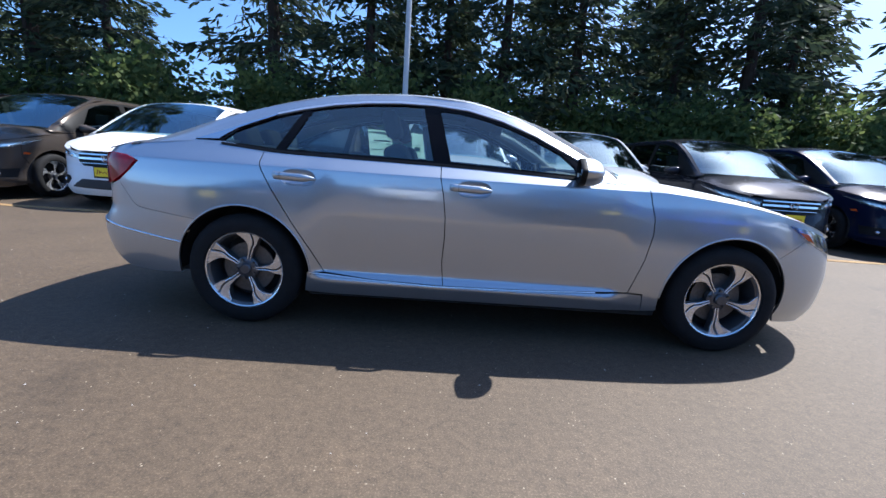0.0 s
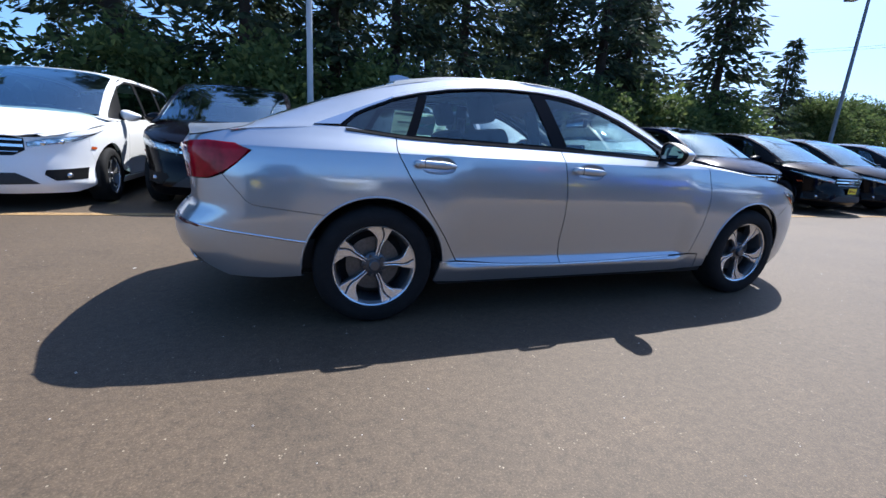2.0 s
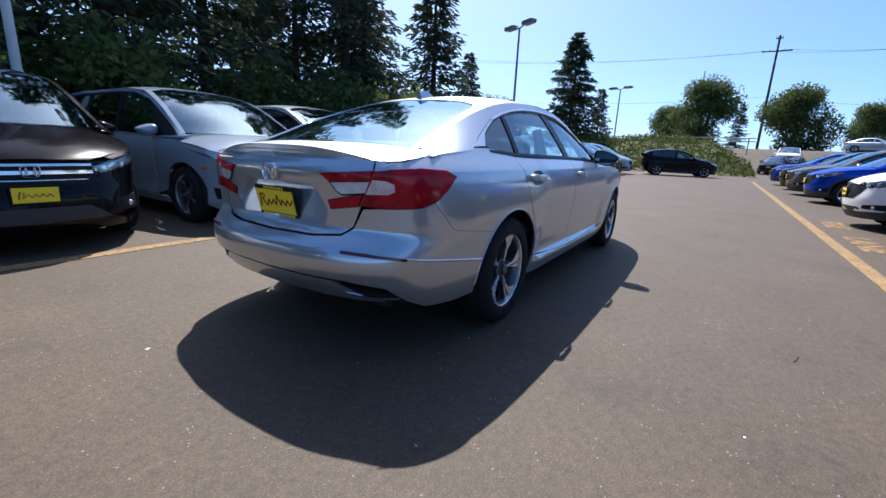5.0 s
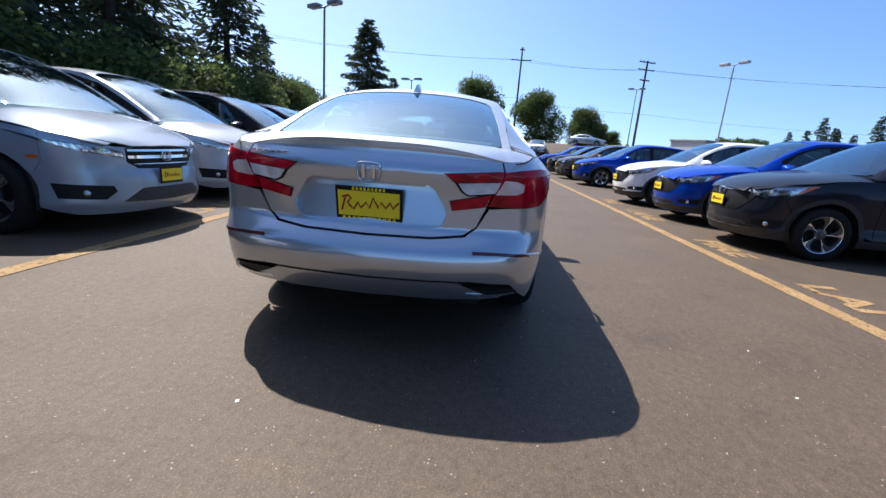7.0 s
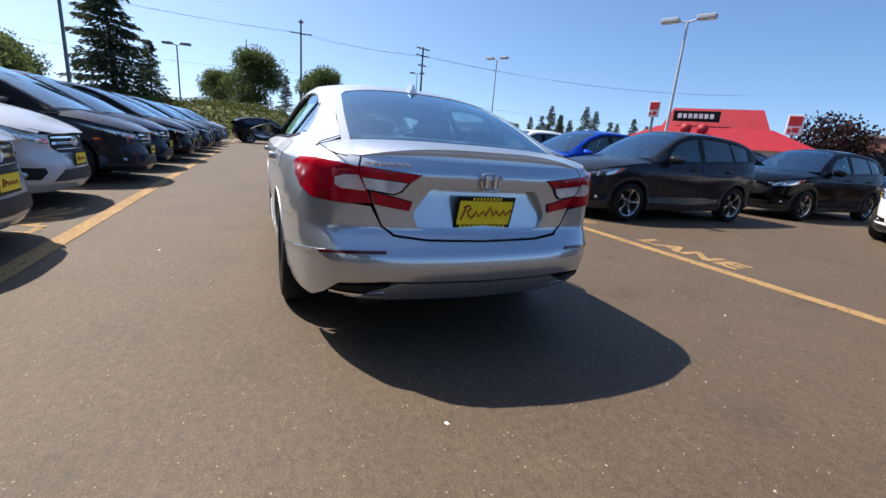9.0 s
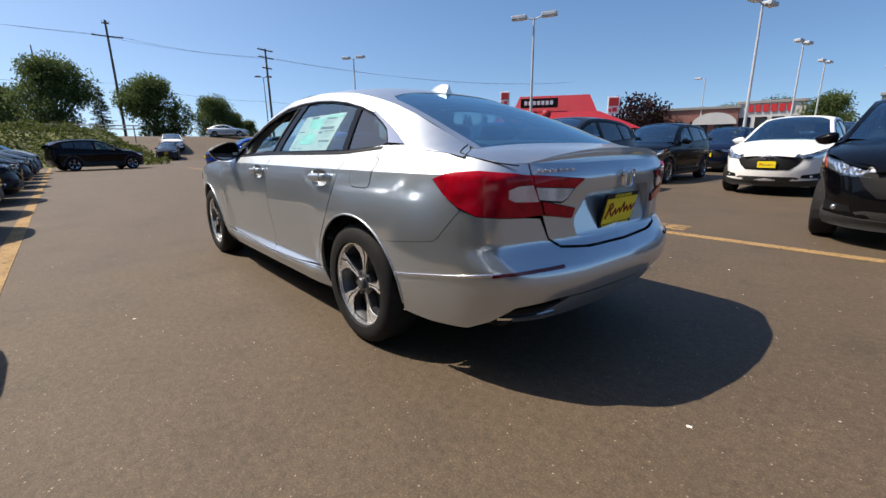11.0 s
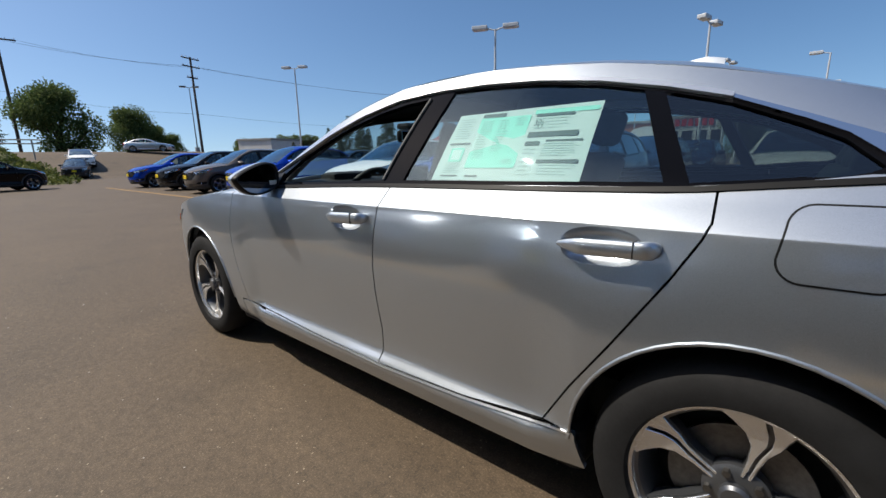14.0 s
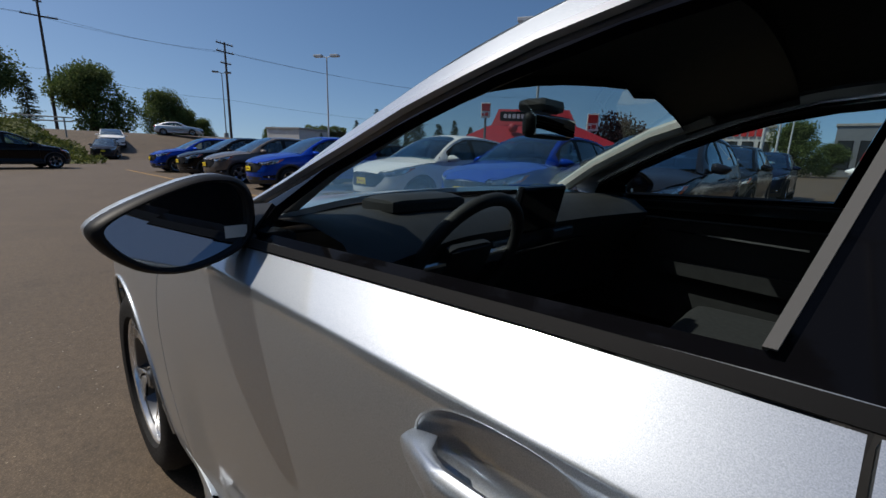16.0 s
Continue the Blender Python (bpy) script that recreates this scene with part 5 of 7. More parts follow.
# ---- parked rows ----
VAN = Shell(
    plan=[(-1.15, 0), (-1.13, 0.5), (-1.05, 0.82), (-0.85, 0.94), (0, 0.985), (2.4, 0.985), (3.0, 0.97), (3.4, 0.915), (3.68, 0.78), (3.85, 0.55), (3.93, 0.28), (3.95, 0)],
    side=[(0.2, 0.06), (0.3, 0.02), (0.45, 0.035), (0.65, 0.012), (0.85, 0), (0.95, 0.01), (1.05, 0.035), (1.12, 0.06)],
    rear=[(0.3, 0.1), (0.5, 0), (0.8, 0.02), (1.1, 0.06)],
    front=[(0.15, 0.10), (0.30, 0.0), (0.5, 0.02), (0.62, 0.06), (0.8, 0.09), (0.92, 0.19), (1.0, 0.3)],
    belt=[(-1.1, 1.12), (0, 1.10), (1.5, 1.06), (2.6, 1.03), (3.2, 1.03)],
    rail_y=[(-1.1, 0.74), (0, 0.76), (1.6, 0.76), (2.1, 0.785), (2.6, 0.84), (3.05, 0.90)],
    rail_z=[(-1.1, 1.56), (-0.9, 1.64), (0, 1.68), (1.2, 1.68), (1.75, 1.645), (2.2, 1.49), (2.6, 1.27), (2.95, 1.07), (3.1, 1.0)],
    crown=[(-1.1, 1.61), (-0.9, 1.70), (0, 1.75), (1.2, 1.75), (1.75, 1.71), (2.2, 1.575), (2.6, 1.39), (3.0, 1.17), (3.2, 1.06)],
    edge_z=[(-1.1, 1.1), (2.6, 1.03), (3.0, 0.99), (3.4, 0.92), (3.7, 0.845), (3.9, 0.78)],
    deck=[(-1.1, 1.2), (2.8, 1.15), (3.1, 1.105), (3.4, 1.035), (3.65, 0.95), (3.8, 0.88), (3.93, 0.80)])
CROSS = Shell(
    plan=[(-0.82, 0), (-0.80, 0.4), (-0.72, 0.68), (-0.5, 0.82), (0, 0.87), (1.3, 0.88), (2.3, 0.88), (2.61, 0.865), (2.95, 0.80), (3.2, 0.66), (3.36, 0.42), (3.43, 0.2), (3.45, 0)],
    side=[(0.2, 0.05), (0.3, 0.01), (0.42, 0.035), (0.6, 0.018), (0.8, 0), (0.92, 0.02), (1.0, 0.05), (1.14, 0.09)],
    rear=[(0.3, 0.08), (0.5, 0), (0.8, 0.04), (1.1, 0.08)],
    front=[(0.2, 0.10), (0.35, 0.02), (0.5, 0.0), (0.65, 0.03), (0.8, 0.09), (0.92, 0.25)],
    belt=[(-0.8, 1.15), (-0.2, 1.12), (0.5, 1.08), (1.5, 1.03), (2.2, 1.0), (2.5, 0.99)],
    rail_y=[(-0.75, 0.58), (0, 0.58), (0.9, 0.58), (1.4, 0.61), (1.9, 0.70), (2.3, 0.78)],
    rail_z=[(-0.75, 1.26), (-0.5, 1.40), (0, 1.50), (0.7, 1.54), (1.1, 1.53), (1.4, 1.46), (1.8, 1.27), (2.15, 1.06), (2.35, 0.97)],
    crown=[(-0.75, 1.30), (-0.5, 1.45), (0, 1.56), (0.7, 1.60), (1.1, 1.59), (1.4, 1.53), (1.8, 1.36), (2.2, 1.15), (2.45, 1.02)],
    edge_z=[(-0.8, 1.12), (2.0, 1.0), (2.4, 0.975), (2.8, 0.92), (3.1, 0.85), (3.3, 0.79), (3.4, 0.75)],
    deck=[(-0.8, 1.2), (2.2, 1.09), (2.5, 1.045), (2.9, 0.975), (3.15, 0.90), (3.3, 0.835), (3.42, 0.77)])


def dealer_plate(parent, m, stroke=True):
    """A yellow dealer card in a black holder with dark red and yellow bars for its writing; it looks along +x of m."""
    bm = bmesh.new()
    box(bm, -0.006, 0.004, -0.158, 0.158, -0.082, 0.082, 0.004, m)
    ob = part("plate_holder", bm, TRIM, parent, "black number plate holder")
    bm = bmesh.new()
    box(bm, 0.004, 0.007, -0.145, 0.145, -0.060, 0.062, 0, m)
    part("plate_card", bm, PLATE_YELLOW, ob, "bright yellow dealer card")
    if stroke:
        run = [(-0.11, -0.03), (-0.095, 0.03), (-0.07, 0.02), (-0.08, -0.02)] + [(-0.07 + 0.022 * k, -0.018 + 0.026 * (k % 2)) for k in range(1, 9)]
        part("print_stroke", tube([tuple(m @ Vector((0.0075, a, b))) for a, b in run], 0.005, 5), PLATE_RED, ob, "winding dark red stroke across the card")
    return ob


def badge(parent, m, w, h):
    """A plain bright rounded frame with a plain bright block in it, looking along +x of m."""
    bm = bmesh.new()
    rings = []
    for k in range(28):
        a = 2 * math.pi * k / 28
        c, sn = math.cos(a), math.sin(a)
        y, z = w * math.copysign(abs(c) ** 0.5, c), h * math.copysign(abs(sn) ** 0.5, sn)
        y *= 1 + 0.12 * z / h
        rings.append([bm.verts.new((d, y * f, z * f)) for d, f in ((0.0, 1.0), (0.010, 0.97), (0.012, 0.90), (0.008, 0.84), (0.0, 0.83))])
    for k in range(28):
        p, q = rings[k], rings[(k + 1) % 28]
        for i in range(5):
            bm.faces.new((p[i], p[(i + 1) % 5], q[(i + 1) % 5], q[i]))
    bmesh.ops.transform(bm, matrix=m, verts=bm.verts)
    ob = part("badge", bm, CHROME, parent, "plain bright rounded badge frame", True, 60)
    for sg in (1, -1):
        bm = bmesh.new()
        box(bm, 0, 0.010, sg * w * 0.42 - w * 0.13, sg * w * 0.42 + w * 0.13, -h * 0.66, h * 0.66, 0.003, m)
        part("badge_bar", bm, CHROME, ob)
    return ob


def build_row_car(name, S, wb, radius, doors, wins, nose_z, cladding, rim):
    """A parked car of the rows, its rear axle over the origin and its nose along +x."""
    car = new(name)
    P = ROW_PAINT
    sx, sf = (lambda x: float(S.sx(x))), (lambda y: float(S.sf(y)))
    E, E2 = S.s[-1], 2 * S.s[-1]
    zb, ez = (lambda x: float(S.belt(x))), (lambda x: float(S.edge_z(x)))
    xf, xb, xr = doors
    AR = radius + 0.055
    x0, x1 = float(S.x[0]), float(S.x[-1])
    tail = x0 + 0.30
    fx = wb + AR + 0.06
    z0 = 0.24
    st = (0.12, 0.08)
    bl = lambda a, b: [(a + (b - a) * k / 6, zb(a + (b - a) * k / 6)) for k in range(7)]
    g = 0.004
    if xr - 0.02 < AR:
        rd = bl(xr, xb) + [(xb, z0 + 0.06), (AR + 0.04, z0 + 0.06), (xr + 0.16, 0.72)]
        qt = bl(tail, xr) + [(xr + 0.16, 0.72), (AR + 0.04, z0 + 0.06), (AR, z0)] + arc(0, radius, AR, 5, 175, 14) + [(-AR, z0 + 0.03), (tail, z0 + 0.06)]
    else:
        rd = bl(xr, xb) + [(xb, z0 + 0.06), (xr, z0 + 0.06)]
        qt = bl(tail, xr) + [(xr, z0 + 0.06), (AR, z0)] + arc(0, radius, AR, 5, 175, 14) + [(-AR, z0 + 0.03), (tail, z0 + 0.06)]
    fd = bl(xb, xf) + [(xf, z0 + 0.06), (xb, z0 + 0.06)]
    ff = [(xf, z0 + 0.06), (xf, ez(xf) if xf > 1.9 else zb(xf))] + [(x, ez(x)) for x in (xf + 0.2, (xf + fx) / 2, fx)] + [(fx, nose_z)] + arc(wb, radius, AR, 25, 175, 14)
    cfg = dict(fn=S.wall, step=st, out=side_out, thick=0.012)
    doors_made = []
    for nm, ring in (("rear_door", rd), ("front_door", fd), ("quarter_panel", qt), ("front_fender", ff)):
        made = pair(nm, sheet(inset(ring, g), **cfg), P, car)
        if "door" in nm:
            doors_made.append(made)
    pair("sill", sheet([(AR, z0 - 0.03), (wb - AR, z0 - 0.03), (wb - AR, z0 + 0.055), (AR, z0 + 0.055)], S.wall, (0.3, 0.05), lift=0.004, out=side_out), PLASTIC if cladding else P, car)
    if cladding:
        for xc in (0, wb):
            pair("arch_trim", sheet(arc(xc, radius, AR + 0.055, -8, 188, 18) + arc(xc, radius, AR - 0.002, 188, -8, 18), S.wall, (0.15, 0.1), lift=0.006, out=side_out), PLASTIC, car, "black plastic wheel arch edge")
    # tail
    out_r = lambda p: np.stack([np.where(p[:, 0] < 0, p[:, 0], 0) * 3, p[:, 1], 0 * p[:, 0]], 1)
    plate("tailgate", sheet(mirror_s([(0, zb(tail)), (sx(tail), zb(tail)), (sx(tail), z0 + 0.06), (0, z0 + 0.06)]), S.low, (0.15, 0.15), out=out_r), P, car)
    zt = float(S.rail_z(x0 + 0.05))
    ry = lambda x: float(S.rail_y(x))
    bm = bmesh.new()
    vs = [bm.verts.new(q) for q in ((x0 + 0.06, -0.78, 1.1), (x0 + 0.06, 0.78, 1.1), (x0 + 0.07, 0.72, 1.16), (x0 + 0.11, ry(x0 + 0.1) - 0.03, zt - 0.04), (x0 + 0.11, -ry(x0 + 0.1) + 0.03, zt - 0.04), (x0 + 0.07, -0.72, 1.16))]
    bm.faces.new(vs)
    bmesh.ops.solidify(bm, geom=bm.faces[:], thickness=0.02)
    part("rear_window", bm, DARK_GLASS, car)
    # tops
    up = dict(fn=S.top, step=(0.12, 0.12), out=up_out, thick=0.012)
    wx0, wx1 = wins["screen"]
    xs = [x0 + 0.05 + (wx0 - x0 - 0.05) * k / 6 for k in range(7)]
    plate("roof", sheet(mirror_ring([(xs[0], 0)] + [(x, ry(x)) for x in xs] + [(x, ry(x)) for x in (wx0 + 0.25, (wx0 + wx1) / 2, wx1 - 0.1)] + [(wx1 - 0.12, ry(wx1) - 0.06), ((wx0 + wx1) / 2, ry((wx0 + wx1) / 2) - 0.055), (wx0 + 0.1, ry(wx0) - 0.06), (wx0 + 0.02, ry(wx0) * 0.7), (wx0, 0)]), **up), P, car)
    plate("windscreen", sheet(mirror_ring([(wx0, 0), (wx0 + 0.02, ry(wx0) * 0.7), (wx0 + 0.1, ry(wx0) - 0.06), ((wx0 + wx1) / 2, ry((wx0 + wx1) / 2) - 0.055), (wx1 - 0.12, ry(wx1) - 0.06), (wx1 + 0.02, 0.55), (wx1 + 0.1, 0)]), S.top, (0.12, 0.12), thick=0.005, lift=-0.004, out=up_out), SCREEN, car)
    lid = dict(fn=S.lid, step=(0.10, 0.10), out=up_out, thick=0.012)
    ye = lambda x: float(S.low(np.array([sx(x)]), np.array([ez(x)]))[0, 1])
    hx = x1 - 0.05
    plate("bonnet", sheet(mirror_ring([(wx1 - 0.06, 0), (wx1 - 0.16, 0.55), (wx1 - 0.25, ye(wx1 - 0.25) - 0.06)] + [(x, ye(x) - 0.05) for x in (wx1 + 0.05, (wx1 + hx) / 2, hx - 0.22)] + [(hx - 0.10, ye(hx - 0.10) - 0.08), (hx - 0.03, 0.4), (hx, 0.2), (hx, 0)]), **lid), P, car)
    pair("fender_top", sheet([(x, ye(x)) for x in (wx1 - 0.35, wx1, (wx1 + hx) / 2, hx - 0.2, hx - 0.1)] + [(x, ye(x) - 0.055) for x in (hx - 0.1, hx - 0.2, (wx1 + hx) / 2, wx1, wx1 - 0.35)], **lid), P, car)
    # nose
    out_f = lambda p: np.stack([np.where(p[:, 0] > wb, p[:, 0] - wb, 0) * 3, p[:, 1], 0 * p[:, 0]], 1)
    nz = dict(fn=S.low, step=(0.08, 0.06), out=out_f)
    half = [(E, ez(x1 - 0.02) + 0.02)] + [(sx(x), ez(x)) for x in (x1 - 0.1, x1 - 0.25, x1 - 0.4, fx)] + [(sx(fx), nose_z)] + [(sx(a), b) for a, b in arc(wb, radius, AR, 25, -12, 6)] + [(sx(fx + 0.05), z0 - 0.02), (sx(x1 - 0.3), z0 - 0.05), (E, z0 - 0.05)]
    plate("front_bumper", sheet(half + [(E2 - a, b) for a, b in reversed(half[1:-1])], **nz), P, car)

    def across(pts):
        return [(sf(y), z) for y, z in pts] + [(E2 - sf(y), z) for y, z in reversed(pts) if y > 0]
    w = float(S.y.max())
    if cladding:
        hl = [(sx(x1 - 0.68), nose_z + 0.215), (sx(x1 - 0.38), nose_z + 0.180), (sf(w * 0.60), nose_z + 0.140), (sf(w * 0.47), nose_z + 0.118), (sf(w * 0.50), nose_z + 0.020), (sf(w * 0.66), nose_z + 0.018), (sx(x1 - 0.28), nose_z + 0.030), (sx(x1 - 0.48), nose_z + 0.085)]
        amber = [(sx(x1 - 0.67), nose_z + 0.205), (sx(x1 - 0.56), nose_z + 0.190), (sx(x1 - 0.46), nose_z + 0.095), (sx(x1 - 0.50), nose_z + 0.105)]
        grille = across([(0, nose_z + 0.115), (w * 0.30, nose_z + 0.115), (w * 0.53, nose_z + 0.105), (w * 0.60, nose_z + 0.02), (w * 0.52, nose_z - 0.08), (w * 0.40, nose_z - 0.17), (0, nose_z - 0.18)])
        bars = [(0.082, 0.030, 0.52, LAMP_BOWL, "bright bar across the grille")]
        fog = [(sf(w * 0.90), 0.46), (sf(w * 0.62), 0.42), (sf(w * 0.60), 0.36), (sf(w * 0.86), 0.35)]
        lower = across([(0, 0.38), (w * 0.5, 0.38), (w * 0.58, 0.36), (w * 0.50, 0.28), (0, 0.27)])
        pz = nose_z - 0.07
    else:
        hl = [(sx(x1 - 0.80), nose_z + 0.25), (sx(x1 - 0.5), nose_z + 0.20), (sf(w * 0.62), nose_z + 0.135), (sf(w * 0.46), nose_z + 0.09), (sf(w * 0.47), nose_z + 0.02), (sf(w * 0.62), nose_z + 0.045), (sx(x1 - 0.35), nose_z + 0.10), (sx(x1 - 0.6), nose_z + 0.185)]
        amber = [(sx(x1 - 0.60), nose_z + 0.04), (sx(x1 - 0.52), nose_z + 0.05), (sx(x1 - 0.50), nose_z + 0.02), (sx(x1 - 0.58), nose_z + 0.015)]
        grille = across([(0, nose_z + 0.15), (w * 0.30, nose_z + 0.145), (w * 0.46, nose_z + 0.12), (w * 0.46, nose_z + 0.0), (w * 0.36, nose_z - 0.06), (0, nose_z - 0.07)])
        bars = [(0.105, 0.020, 0.45, CHROME, "bright upper grille bar"), (0.045, 0.030, 0.45, CHROME, "bright middle grille bar"), (-0.02, 0.010, 0.40, LAMP_BOWL, "slim lower grille bar")]
        fog = [(sf(w * 0.90), 0.47), (sf(w * 0.60), 0.45), (sf(w * 0.58), 0.40), (sf(w * 0.66), 0.33), (sf(w * 0.88), 0.34)]
        lower = across([(0, 0.42), (w * 0.36, 0.42), (w * 0.46, 0.36), (w * 0.54, 0.30), (0, 0.29)])
        pz = nose_z - 0.13
    pair("headlamp", sheet(hl, lift=0.004, thick=0.02, **nz), CLEAR_LENS, car, "clear headlamp cover")
    pair("lamp_bowl", sheet(inset(hl, 0.012), lift=0.0008, thick=0, **nz), LAMP_DARK, car, "dark headlamp inside with bright reflectors")
    pair("lamp_reflector", sheet(inset(hl, 0.022), lift=0.002, thick=0, **nz), LAMP_MIX, car, "bright headlamp reflector")
    pair("side_marker", sheet(amber, lift=0.006, thick=0.01, **nz), AMBER, car, "amber corner lamp")
    plate("grille", sheet(grille, lift=0.004, **nz), TRIM, car, "black front grille")
    for dz, h, f, mt, lb in bars:
        plate("grille_bar", sheet(across([(0, nose_z + dz + h / 2), (w * f * 0.6, nose_z + dz + h / 2), (w * f, nose_z + dz + h * 0.4), (w * f, nose_z + dz - h * 0.5), (w * f * 0.5, nose_z + dz - h / 2), (0, nose_z + dz - h / 2)]), lift=0.016, **nz), mt, car, lb)
    if cladding:
        plate("chin", sheet(across([(0, z0 + 0.055), (w * 0.5, z0 + 0.06), (w * 0.80, z0 + 0.085), (w * 0.90, z0 + 0.10), (w * 0.92, z0 - 0.03), (w * 0.6, z0 - 0.05), (0, z0 - 0.05)]), lift=0.008, **nz), PLASTIC, car, "black plastic chin of the bumper")
    plate("lower_grille", sheet(lower, lift=0.003, **nz), PLASTIC, car, "black lower air intake")
    pair("fog_recess", sheet(fog, lift=0.003, **nz), TRIM, car, "black fog lamp recess")
    for fy, fz, r in ((w * 0.60, nose_z + 0.078, 0.040), (w * 0.74, nose_z + 0.095, 0.032)):
        for sg in (1, -1):
            q = S.low(np.array([sf(fy)]), np.array([fz]))[0]
            bm = bmesh.new()
            bmesh.ops.create_uvsphere(bm, u_segments=12, v_segments=8, radius=r)
            bmesh.ops.transform(bm, matrix=Matrix.Translation((q[0] - r * 0.72, sg * q[1], q[2])), verts=bm.verts)
            part("lamp_projector", bm, CHROME, car, "bright round reflector in the headlamp", True)
    fy = w * 0.76
    for sg in (1, -1):
        q = S.low(np.array([sf(fy)]), np.array([0.385]))[0]
        bm = bmesh.new()
        bmesh.ops.create_uvsphere(bm, u_segments=12, v_segments=8, radius=0.034)
        bmesh.ops.transform(bm, matrix=Matrix.Translation((q[0] - 0.012, sg * q[1], q[2])), verts=bm.verts)
        part("fog_lamp", bm, LAMP_BOWL, car, "round fog lamp", True)
    # badge: a plain bright frame
    px = float(S.low(np.array([E]), np.array([nose_z + 0.06]))[0, 0])
    badge(car, Matrix.Translation((px + 0.024, 0, nose_z + 0.055)), 0.062, 0.05)
    px = float(S.low(np.array([E]), np.array([pz]))[0, 0])
    dealer_plate(car, Matrix.Translation((px + 0.02, 0, pz)))
    # glasshouse
    gc = dict(fn=S.glass_side, step=(0.14, 0.10), out=side_out)
    tz = lambda x, d: float(S.rail_z(x)) - d
    holes = []
    for a, b, lean_a, lean_b in wins["side"]:
        n = 4
        holes.append([(a + lean_a + (b + lean_b - a - lean_a) * k / n, max(tz(a + lean_a + (b + lean_b - a - lean_a) * k / n, 0.075), zb(a) + 0.045)) for k in range(n + 1)] + [(b, zb(b) + 0.025), (a, zb(a) + 0.025)])
    ga, gb = x0 + 0.12, wx1 - 0.12
    gx = [ga + (gb - ga) * k / 9 for k in range(10)]
    band = [(x, max(tz(x, 0.035), zb(x) + 0.03)) for x in gx] + [(gb, zb(gb) + 0.008)] + [(x, zb(x) + 0.008) for x in reversed(gx)]
    full = [(x, max(tz(x, 0.0), zb(x) + 0.04)) for x in [ga - 0.05] + gx + [gb + 0.05]] + [(x, zb(x)) for x in reversed([ga - 0.05] + gx + [gb + 0.05])]
    pair("roof_rail", sheet(full, lift=0.003, holes=(inset(band, 0.006),), **gc), P, car)
    pair("window_surround", sheet(band, holes=tuple(holes), thick=0.01, **gc), TRIM, car, "black window pillars")
    for k, h in enumerate(holes):
        pair("side_window", sheet(h, lift=-0.006, thick=0.004, **gc), GLASS if k == len(holes) - 1 else DARK_GLASS, car)
    for door, hx_ in zip(doors_made, (xr + 0.10, xb + 0.08)):
        for ob, sg in zip(door, (1, -1)):
            y = float(S.wall([hx_ + 0.1], [0.93])[0, 1])
            bm = bmesh.new()
            box(bm, hx_, hx_ + 0.22, y + 0.012, y + 0.045, 0.915, 0.945, 0.012)
            bmesh.ops.transform(bm, matrix=Matrix.Diagonal((1, sg, 1, 1)), verts=bm.verts)
            part("door_handle", bm, P, ob)
    for sg in (1, -1):
        build_mirror(car, wins["mirror"][0], sg, wins["mirror"][1], wins["mirror"][2], P)
    # cabin
    bm = bmesh.new()
    box(bm, x0 + 0.15, wx1 - 0.1, -w * 0.80, w * 0.80, 0.28, 0.60, 0.05)
    part("cabin_floor", bm, CABIN, car)
    bm = bmesh.new()
    box(bm, wx1 - 0.55, wx1 - 0.05, -w * 0.80, w * 0.80, 0.62, zb(wx1 - 0.3) - 0.02, 0.08)
    part("dashboard", bm, DASH, car)
    for rx in wins["seats"]:
        for sg in (1, -1):
            bm = bmesh.new()
            box(bm, rx, rx + 0.5, sg * 0.38 - 0.25, sg * 0.38 + 0.25, 0.55, 0.72, 0.05)
            box(bm, rx - 0.12, rx + 0.06, sg * 0.38 - 0.25, sg * 0.38 + 0.25, 0.6, 1.22, 0.06, pose(rx, 0, 0.6, 0, -10, 0) @ pose(-rx, 0, -0.6))
            box(bm, rx - 0.20, rx - 0.08, sg * 0.38 - 0.13, sg * 0.38 + 0.13, 1.22, 1.42, 0.04)
            part("seat", bm, CLOTH, car, "dark cloth seat with headrest", True, 50)
    bm = bmesh.new()
    box(bm, AR + 0.06, wb - AR - 0.06, -w * 0.90, w * 0.90, 0.19, 0.34, 0.03)
    box(bm, x0 + 0.25, x1 - 0.25, -w * 0.6, w * 0.6, 0.22, 0.5, 0.03)
    part("underbody", bm, WELL, car)
    for x in (0, wb):
        for sg in (1, -1):
            d = lathe([(AR + 0.004, w - 0.06), (AR + 0.004, w - 0.42), (0.02, w - 0.42)], 24, False)
            bmesh.ops.bisect_plane(d, geom=d.verts[:] + d.edges[:] + d.faces[:], plane_co=(0, 0, -0.12), plane_no=(0, 0, -1), clear_outer=True)
            bmesh.ops.transform(d, matrix=Matrix.Translation((x, 0, radius)) @ Matrix.Diagonal((1, sg, 1, 1)), verts=d.verts)
            part("wheel_well", d, WELL, car, "dark lining of the wheel arch")
            wheel(car, x, (w - 0.135) * sg, sg, radius, rim, 0.225, shine=GUNMETAL if cladding else None, twist=20 * sg + 9 * x, fine=False)
    return car


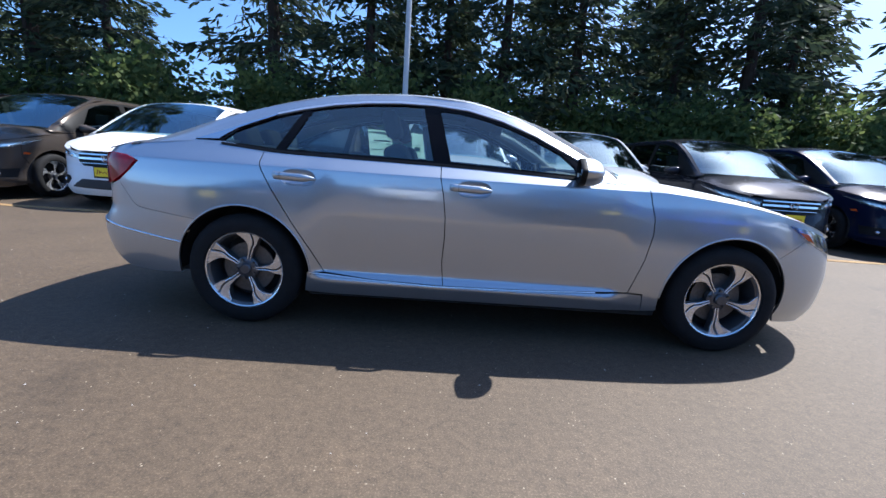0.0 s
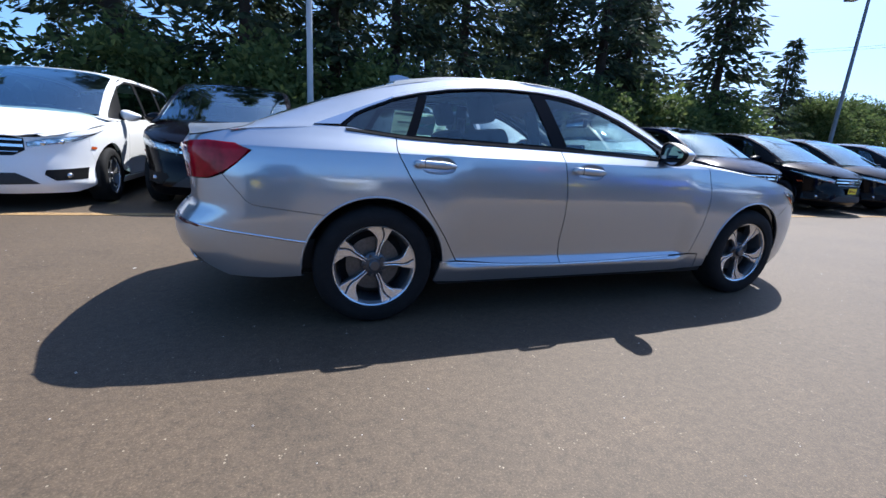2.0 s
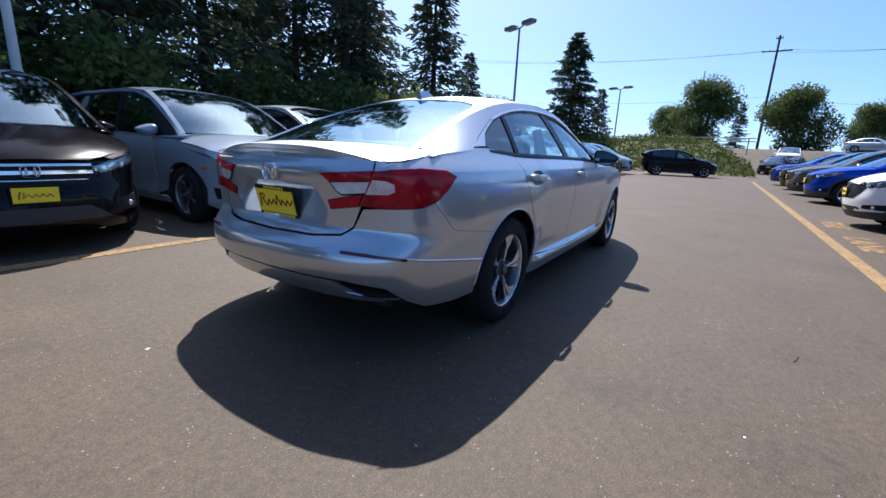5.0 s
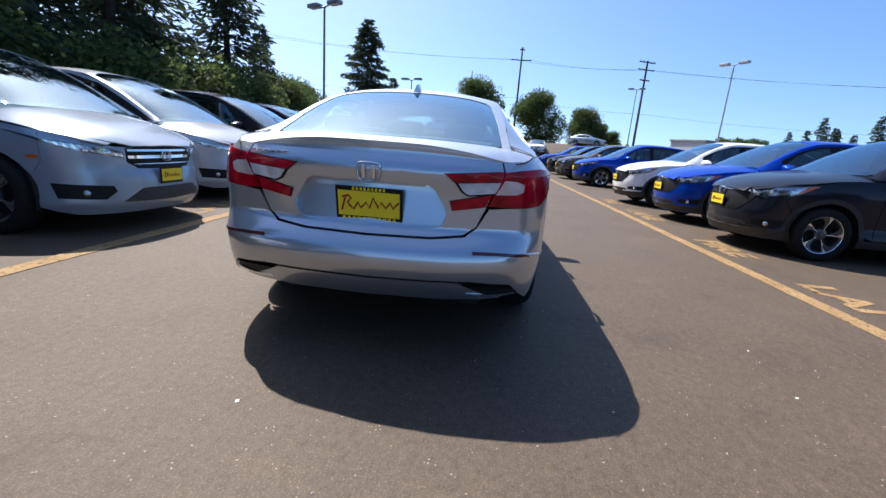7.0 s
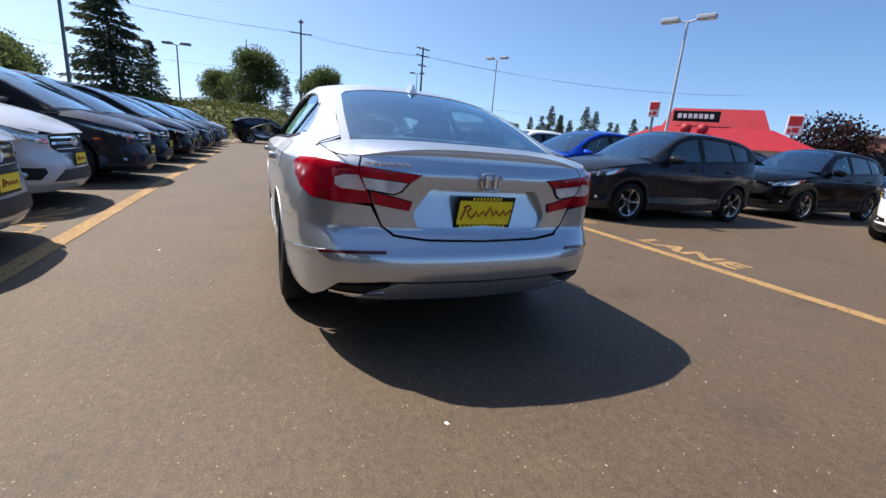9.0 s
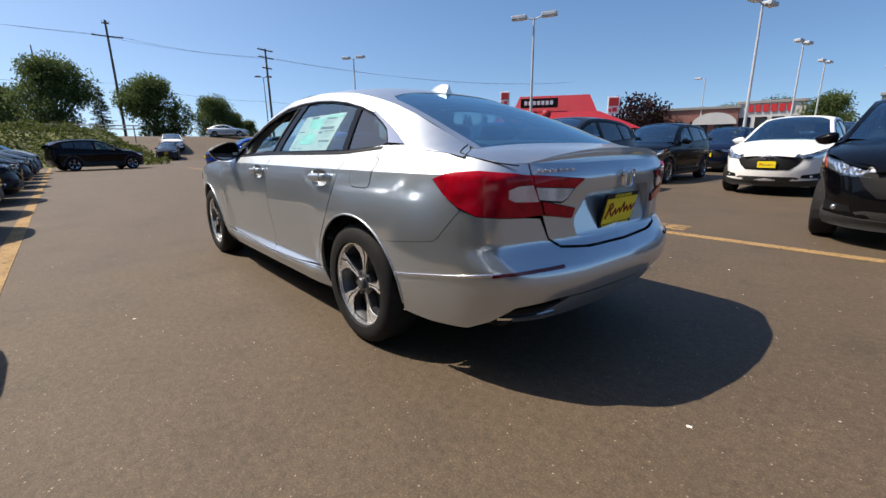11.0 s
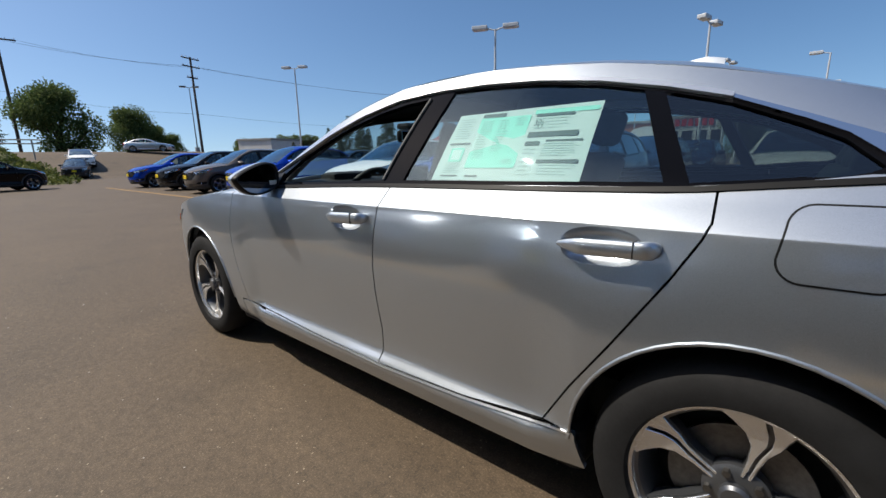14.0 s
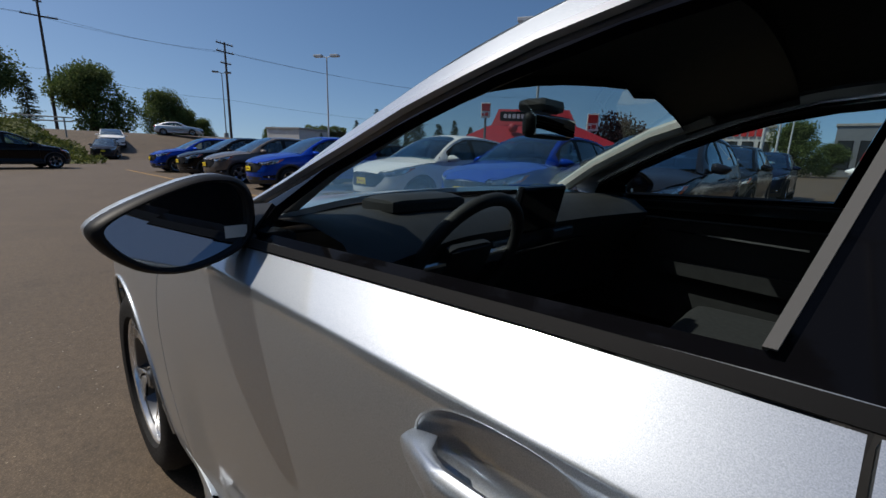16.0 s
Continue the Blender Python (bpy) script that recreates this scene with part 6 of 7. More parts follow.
DASH = varied(material("grey_dashboard", (0.07, 0.072, 0.07), 0.7), (0.07, 0.072, 0.07), 12, 0.3)
LAMP_DARK = material("lamp_inside", (0.10, 0.10, 0.11), 0.2, 0.5, 0.8)
COLOURS = {
    "white": (0.86, 0.86, 0.85), "black": (0.002, 0.002, 0.003), "bronze": (0.085, 0.07, 0.058), "grey": (0.022, 0.025, 0.034), "silver": (0.50, 0.53, 0.57),
    "blue": (0.005, 0.055, 0.42), "navy": (0.005, 0.010, 0.032), "steel": (0.34, 0.40, 0.47), "maroon": (0.003, 0.002, 0.003), "taupe": (0.16, 0.14, 0.125)}
van = build_row_car("minivan", VAN, 3.0, 0.345, (2.36, 1.30, 0.22), {"screen": (1.80, 3.05), "side": [(-0.95, 0.12, 0.06, 0.02), (0.25, 1.22, 0.02, -0.02), (1.32, 2.45, 0.02, -0.36)], "mirror": (2.42, 0.87, 1.10), "seats": (1.35, 0.35)}, 0.66, False, 0.235)
cross = build_row_car("crossover", CROSS, 2.61, 0.325, (2.08, 1.02, 0.08), {"screen": (1.28, 2.28), "side": [(-0.30, 0.10, -0.02, 0.06), (0.16, 0.94, 0.03, -0.02), (1.04, 1.90, 0.02, -0.30)], "mirror": (1.82, 0.76, 1.06), "seats": (1.0, 0.15)}, 0.68, True, 0.222)


def park(proto, m, colour, label, group="", first=False):
    ob = proto if first else copy_thing(proto, m)
    if first:
        ob.matrix_basis = m
    for c in ob.children_recursive:
        c.color = (*COLOURS[colour], 0.0 if colour in ("white", "black", "maroon", "navy") else 0.35)
    tagged(ob, label, "minivan" if proto is van else "crossover", group)
    return ob


FACE_S, FACE_N = -90, 90
van_row = [(-6.0, 0.0, "bronze"), (-3.62, 0.0, "white"), (-1.22, 0.05, "maroon"), (1.22, 0.0, "steel"), (3.70, 0.30, "silver"), (6.15, 0.05, "grey"), (8.6, 0.15, "navy"), (11.0, 0.0, "black"), (13.4, 0.1, "black"), (15.8, 0.0, "grey"), (18.2, 0.1, "grey"), (20.6, 0.0, "navy"), (23.0, 0.1, "bronze"), (25.4, 0.0, "steel"), (-8.4, 0.1, "black"), (-10.8, 0.0, "silver")]
for k, (x, back, c) in enumerate(van_row):
    park(van, pose(x, 2.68 + back + 3.95, 0, 0, 0, FACE_S + (0.8 if k % 2 else -0.6)), c, {"bronze": "dark bronze", "steel": "pale steel-blue", "silver": "silver", "taupe": "brown-grey", "maroon": "near-black"}.get(c, c) + " minivan parked nose out with a yellow dealer plate", "minivans in the north row", k == 0)
cross_row = [(3.28, 0.0, "grey"), (5.55, 0.05, "blue"), (8.0, 0.0, "white"), (13.6, 0.1, "blue"), (16.8, 0.0, "taupe"), (20.2, 0.1, "black"), (24.0, 0.05, "blue")]
for k, (x, back, c) in enumerate(cross_row):
    park(cross, pose(x, -3.80 - back - 3.45, 0, 0, 0, FACE_N + (0.7 if k % 2 else -0.5)), c, {"grey": "dark grey", "taupe": "brown-grey", "blue": "bright blue"}.get(c, c) + " crossover parked nose out with a yellow dealer plate", "crossovers in the south row", k == 0)
for x, y, a, c in ((0.15, -8.2, 90, "white"), (3.4, -9.0, 90, "black"), (-2.02, -3.64, 92, "black"), (6.2, -9.4, 90, "grey"), (0.2, -13.6, 90, "grey"), (0.15, -19.2, 90, "white"), (3.3, -15.0, 90, "navy"), (6.2, -15.2, 90, "silver"), (-3.4, -11.0, 90, "maroon"), (-3.3, -16.5, 90, "taupe"), (9.2, -10.0, 90, "navy"), (12.2, -10.2, 90, "silver"), (15.4, -10.0, 90, "grey"), (18.4, -10.2, 90, "black")):
    park(cross, pose(x, y, 0, 0, 0, a) @ pose(-3.45, 0, 0), c, {"grey": "dark grey", "taupe": "brown-grey", "maroon": "near-black"}.get(c, c) + " crossover standing further back on the lot", "crossovers further back")
park(cross, pose(27.7, 1.75, 0, 0, 0, -74), "maroon", "black crossover standing across the end of the drive")
park(cross, pose(46.6, -5.9, 0.05, 0, 0, 166), "grey", "dark grey crossover at the far end of the drive")
park(van, pose(52.5, -7.2, 0.75, 0, -3, 172), "white", "white van behind the crossover at the far end of the drive")


# ---- trees ----
def foliage(name, dark, light, through_light=0.3):
    m = material(name, dark, 0.75, spec=0.2)
    nt = m.node_tree
    geo = nt.nodes.new("ShaderNodeNewGeometry")
    col = ramp(m, geo.outputs["Random Per Island"], ((0.0, dark), (0.7, tuple((a + b) / 2 for a, b in zip(dark, light))), (1.0, light)))
    nt.links.new(col, bsdf(m).inputs["Base Color"])
    tl, mx = nt.nodes.new("ShaderNodeBsdfTranslucent"), nt.nodes.new("ShaderNodeMixShader")
    nt.links.new(col, tl.inputs[0])
    mx.inputs[0].default_value = through_light
    nt.links.new(bsdf(m).outputs[0], mx.inputs[1])
    nt.links.new(tl.outputs[0], mx.inputs[2])
    nt.links.new(mx.outputs[0], nt.nodes["Material Output"].inputs[0])
    return m


NEEDLES = foliage("needles", (0.030, 0.048, 0.032), (0.095, 0.12, 0.058), 0.36)
LEAVES = foliage("leaves", (0.055, 0.092, 0.030), (0.17, 0.21, 0.07), 0.45)
SCRUB = foliage("scrub", (0.05, 0.075, 0.018), (0.16, 0.17, 0.05), 0.3)
PURPLE = foliage("purple_leaves", (0.022, 0.010, 0.012), (0.05, 0.022, 0.022), 0.25)
BARK = varied(material("bark", (0.045, 0.033, 0.025), 0.95), (0.045, 0.033, 0.025), 3, 0.4)
DRY_GRASS = varied(material("dry_grass", (0.12, 0.13, 0.045), 0.95), (0.12, 0.13, 0.045), 1.5, 0.4)


def spray(vs, fs, at, way, length, width, rng):
    """One small kite-shaped spray of leaves."""
    side = way.cross(Vector((rng.uniform(-1, 1), rng.uniform(-1, 1), rng.uniform(-0.2, 1)))).normalized() * width / 2
    n = len(vs)
    mid = at + way * length * 0.45
    vs += [tuple(at), tuple(mid + side), tuple(at + way * length), tuple(mid - side)]
    fs.append((n, n + 1, n + 2, n + 3))


def build_conifer(height, spread, seed, low=1.2, dense=1.0):
    rng = random.Random(seed)
    tree = new("conifer")
    bm = bmesh.new()
    rod(bm, (0, 0, 0), (0, 0, height * 0.97), height * 0.018 + 0.05, 0.02, 9)
    limbs = bmesh.new()
    vs, fs = [], []
    z = low
    while z < height * 0.985:
        f = (z - low) / (height - low)
        reach = spread * (1 - f) ** 0.8 + 0.18
        for _ in range(4):
            a, r = rng.uniform(0, 2 * math.pi), reach * rng.uniform(0.5, 1.15)
            out = Vector((math.cos(a), math.sin(a), 0))
            across = Vector((-out.y, out.x, 0))
            droop = rng.uniform(-0.30, 0.02)
            root = Vector((0, 0, z + rng.uniform(-0.1, 0.1)))
            tip = root + out * r + Vector((0, 0, r * droop))
            if r > 1.2:
                rod(limbs, tuple(root), tuple(root.lerp(tip, 0.85)), 0.035, 0.008, 4)
            n = int((16 + 38 * r) * dense)
            for k in range(n):
                t = rng.uniform(0.10, 1.0)
                lay = 0.42 * r * (0.25 + math.sin(math.pi * min(1, t * 0.95)) ** 0.8)
                p = root.lerp(tip, t) + across * rng.uniform(-lay, lay) + Vector((0, 0, rng.gauss(-0.07, 0.07)))
                w = (out * rng.uniform(0.3, 1.0) + across * rng.uniform(-0.8, 0.8) + Vector((0, 0, rng.uniform(-0.75, 0.05)))).normalized()
                spray(vs, fs, p, w, rng.uniform(0.30, 0.70), rng.uniform(0.08, 0.20), rng)
        z += rng.uniform(0.30, 0.52) * (0.55 + 0.6 * (1 - f))
    part("trunk", bm, BARK, tree)
    tagged(part("limb", limbs, BARK, tree), kind="stuff")
    link_mesh("crown", vs, fs, NEEDLES, tree, "drooping dark green needle boughs", smooth=False)
    return tree


def build_leaf_tree(height, spread, seed, mat, leaf=0.3, lobes=16, each=170, stem=0.25):
    rng = random.Random(seed)
    tree = new("leaf_tree")
    bm = bmesh.new()
    rod(bm, (0, 0, 0), (0, 0, height * stem), height * 0.03, height * 0.022, 9)
    vs, fs = [], []
    for k in range(lobes):
        a, f = rng.uniform(0, 2 * math.pi), rng.uniform(0, 1)
        zc = height * (stem + (0.95 - stem) * f)
        rr = spread * math.sqrt(max(0.05, 1 - (2 * f - 0.85) ** 2)) * rng.uniform(0.35, 0.8)
        c = Vector((math.cos(a) * rr, math.sin(a) * rr, min(zc, height * 0.86)))
        rod(bm, (0, 0, height * stem * rng.uniform(0.6, 1)), tuple(c), height * 0.012, 0.01, 5)
        size = spread * rng.uniform(0.28, 0.46)
        for _ in range(each):
            d = Vector((rng.gauss(0, 1), rng.gauss(0, 1), rng.gauss(0, 0.8))).normalized()
            p = c + d * size * rng.uniform(0.45, 1.08)
            w = (d + Vector((rng.uniform(-1, 1), rng.uniform(-1, 1), rng.uniform(-1.2, 0.6)))).normalized()
            spray(vs, fs, p, w, leaf * rng.uniform(0.6, 1.3), leaf * rng.uniform(0.4, 0.8), rng)
    part("trunk", bm, BARK, tree)
    link_mesh("crown", vs, fs, mat, tree, "uneven leafy crown", smooth=False)
    return tree


firs = [build_conifer(15.5, 3.9, 3, 1.0, 0.44), build_conifer(13.0, 3.3, 11, 0.8, 0.46), build_conifer(17.5, 4.4, 23, 1.6, 0.40)]
broad_fir = build_conifer(12.9, 4.4, 31, 0.4, 0.8)
placed = set()


def plant(proto, x, y, size, turn, label, category="tree", group="", z=0.0):
    m = pose(x, y, z, 0, 0, turn) @ Matrix.Diagonal((1, 1, 1, 1))
    if proto.name in placed:
        ob = copy_thing(proto, m)
    else:
        ob, _ = proto, placed.add(proto.name)
        ob.matrix_basis = m
    ob.scale = (size, size, size)
    return tagged(ob, label, category, group)


rng = random.Random(5)
for k in range(17):
    x = -27 + 2.75 * k + rng.uniform(-0.6, 0.6)
    if not -8.3 < x < -5.4:
        plant(firs[k % 3], x, 12.6 + rng.uniform(-0.8, 0.8), rng.uniform(0.70, 0.88), rng.uniform(0, 360), "tall dark fir in the tree belt behind the parked row", "conifer", "firs in the tree belt")
for k in range(14):
    x = -30 + 3.5 * k + rng.uniform(-0.9, 0.9)
    plant(firs[(k + 1) % 3], x, 17.2 + rng.uniform(-1.2, 1.2), rng.uniform(0.36, 0.46) if -16 < x < -4 else rng.uniform(0.55, 0.8), rng.uniform(0, 360), "tall dark fir in the tree belt behind the parked row", "conifer", "firs in the tree belt")
bush = build_leaf_tree(3.6, 2.1, 41, LEAVES, 0.22, 22, 260, 0.12)
for k in range(13):
    plant(bush, -25 + 3.4 * k + rng.uniform(-0.6, 0.6), 10.4 + rng.uniform(-0.4, 0.4), rng.uniform(0.7, 1.05), rng.uniform(0, 360), "leafy shrub under the firs", "shrub", "shrubs under the firs")
plant(broad_fir, 43.0, 12.2, 1.0, 40, "lone tall fir beyond the end of the row", "conifer")
plant(firs[1], 46.5, 10.2, 0.62, 140, "slim fir beside the lone tall fir", "conifer")
plant(firs[1], 68, -2.7, 0.47, 30, "small dark fir among the leaf trees", "conifer", z=2.5)
plant(firs[1], 26.5, 15.0, 0.62, 80, "small fir behind the end of the row", "conifer")
round_tree = build_leaf_tree(9.2, 4.4, 7, LEAVES, 0.30, 44, 420, 0.16)
for x, y, sz, turn, z in ((73.5, -9.3, 1.06, 130, 1.2), (72, -16.6, 0.74, 20, 1.8), (66, 1.6, 0.95, 10, 2.5), (80, 7.0, 0.8, 70, 2.0), (74, -19.8, 0.50, 200, 2.0), (75, -22.6, 0.42, 80, 1.6), (88, -39.5, 0.55, 20, 0.4), (90, -45, 0.5, 250, 0.4), (30, 15.5, 0.55, 33, 0), (34, 16.5, 0.6, 93, 0), (38, 17.0, 0.52, 183, 0), (42, 19.0, 0.66, 283, 0)):
    plant(round_tree, x, y, sz, turn, "rounded green leaf tree beyond the lot", "tree", "leaf trees beyond the lot", z)
for x, y, sz, turn in ((52, -41, 0.42, 5), (55, -39, 0.36, 75), (50, -44, 0.45, 145), (47.5, -46.5, 0.38, 215), (44, -50, 0.36, 300), (60, -34, 0.3, 12), (40, -55, 0.4, 44), (72, -49, 0.42, 15), (71, -51, 0.5, 66), (69.8, -52.2, 0.55, 120), (68.6, -53.6, 0.5, 170), (67.2, -55, 0.55, 222), (66, -56.6, 0.44, 280), (64.4, -58.6, 0.52, 330), (61, -61, 0.4, 35), (59, -63, 0.52, 90)):
    plant(firs[(turn // 7) % 3], x, y, sz, turn, "small dark fir on the far skyline", "conifer", "firs on the far skyline")
purple = build_leaf_tree(6.2, 4.6, 19, PURPLE, 0.36, 30, 260, 0.12)
plant(purple, 23.3, -53, 1.0, 0, "broad purple-leaved tree beyond the lot")
for x, y, sz, turn in ((17, -66, 0.62, 0), (21, -68, 0.6, 60), (12.5, -70, 0.7, 160), (5.6, -58, 0.62, 20), (3.0, -64, 0.4, 250), (26, -66, 0.6, 90), (-3.5, -44, 0.36, 130)):
    plant(round_tree, x, y, sz, turn, "green leaf tree behind the far buildings", "tree", "leaf trees behind the far buildings")


def build_bank():
    """The grassy bank with scrub at the far end, and the road rail on top of it."""
    bm = bmesh.new()
    nx, ny = 10, 20
    grid = []
    for j in range(ny + 1):
        y = -4.0 + 22.5 * j / ny
        f = min(1, j / 3)
        grid.append([bm.verts.new((33 + 14 * i / nx, y, 2.3 * f * (min(1, i / 5) ** 1.4) + 0.12 * math.sin(i * 2.1 + j * 1.3) - (0.25 if i == 0 or j == 0 else 0))) for i in range(nx + 1)])
    for j in range(ny):
        for i in range(nx):
            bm.faces.new((grid[j][i], grid[j][i + 1], grid[j + 1][i + 1], grid[j + 1][i]))
    tagged(part("bank", bm, DRY_GRASS, smooth=True), "grassy bank at the far end of the lot", "bank", kind="structure")
    rng = random.Random(8)
    vs, fs = [], []
    for k in range(15000):
        y, u = rng.uniform(-3.8, 18), rng.uniform(0.02, 1)
        f = min(1, (y + 4.0) / 3.4)
        z = 2.3 * f * min(1, u * 2) ** 1.4
        hump = 0.55 + 0.5 * math.sin(y * 1.7 + 3 * u) * math.sin(u * 7 + y)
        p = Vector((33 + 14 * u, y, z + rng.uniform(0, 1) * hump * 0.9))
        w = Vector((rng.uniform(-1, 1), rng.uniform(-1, 1), rng.uniform(-0.3, 1))).normalized()
        spray(vs, fs, p, w, rng.uniform(0.16, 0.36), rng.uniform(0.08, 0.16), rng)
    tagged(link_mesh("scrub", vs, fs, SCRUB, smooth=False), "yellow-green scrub growing over the bank", "scrub", kind="stuff")
    rail = new("road_rail")
    tagged(rail, "grey metal road rail along the top of the bank", "guard rail")
    for z in (2.75, 3.05):
        bm = bmesh.new()
        rod(bm, (47, 22, z), (47, -4, z + 0.1), 0.05, n=6)
        part("rail", bm, CONCRETE, rail)
    for k in range(11):
        bm = bmesh.new()
        box(bm, 46.95, 47.05, 21.5 - 2.5 * k, 21.6 - 2.5 * k, 1.6, 3.15, 0.01)
        part("post", bm, CONCRETE, rail)


CONCRETE = varied(material("weathered_concrete", (0.30, 0.29, 0.27), 0.9), (0.30, 0.29, 0.27), 2, 0.2)
POLE_WHITE = varied(material("pale_pole", (0.46, 0.48, 0.50), 0.5), (0.46, 0.48, 0.50), 3, 0.12)
POLE_DARK = varied(material("grey_pole", (0.20, 0.21, 0.22), 0.55, 0.4), (0.20, 0.21, 0.22), 3, 0.15)
TIMBER = varied(material("pole_timber", (0.075, 0.06, 0.05), 0.9), (0.075, 0.06, 0.05), 4, 0.3)
LAMP_GLASS = material("lamp_glass", (0.75, 0.77, 0.78), 0.25)
BLACK_WIRE = material("black_wire", (0.015, 0.015, 0.016), 0.6)


def lamp_post(x, y, top, heads=2, turn=0.0, pale=True, z=0.0, r=0.075):
    mat = POLE_WHITE if pale else POLE_DARK
    post = new("lamp_post")
    post.matrix_basis = pose(x, y, z, 0, 0, turn)
    bm = bmesh.new()
    rod(bm, (0, 0, 0.5), (0, 0, top - 0.1), r, r * 0.62, 12)
    part("pole", bm, mat, post)
    bm = bmesh.new()
    rod(bm, (0, 0, 0), (0, 0, 0.55), 0.28, 0.26, 16)
    part("footing", bm, CONCRETE, post, "round concrete footing")
    for sg in (1, -1)[:heads]:
        bm = bmesh.new()
        rod(bm, (0, 0, top - 0.14), (sg * 0.45, 0, top - 0.02), 0.035, n=8)
        part("arm", bm, mat, post)
        bm = bmesh.new()
        box(bm, sg * 0.72 - 0.36, sg * 0.72 + 0.36, -0.19, 0.19, top - 0.09, top + 0.09, 0.04)
        head = part("lamp_head", bm, mat, post)
        bm = bmesh.new()
        box(bm, sg * 0.72 - 0.28, sg * 0.72 + 0.28, -0.14, 0.14, top - 0.105, top - 0.088, 0.005)
        part("lens", bm, LAMP_GLASS, head, "flat lamp lens")
    return tagged(post, ("pale" if pale else "grey") + " metal lamp post with %s flat lamp head%s" % (("two", "s") if heads == 2 else ("one", "")), "lamp post", "lamp posts of the lot")


for a in ((0.03, 8.13, 11.5, 2, 0, True), (18.7, 7.65, 7.1, 2, 60, False), (40.0, 7.0, 7.0, 2, 70, False), (11.8, -16.1, 7.0, 2, 25, True), (33, -18.6, 8.6, 2, 30, True), (60, -20.4, 7.9, 2, 60, False, 2.5), (4.1, -22.2, 7.0, 2, 80, True), (5.15, -37.3, 7.6, 2, 80, True), (5.3, -47.4, 7.5, 2, 80, True), (-0.1, -38.5, 5.6, 2, 0, True), (-0.4, -37.2, 7.4, 1, 0, True), (16.8, -55, 8.2, 1, 0, True)):
    lamp_post(*a)


def utility_pole(x, y, top, turn, arms, z=0.0):
    pole = new("utility_pole")
    pole.matrix_basis = pose(x, y, z, 0, 0, turn)
    bm = bmesh.new()
    rod(bm, (0, 0, 0), (0, 0, top), 0.19, 0.12, 12)
    part("pole", bm, TIMBER, pole)
    for h, w in arms:
        bm = bmesh.new()
        box(bm, -0.07, 0.07, -w, w, top - h - 0.07, top - h + 0.07, 0.01)
        arm = part("crossarm", bm, TIMBER, pole)
        for k in (-0.9, -0.45, 0.45, 0.9):
            bm = bmesh.new()
            rod(bm, (0, w * k, top - h + 0.07), (0, w * k, top - h + 0.28), 0.05, 0.03, 8)
            part("insulator", bm, LAMP_GLASS, arm, "pale insulator")
    return tagged(pole, "weathered timber utility pole with crossarms", "utility pole", "utility poles along the road")


utility_pole(74, -5.4, 17.2, 0, ((0.4, 0.4), (2.0, 1.7)), 0.6)
utility_pole(64, -22.5, 14.2, 20, ((0.2, 1.3), (1.2, 1.3), (2.6, 0.8)), 0.6)
bm = bmesh.new()
rod(bm, (71, 2.5, 0), (71, 2.5, 13.2), 0.12, 0.07, 8)
tagged(part("flag_pole", bm, POLE_DARK), "thin grey mast beyond the bank", "mast")


def wire(a, b, sag, r=0.017):
    bm = bmesh.new()
    a, b = Vector(a), Vector(b)
    pts = [a.lerp(b, k / 12) - Vector((0, 0, sag * 4 * (k / 12) * (1 - k / 12))) for k in range(13)]
    rings = [[bm.verts.new(p + Vector((0, r * math.cos(c), r * math.sin(c)))) if abs(b.x - a.x) > abs(b.y - a.y) else bm.verts.new(p + Vector((r * math.cos(c), 0, r * math.sin(c)))) for c in (0.8, 2.4, 3.9, 5.5)] for p in pts]
    for p, q in zip(rings, rings[1:]):
        for k in range(4):
            bm.faces.new((p[k], p[(k + 1) % 4], q[(k + 1) % 4], q[k]))
    tagged(part("overhead_wire", bm, BLACK_WIRE), "thin black wire hung between the utility poles", "wire", "overhead wires")


for dy, h in ((-1.5, 15.9), (1.5, 15.9), (0, 9.9)):
    wire((74, -5.4 + dy, h), (64, -22.5 + dy * 0.8, h - 2.3), 0.5)
    wire((74, -5.4 + dy, h), (60, 45 + dy, h), 1.2)
    wire((64, -22.5 + dy * 0.8, h - 2.3), (56, -90, h - 1), 1.6)
build_bank()


# ---- far buildings ----
RED_ROOF = varied(material("red_roof", (0.30, 0.006, 0.018), 0.6), (0.30, 0.006, 0.018), 1.2, 0.12)
BRICK = varied(material("brick_wall", (0.28, 0.13, 0.10), 0.9), (0.28, 0.13, 0.10), 2.5, 0.2)
STUCCO = varied(material("pale_wall", (0.62, 0.61, 0.58), 0.85), (0.62, 0.61, 0.58), 1.5, 0.08)
SHOP_GLASS = material("shop_glass", (0.03, 0.035, 0.04), 0.06)
SIGN_RED = material("sign_red", (0.55, 0.03, 0.03), 0.5)
WHITE_SIGN = material("sign_white", (0.8, 0.8, 0.8), 0.5)


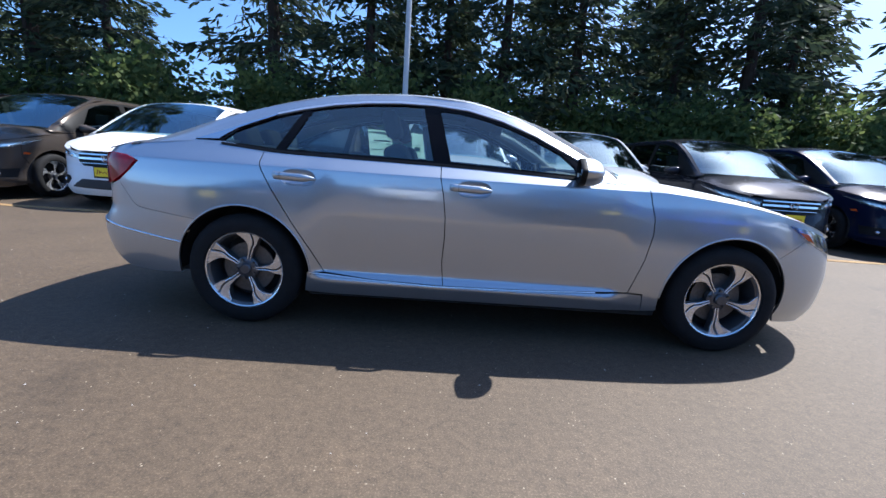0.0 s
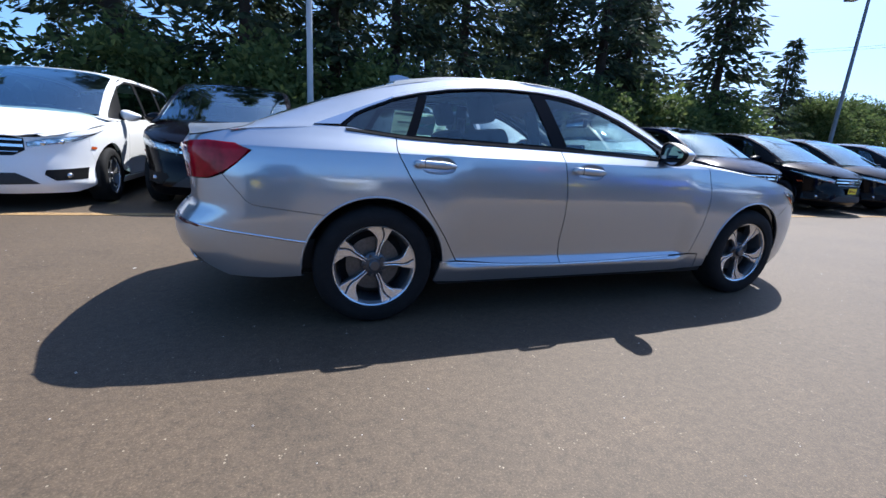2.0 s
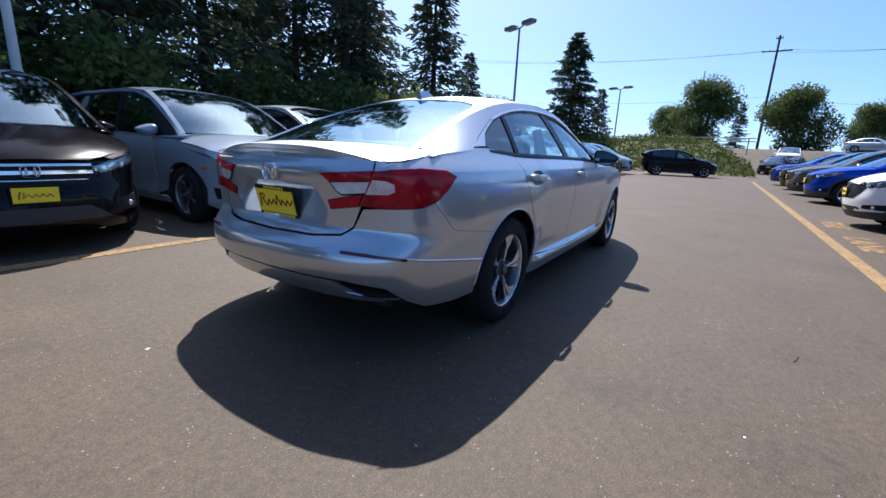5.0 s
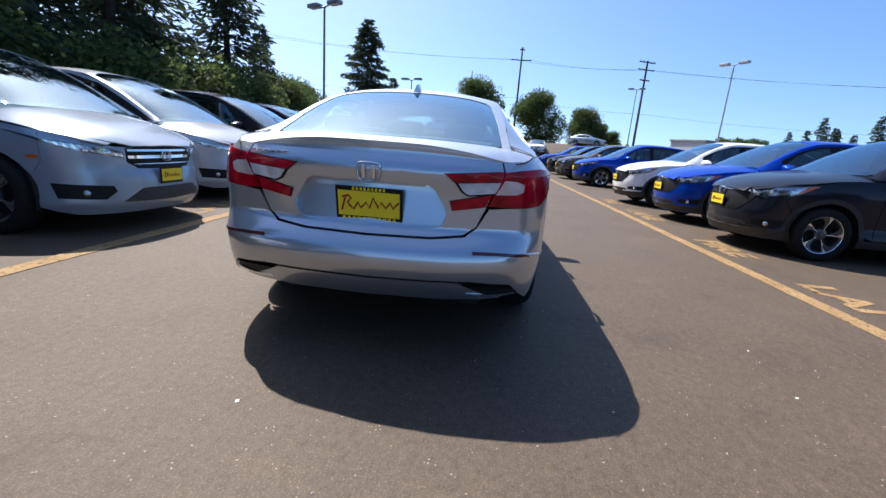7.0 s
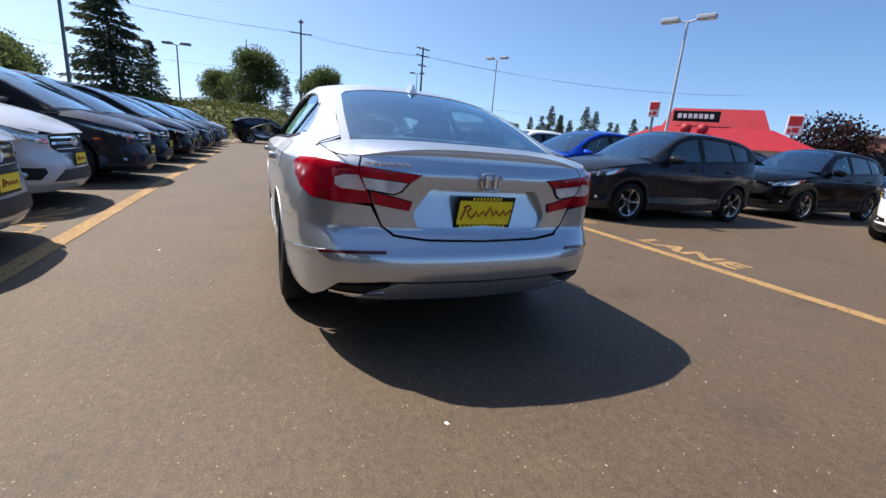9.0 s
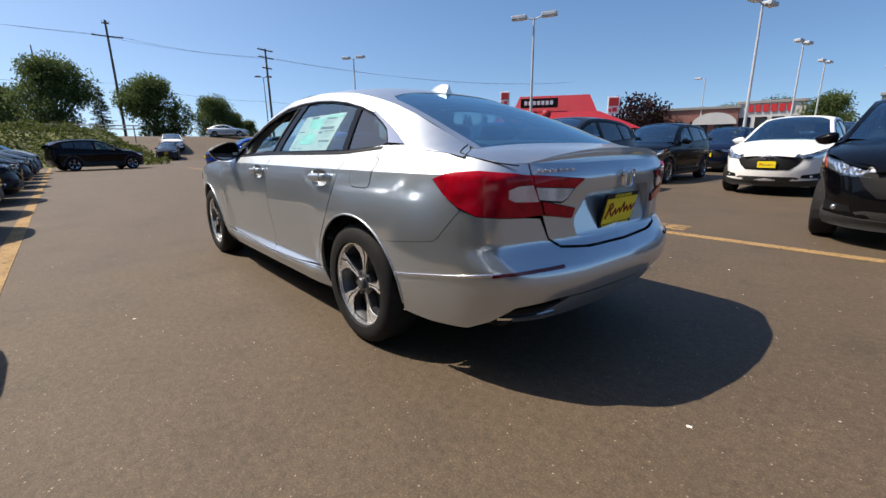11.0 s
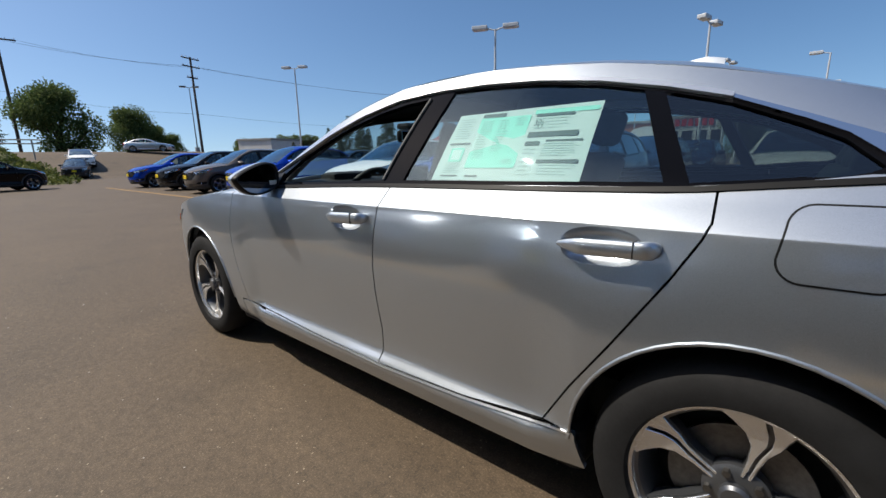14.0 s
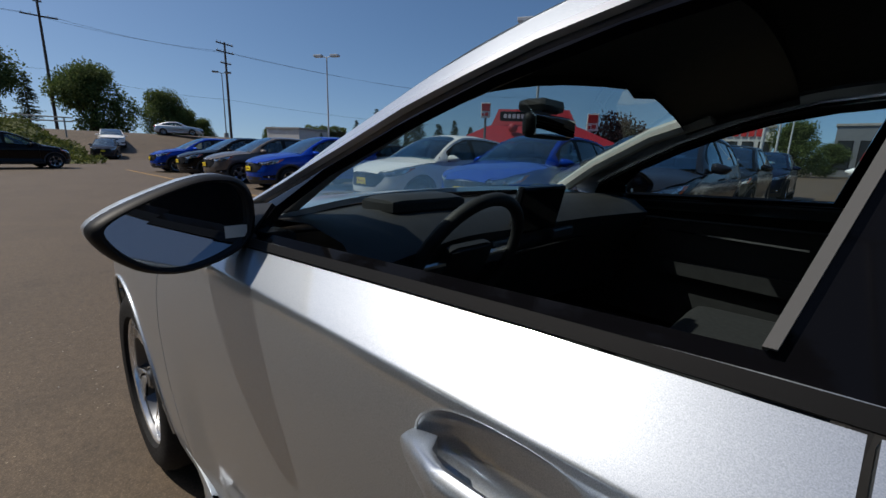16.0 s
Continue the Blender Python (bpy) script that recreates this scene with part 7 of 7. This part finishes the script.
def house(name, label, m, w, d, h, wall_mat, windows):
    """A low block, w along its front, with a row of windows let into the front."""
    ob = new(name)
    ob.matrix_basis = m
    bm = bmesh.new()
    box(bm, -w / 2, w / 2, 0, d, 0, h, 0.03)
    part("wall", bm, wall_mat, ob)
    bm = bmesh.new()
    box(bm, -w / 2 - 0.15, w / 2 + 0.15, -0.15, d + 0.15, h, h + 0.3, 0.03)
    part("roof", bm, CONCRETE, ob)
    for k in range(windows):
        x = -w / 2 + w * (k + 0.5) / windows
        bm = bmesh.new()
        box(bm, x - w / windows * 0.36, x + w / windows * 0.36, -0.05, 0.02, 0.9, h * 0.72, 0.01)
        win = part("window", bm, TRIM, ob)
        bm = bmesh.new()
        box(bm, x - w / windows * 0.32, x + w / windows * 0.32, -0.07, -0.045, 1.0, h * 0.72 - 0.1)
        part("pane", bm, SHOP_GLASS, win)
    return tagged(ob, label, "building")


def bars(parent, m, n, w, h, mat, name="sign_bar"):
    for k in range(n):
        bm = bmesh.new()
        box(bm, -w / 2 + w * k / n, -w / 2 + w * (k + 0.72) / n, -0.05, 0, 0, h, 0.01)
        bmesh.ops.transform(bm, matrix=m, verts=bm.verts)
        part(name, bm, mat, parent, "plain bar in place of a sign letter")


# the red-roofed restaurant
way = Vector((31.1 - 18.7, -32.9 + 41.7, 0))
ang = math.degrees(math.atan2(way.y, way.x))
diner = house("restaurant", "low restaurant with a bright red steep roof", pose(24.9, -37.3, 0, 0, 0, ang + 180), 15.2, 11, 2.6, STUCCO, 6)


def hip(parent, z0, z1, w0, d0, w1, d1, yc, xc=0.0, name="red_roof"):
    bm = bmesh.new()
    lo = [bm.verts.new((xc + sx_ * w0 / 2, yc + sy_ * d0 / 2, z0)) for sx_, sy_ in ((-1, -1), (1, -1), (1, 1), (-1, 1))]
    hi = [bm.verts.new((xc + sx_ * w1 / 2, yc + sy_ * d1 / 2, z1)) for sx_, sy_ in ((-1, -1), (1, -1), (1, 1), (-1, 1))]
    bm.faces.new(lo[::-1]), bm.faces.new(hi)
    for k in range(4):
        bm.faces.new((lo[k], lo[(k + 1) % 4], hi[(k + 1) % 4], hi[k]))
    part(name, bm, RED_ROOF, parent, "bright red metal roof")


hip(diner, 2.5, 4.4, 16.8, 12.6, 9.4, 6.6, 5.5)
hip(diner, 4.4, 6.3, 9.0, 6.2, 7.6, 3.0, 5.5)
bm = bmesh.new()
box(bm, -3.6, 0.4, 2.3, 2.45, 4.9, 5.9, 0.02)
sign = part("sign_board", bm, TRIM, diner, "dark sign board on the roof")
bars(sign, Matrix.Translation((-1.6, 2.3, 5.2)), 7, 3.2, 0.42, WHITE_SIGN)
for x in (1.2, 2.6):
    bm = bmesh.new()
    bmesh.ops.create_uvsphere(bm, u_segments=12, v_segments=8, radius=0.5)
    bmesh.ops.transform(bm, matrix=Matrix.Translation((x - 3.4, 0.6, 4.1)), verts=bm.verts)
    part("roof_ball", bm, RED_ROOF, diner, "red ball ornament on the roof", True)


def pole_sign(x, y, top, turn, w, h):
    ob = new("pole_sign")
    ob.matrix_basis = pose(x, y, 0, 0, 0, turn)
    bm = bmesh.new()
    rod(bm, (0, 0, 0), (0, 0, top), 0.12, n=10)
    part("pole", bm, POLE_DARK, ob)
    bm = bmesh.new()
    box(bm, -w / 2, w / 2, -0.15, 0.15, top - h, top, 0.06)
    board = part("sign_board", bm, WHITE_SIGN, ob, "white sign board with red shapes")
    for x0, x1, z0, z1 in ((-0.42, 0.42, 0.45, 0.92), (-0.3, 0.1, 0.12, 0.36), (0.18, 0.4, 0.1, 0.3)):
        bm = bmesh.new()
        box(bm, x0 * w, x1 * w, -0.18, 0.18, top - h + z0 * h, top - h + z1 * h, 0.02)
        part("sign_shape", bm, SIGN_RED, board)
    tagged(ob, "tall white and red roadside sign on a pole", "sign", "roadside signs")


pole_sign(27.6, -32.6, 6.2, ang, 0.9, 1.4)
pole_sign(22.2, -44.5, 6.0, ang, 1.2, 1.8)
brick = house("brick_shop", "low brick shop with a pale arched sign", pose(16.9, -55.0, 0, 0, 0, 198), 7.6, 10, 4.7, BRICK, 3)
bm = bmesh.new()
prism(bm, arc(0, 0, 2.2, 0, 180, 16), 0.2, pose(1.5, -0.1, 3.0, 90, 0, 0) @ Matrix.Diagonal((1, 0.6, 1, 1)))
part("arch_sign", bm, STUCCO, brick, "pale arched sign over the door")
show = house("showroom", "white showroom with red sign letters as bars", pose(10.6, -57.2, 0, 0, 0, 192), 6.0, 14, 5.1, STUCCO, 4)
bars(show, Matrix.Translation((0.0, -0.06, 4.2)), 6, 4.2, 0.8, SIGN_RED)
house("office_block", "far grey flat-roofed block with dark windows", pose(-3, -70, 0, 0, 0, 180), 12, 10, 6.0, POLE_DARK, 6)
house("white_shed", "long white flat shed on the far side of the road", pose(70, -33, 1.2, 0, 0, 115), 7.6, 6, 3.1, STUCCO, 4)


def build_hedge(a, b, width, height):
    """A clipped hedge of small leaves along a line."""
    rng = random.Random(77)
    a, b = Vector(a), Vector(b)
    side = (b - a).cross(Vector((0, 0, 1))).normalized()
    vs, fs = [], []
    for k in range(5200):
        u, v, h = rng.uniform(0, 1), rng.uniform(-1, 1), rng.uniform(0.05, 1) ** 0.6
        p = a.lerp(b, u) + side * v * width / 2 + Vector((0, 0, h * height + 0.12 * math.sin(u * 19)))
        w = Vector((rng.uniform(-1, 1), rng.uniform(-1, 1), rng.uniform(-0.4, 1))).normalized()
        spray(vs, fs, p, w, rng.uniform(0.18, 0.36), rng.uniform(0.12, 0.22), rng)
    hedge = new("hedge")
    link_mesh("leaves", vs, fs, LEAVES, hedge, smooth=False)
    bm = bmesh.new()
    m = Matrix.Translation((a + b) / 2) @ pose(0, 0, 0, 0, 0, math.degrees(math.atan2((b - a).y, (b - a).x)))
    box(bm, -(b - a).length / 2, (b - a).length / 2, -width * 0.3, width * 0.3, 0, height * 0.85, 0.1, m)
    part("core", bm, BARK, hedge)
    tagged(hedge, "clipped green hedge beyond the far row of cars", "hedge")


build_hedge((69.5, -36.8, 0), (66.0, -42.5, 0), 1.6, 5.3)


# ---- markings and litter on the asphalt ----
def ground_word(text, x, y, size, turn, stretch):
    me = word_mesh(text, size)
    me.materials.append(WORN_LINE)
    ob = new("painted_word", me)
    ob.matrix_basis = pose(x, y, 0.004, 0, 0, turn) @ Matrix.Diagonal((stretch, 1, 1, 1))
    tagged(ob, "worn yellow word painted on the asphalt", "road marking", kind="structure")


def worn_paint():
    m = material("worn_line_paint", (0.55, 0.35, 0.13), 0.85)
    nt = m.node_tree
    wear = noise_node(m, 26, 8, 0.75)
    tr, mx = nt.nodes.new("ShaderNodeBsdfTransparent"), nt.nodes.new("ShaderNodeMixShader")
    nt.links.new(ramp(m, wear, ((0.34, (0, 0, 0)), (0.47, (1, 1, 1)))), mx.inputs[0])
    nt.links.new(tr.outputs[0], mx.inputs[1])
    nt.links.new(ramp(m, noise_node(m, 3, 5), ((0.3, (0.24, 0.145, 0.060)), (0.75, (0.40, 0.255, 0.105)))), bsdf(m).inputs["Base Color"])
    nt.links.new(bsdf(m).outputs[0], mx.inputs[2])
    nt.links.new(mx.outputs[0], nt.nodes["Material Output"].inputs[0])
    return m


WORN_LINE = worn_paint()
ground_word("LANE", 0.600, -3.72, 0.44, 180, 1.25)
ground_word("FIRE", 2.800, -3.72, 0.44, 180, 1.25)
ground_word("LANE", 5.650, -3.72, 0.44, 180, 1.25)
ground_word("FIRE", 7.850, -3.72, 0.44, 180, 1.25)
ground_word("LANE", 2.550, 3.0, 0.44, 0, 1.25)

rng = random.Random(12)
vs, fs = [], []
for k in range(420):
    x, y, r = rng.uniform(-4.5, 6), rng.uniform(-4, 4.5), rng.uniform(0.002, 0.006) * (1.6 if k % 17 == 0 else 1)
    n = len(vs)
    vs += [(x + r * rng.uniform(0.7, 1.3), y, 0.001), (x, y + r * rng.uniform(0.7, 1.3), 0.001), (x - r, y, 0.001), (x, y - r, 0.001), (x, y, r * 0.9)]
    fs += [(n, n + 1, n + 4), (n + 1, n + 2, n + 4), (n + 2, n + 3, n + 4), (n + 3, n, n + 4)]
GRIT = material("pale_grit", (0.42, 0.39, 0.35), 0.9)
tagged(link_mesh("grit", vs, fs, GRIT, smooth=False), "scattered pale grit on the asphalt", "grit", kind="stuff")

SCRAP = material("pale_scrap", (0.72, 0.70, 0.64), 0.8)
for x, y, size, turn in ((-1.50, 0.362, 0.010, 20), (1.252, 1.80, 0.009, 65), (-0.97, -2.08, 0.008, 130), (-0.474, -2.148, 0.006, 10)):
    bm = bmesh.new()
    box(bm, -size, size, -size * 0.7, size * 0.7, 0.0005, 0.003, 0.0006, seg=1)
    bmesh.ops.transform(bm, matrix=pose(x, y, 0, 0, 0, turn), verts=bm.verts)
    tagged(part("paper_scrap", bm, SCRAP), "small pale scrap of paper lying on the asphalt", "litter", "scraps on the asphalt")
part_way = [(0.470, -2.395, 0.004), (0.500, -2.410, 0.006), (0.525, -2.412, 0.005), (0.552, -2.426, 0.004), (0.575, -2.424, 0.003)]
tagged(part("twig", tube(part_way, 0.0022, 5), TIMBER), "thin dry twig lying on the asphalt", "twig")

build_ground()
sedan = build_sedan()
far_sedan = copy_thing(sedan, pose(57.5, -13.0, 2.42, 0, 0, -118))
tagged(far_sedan, "silver saloon parked on the far rise beyond the lot", "car")
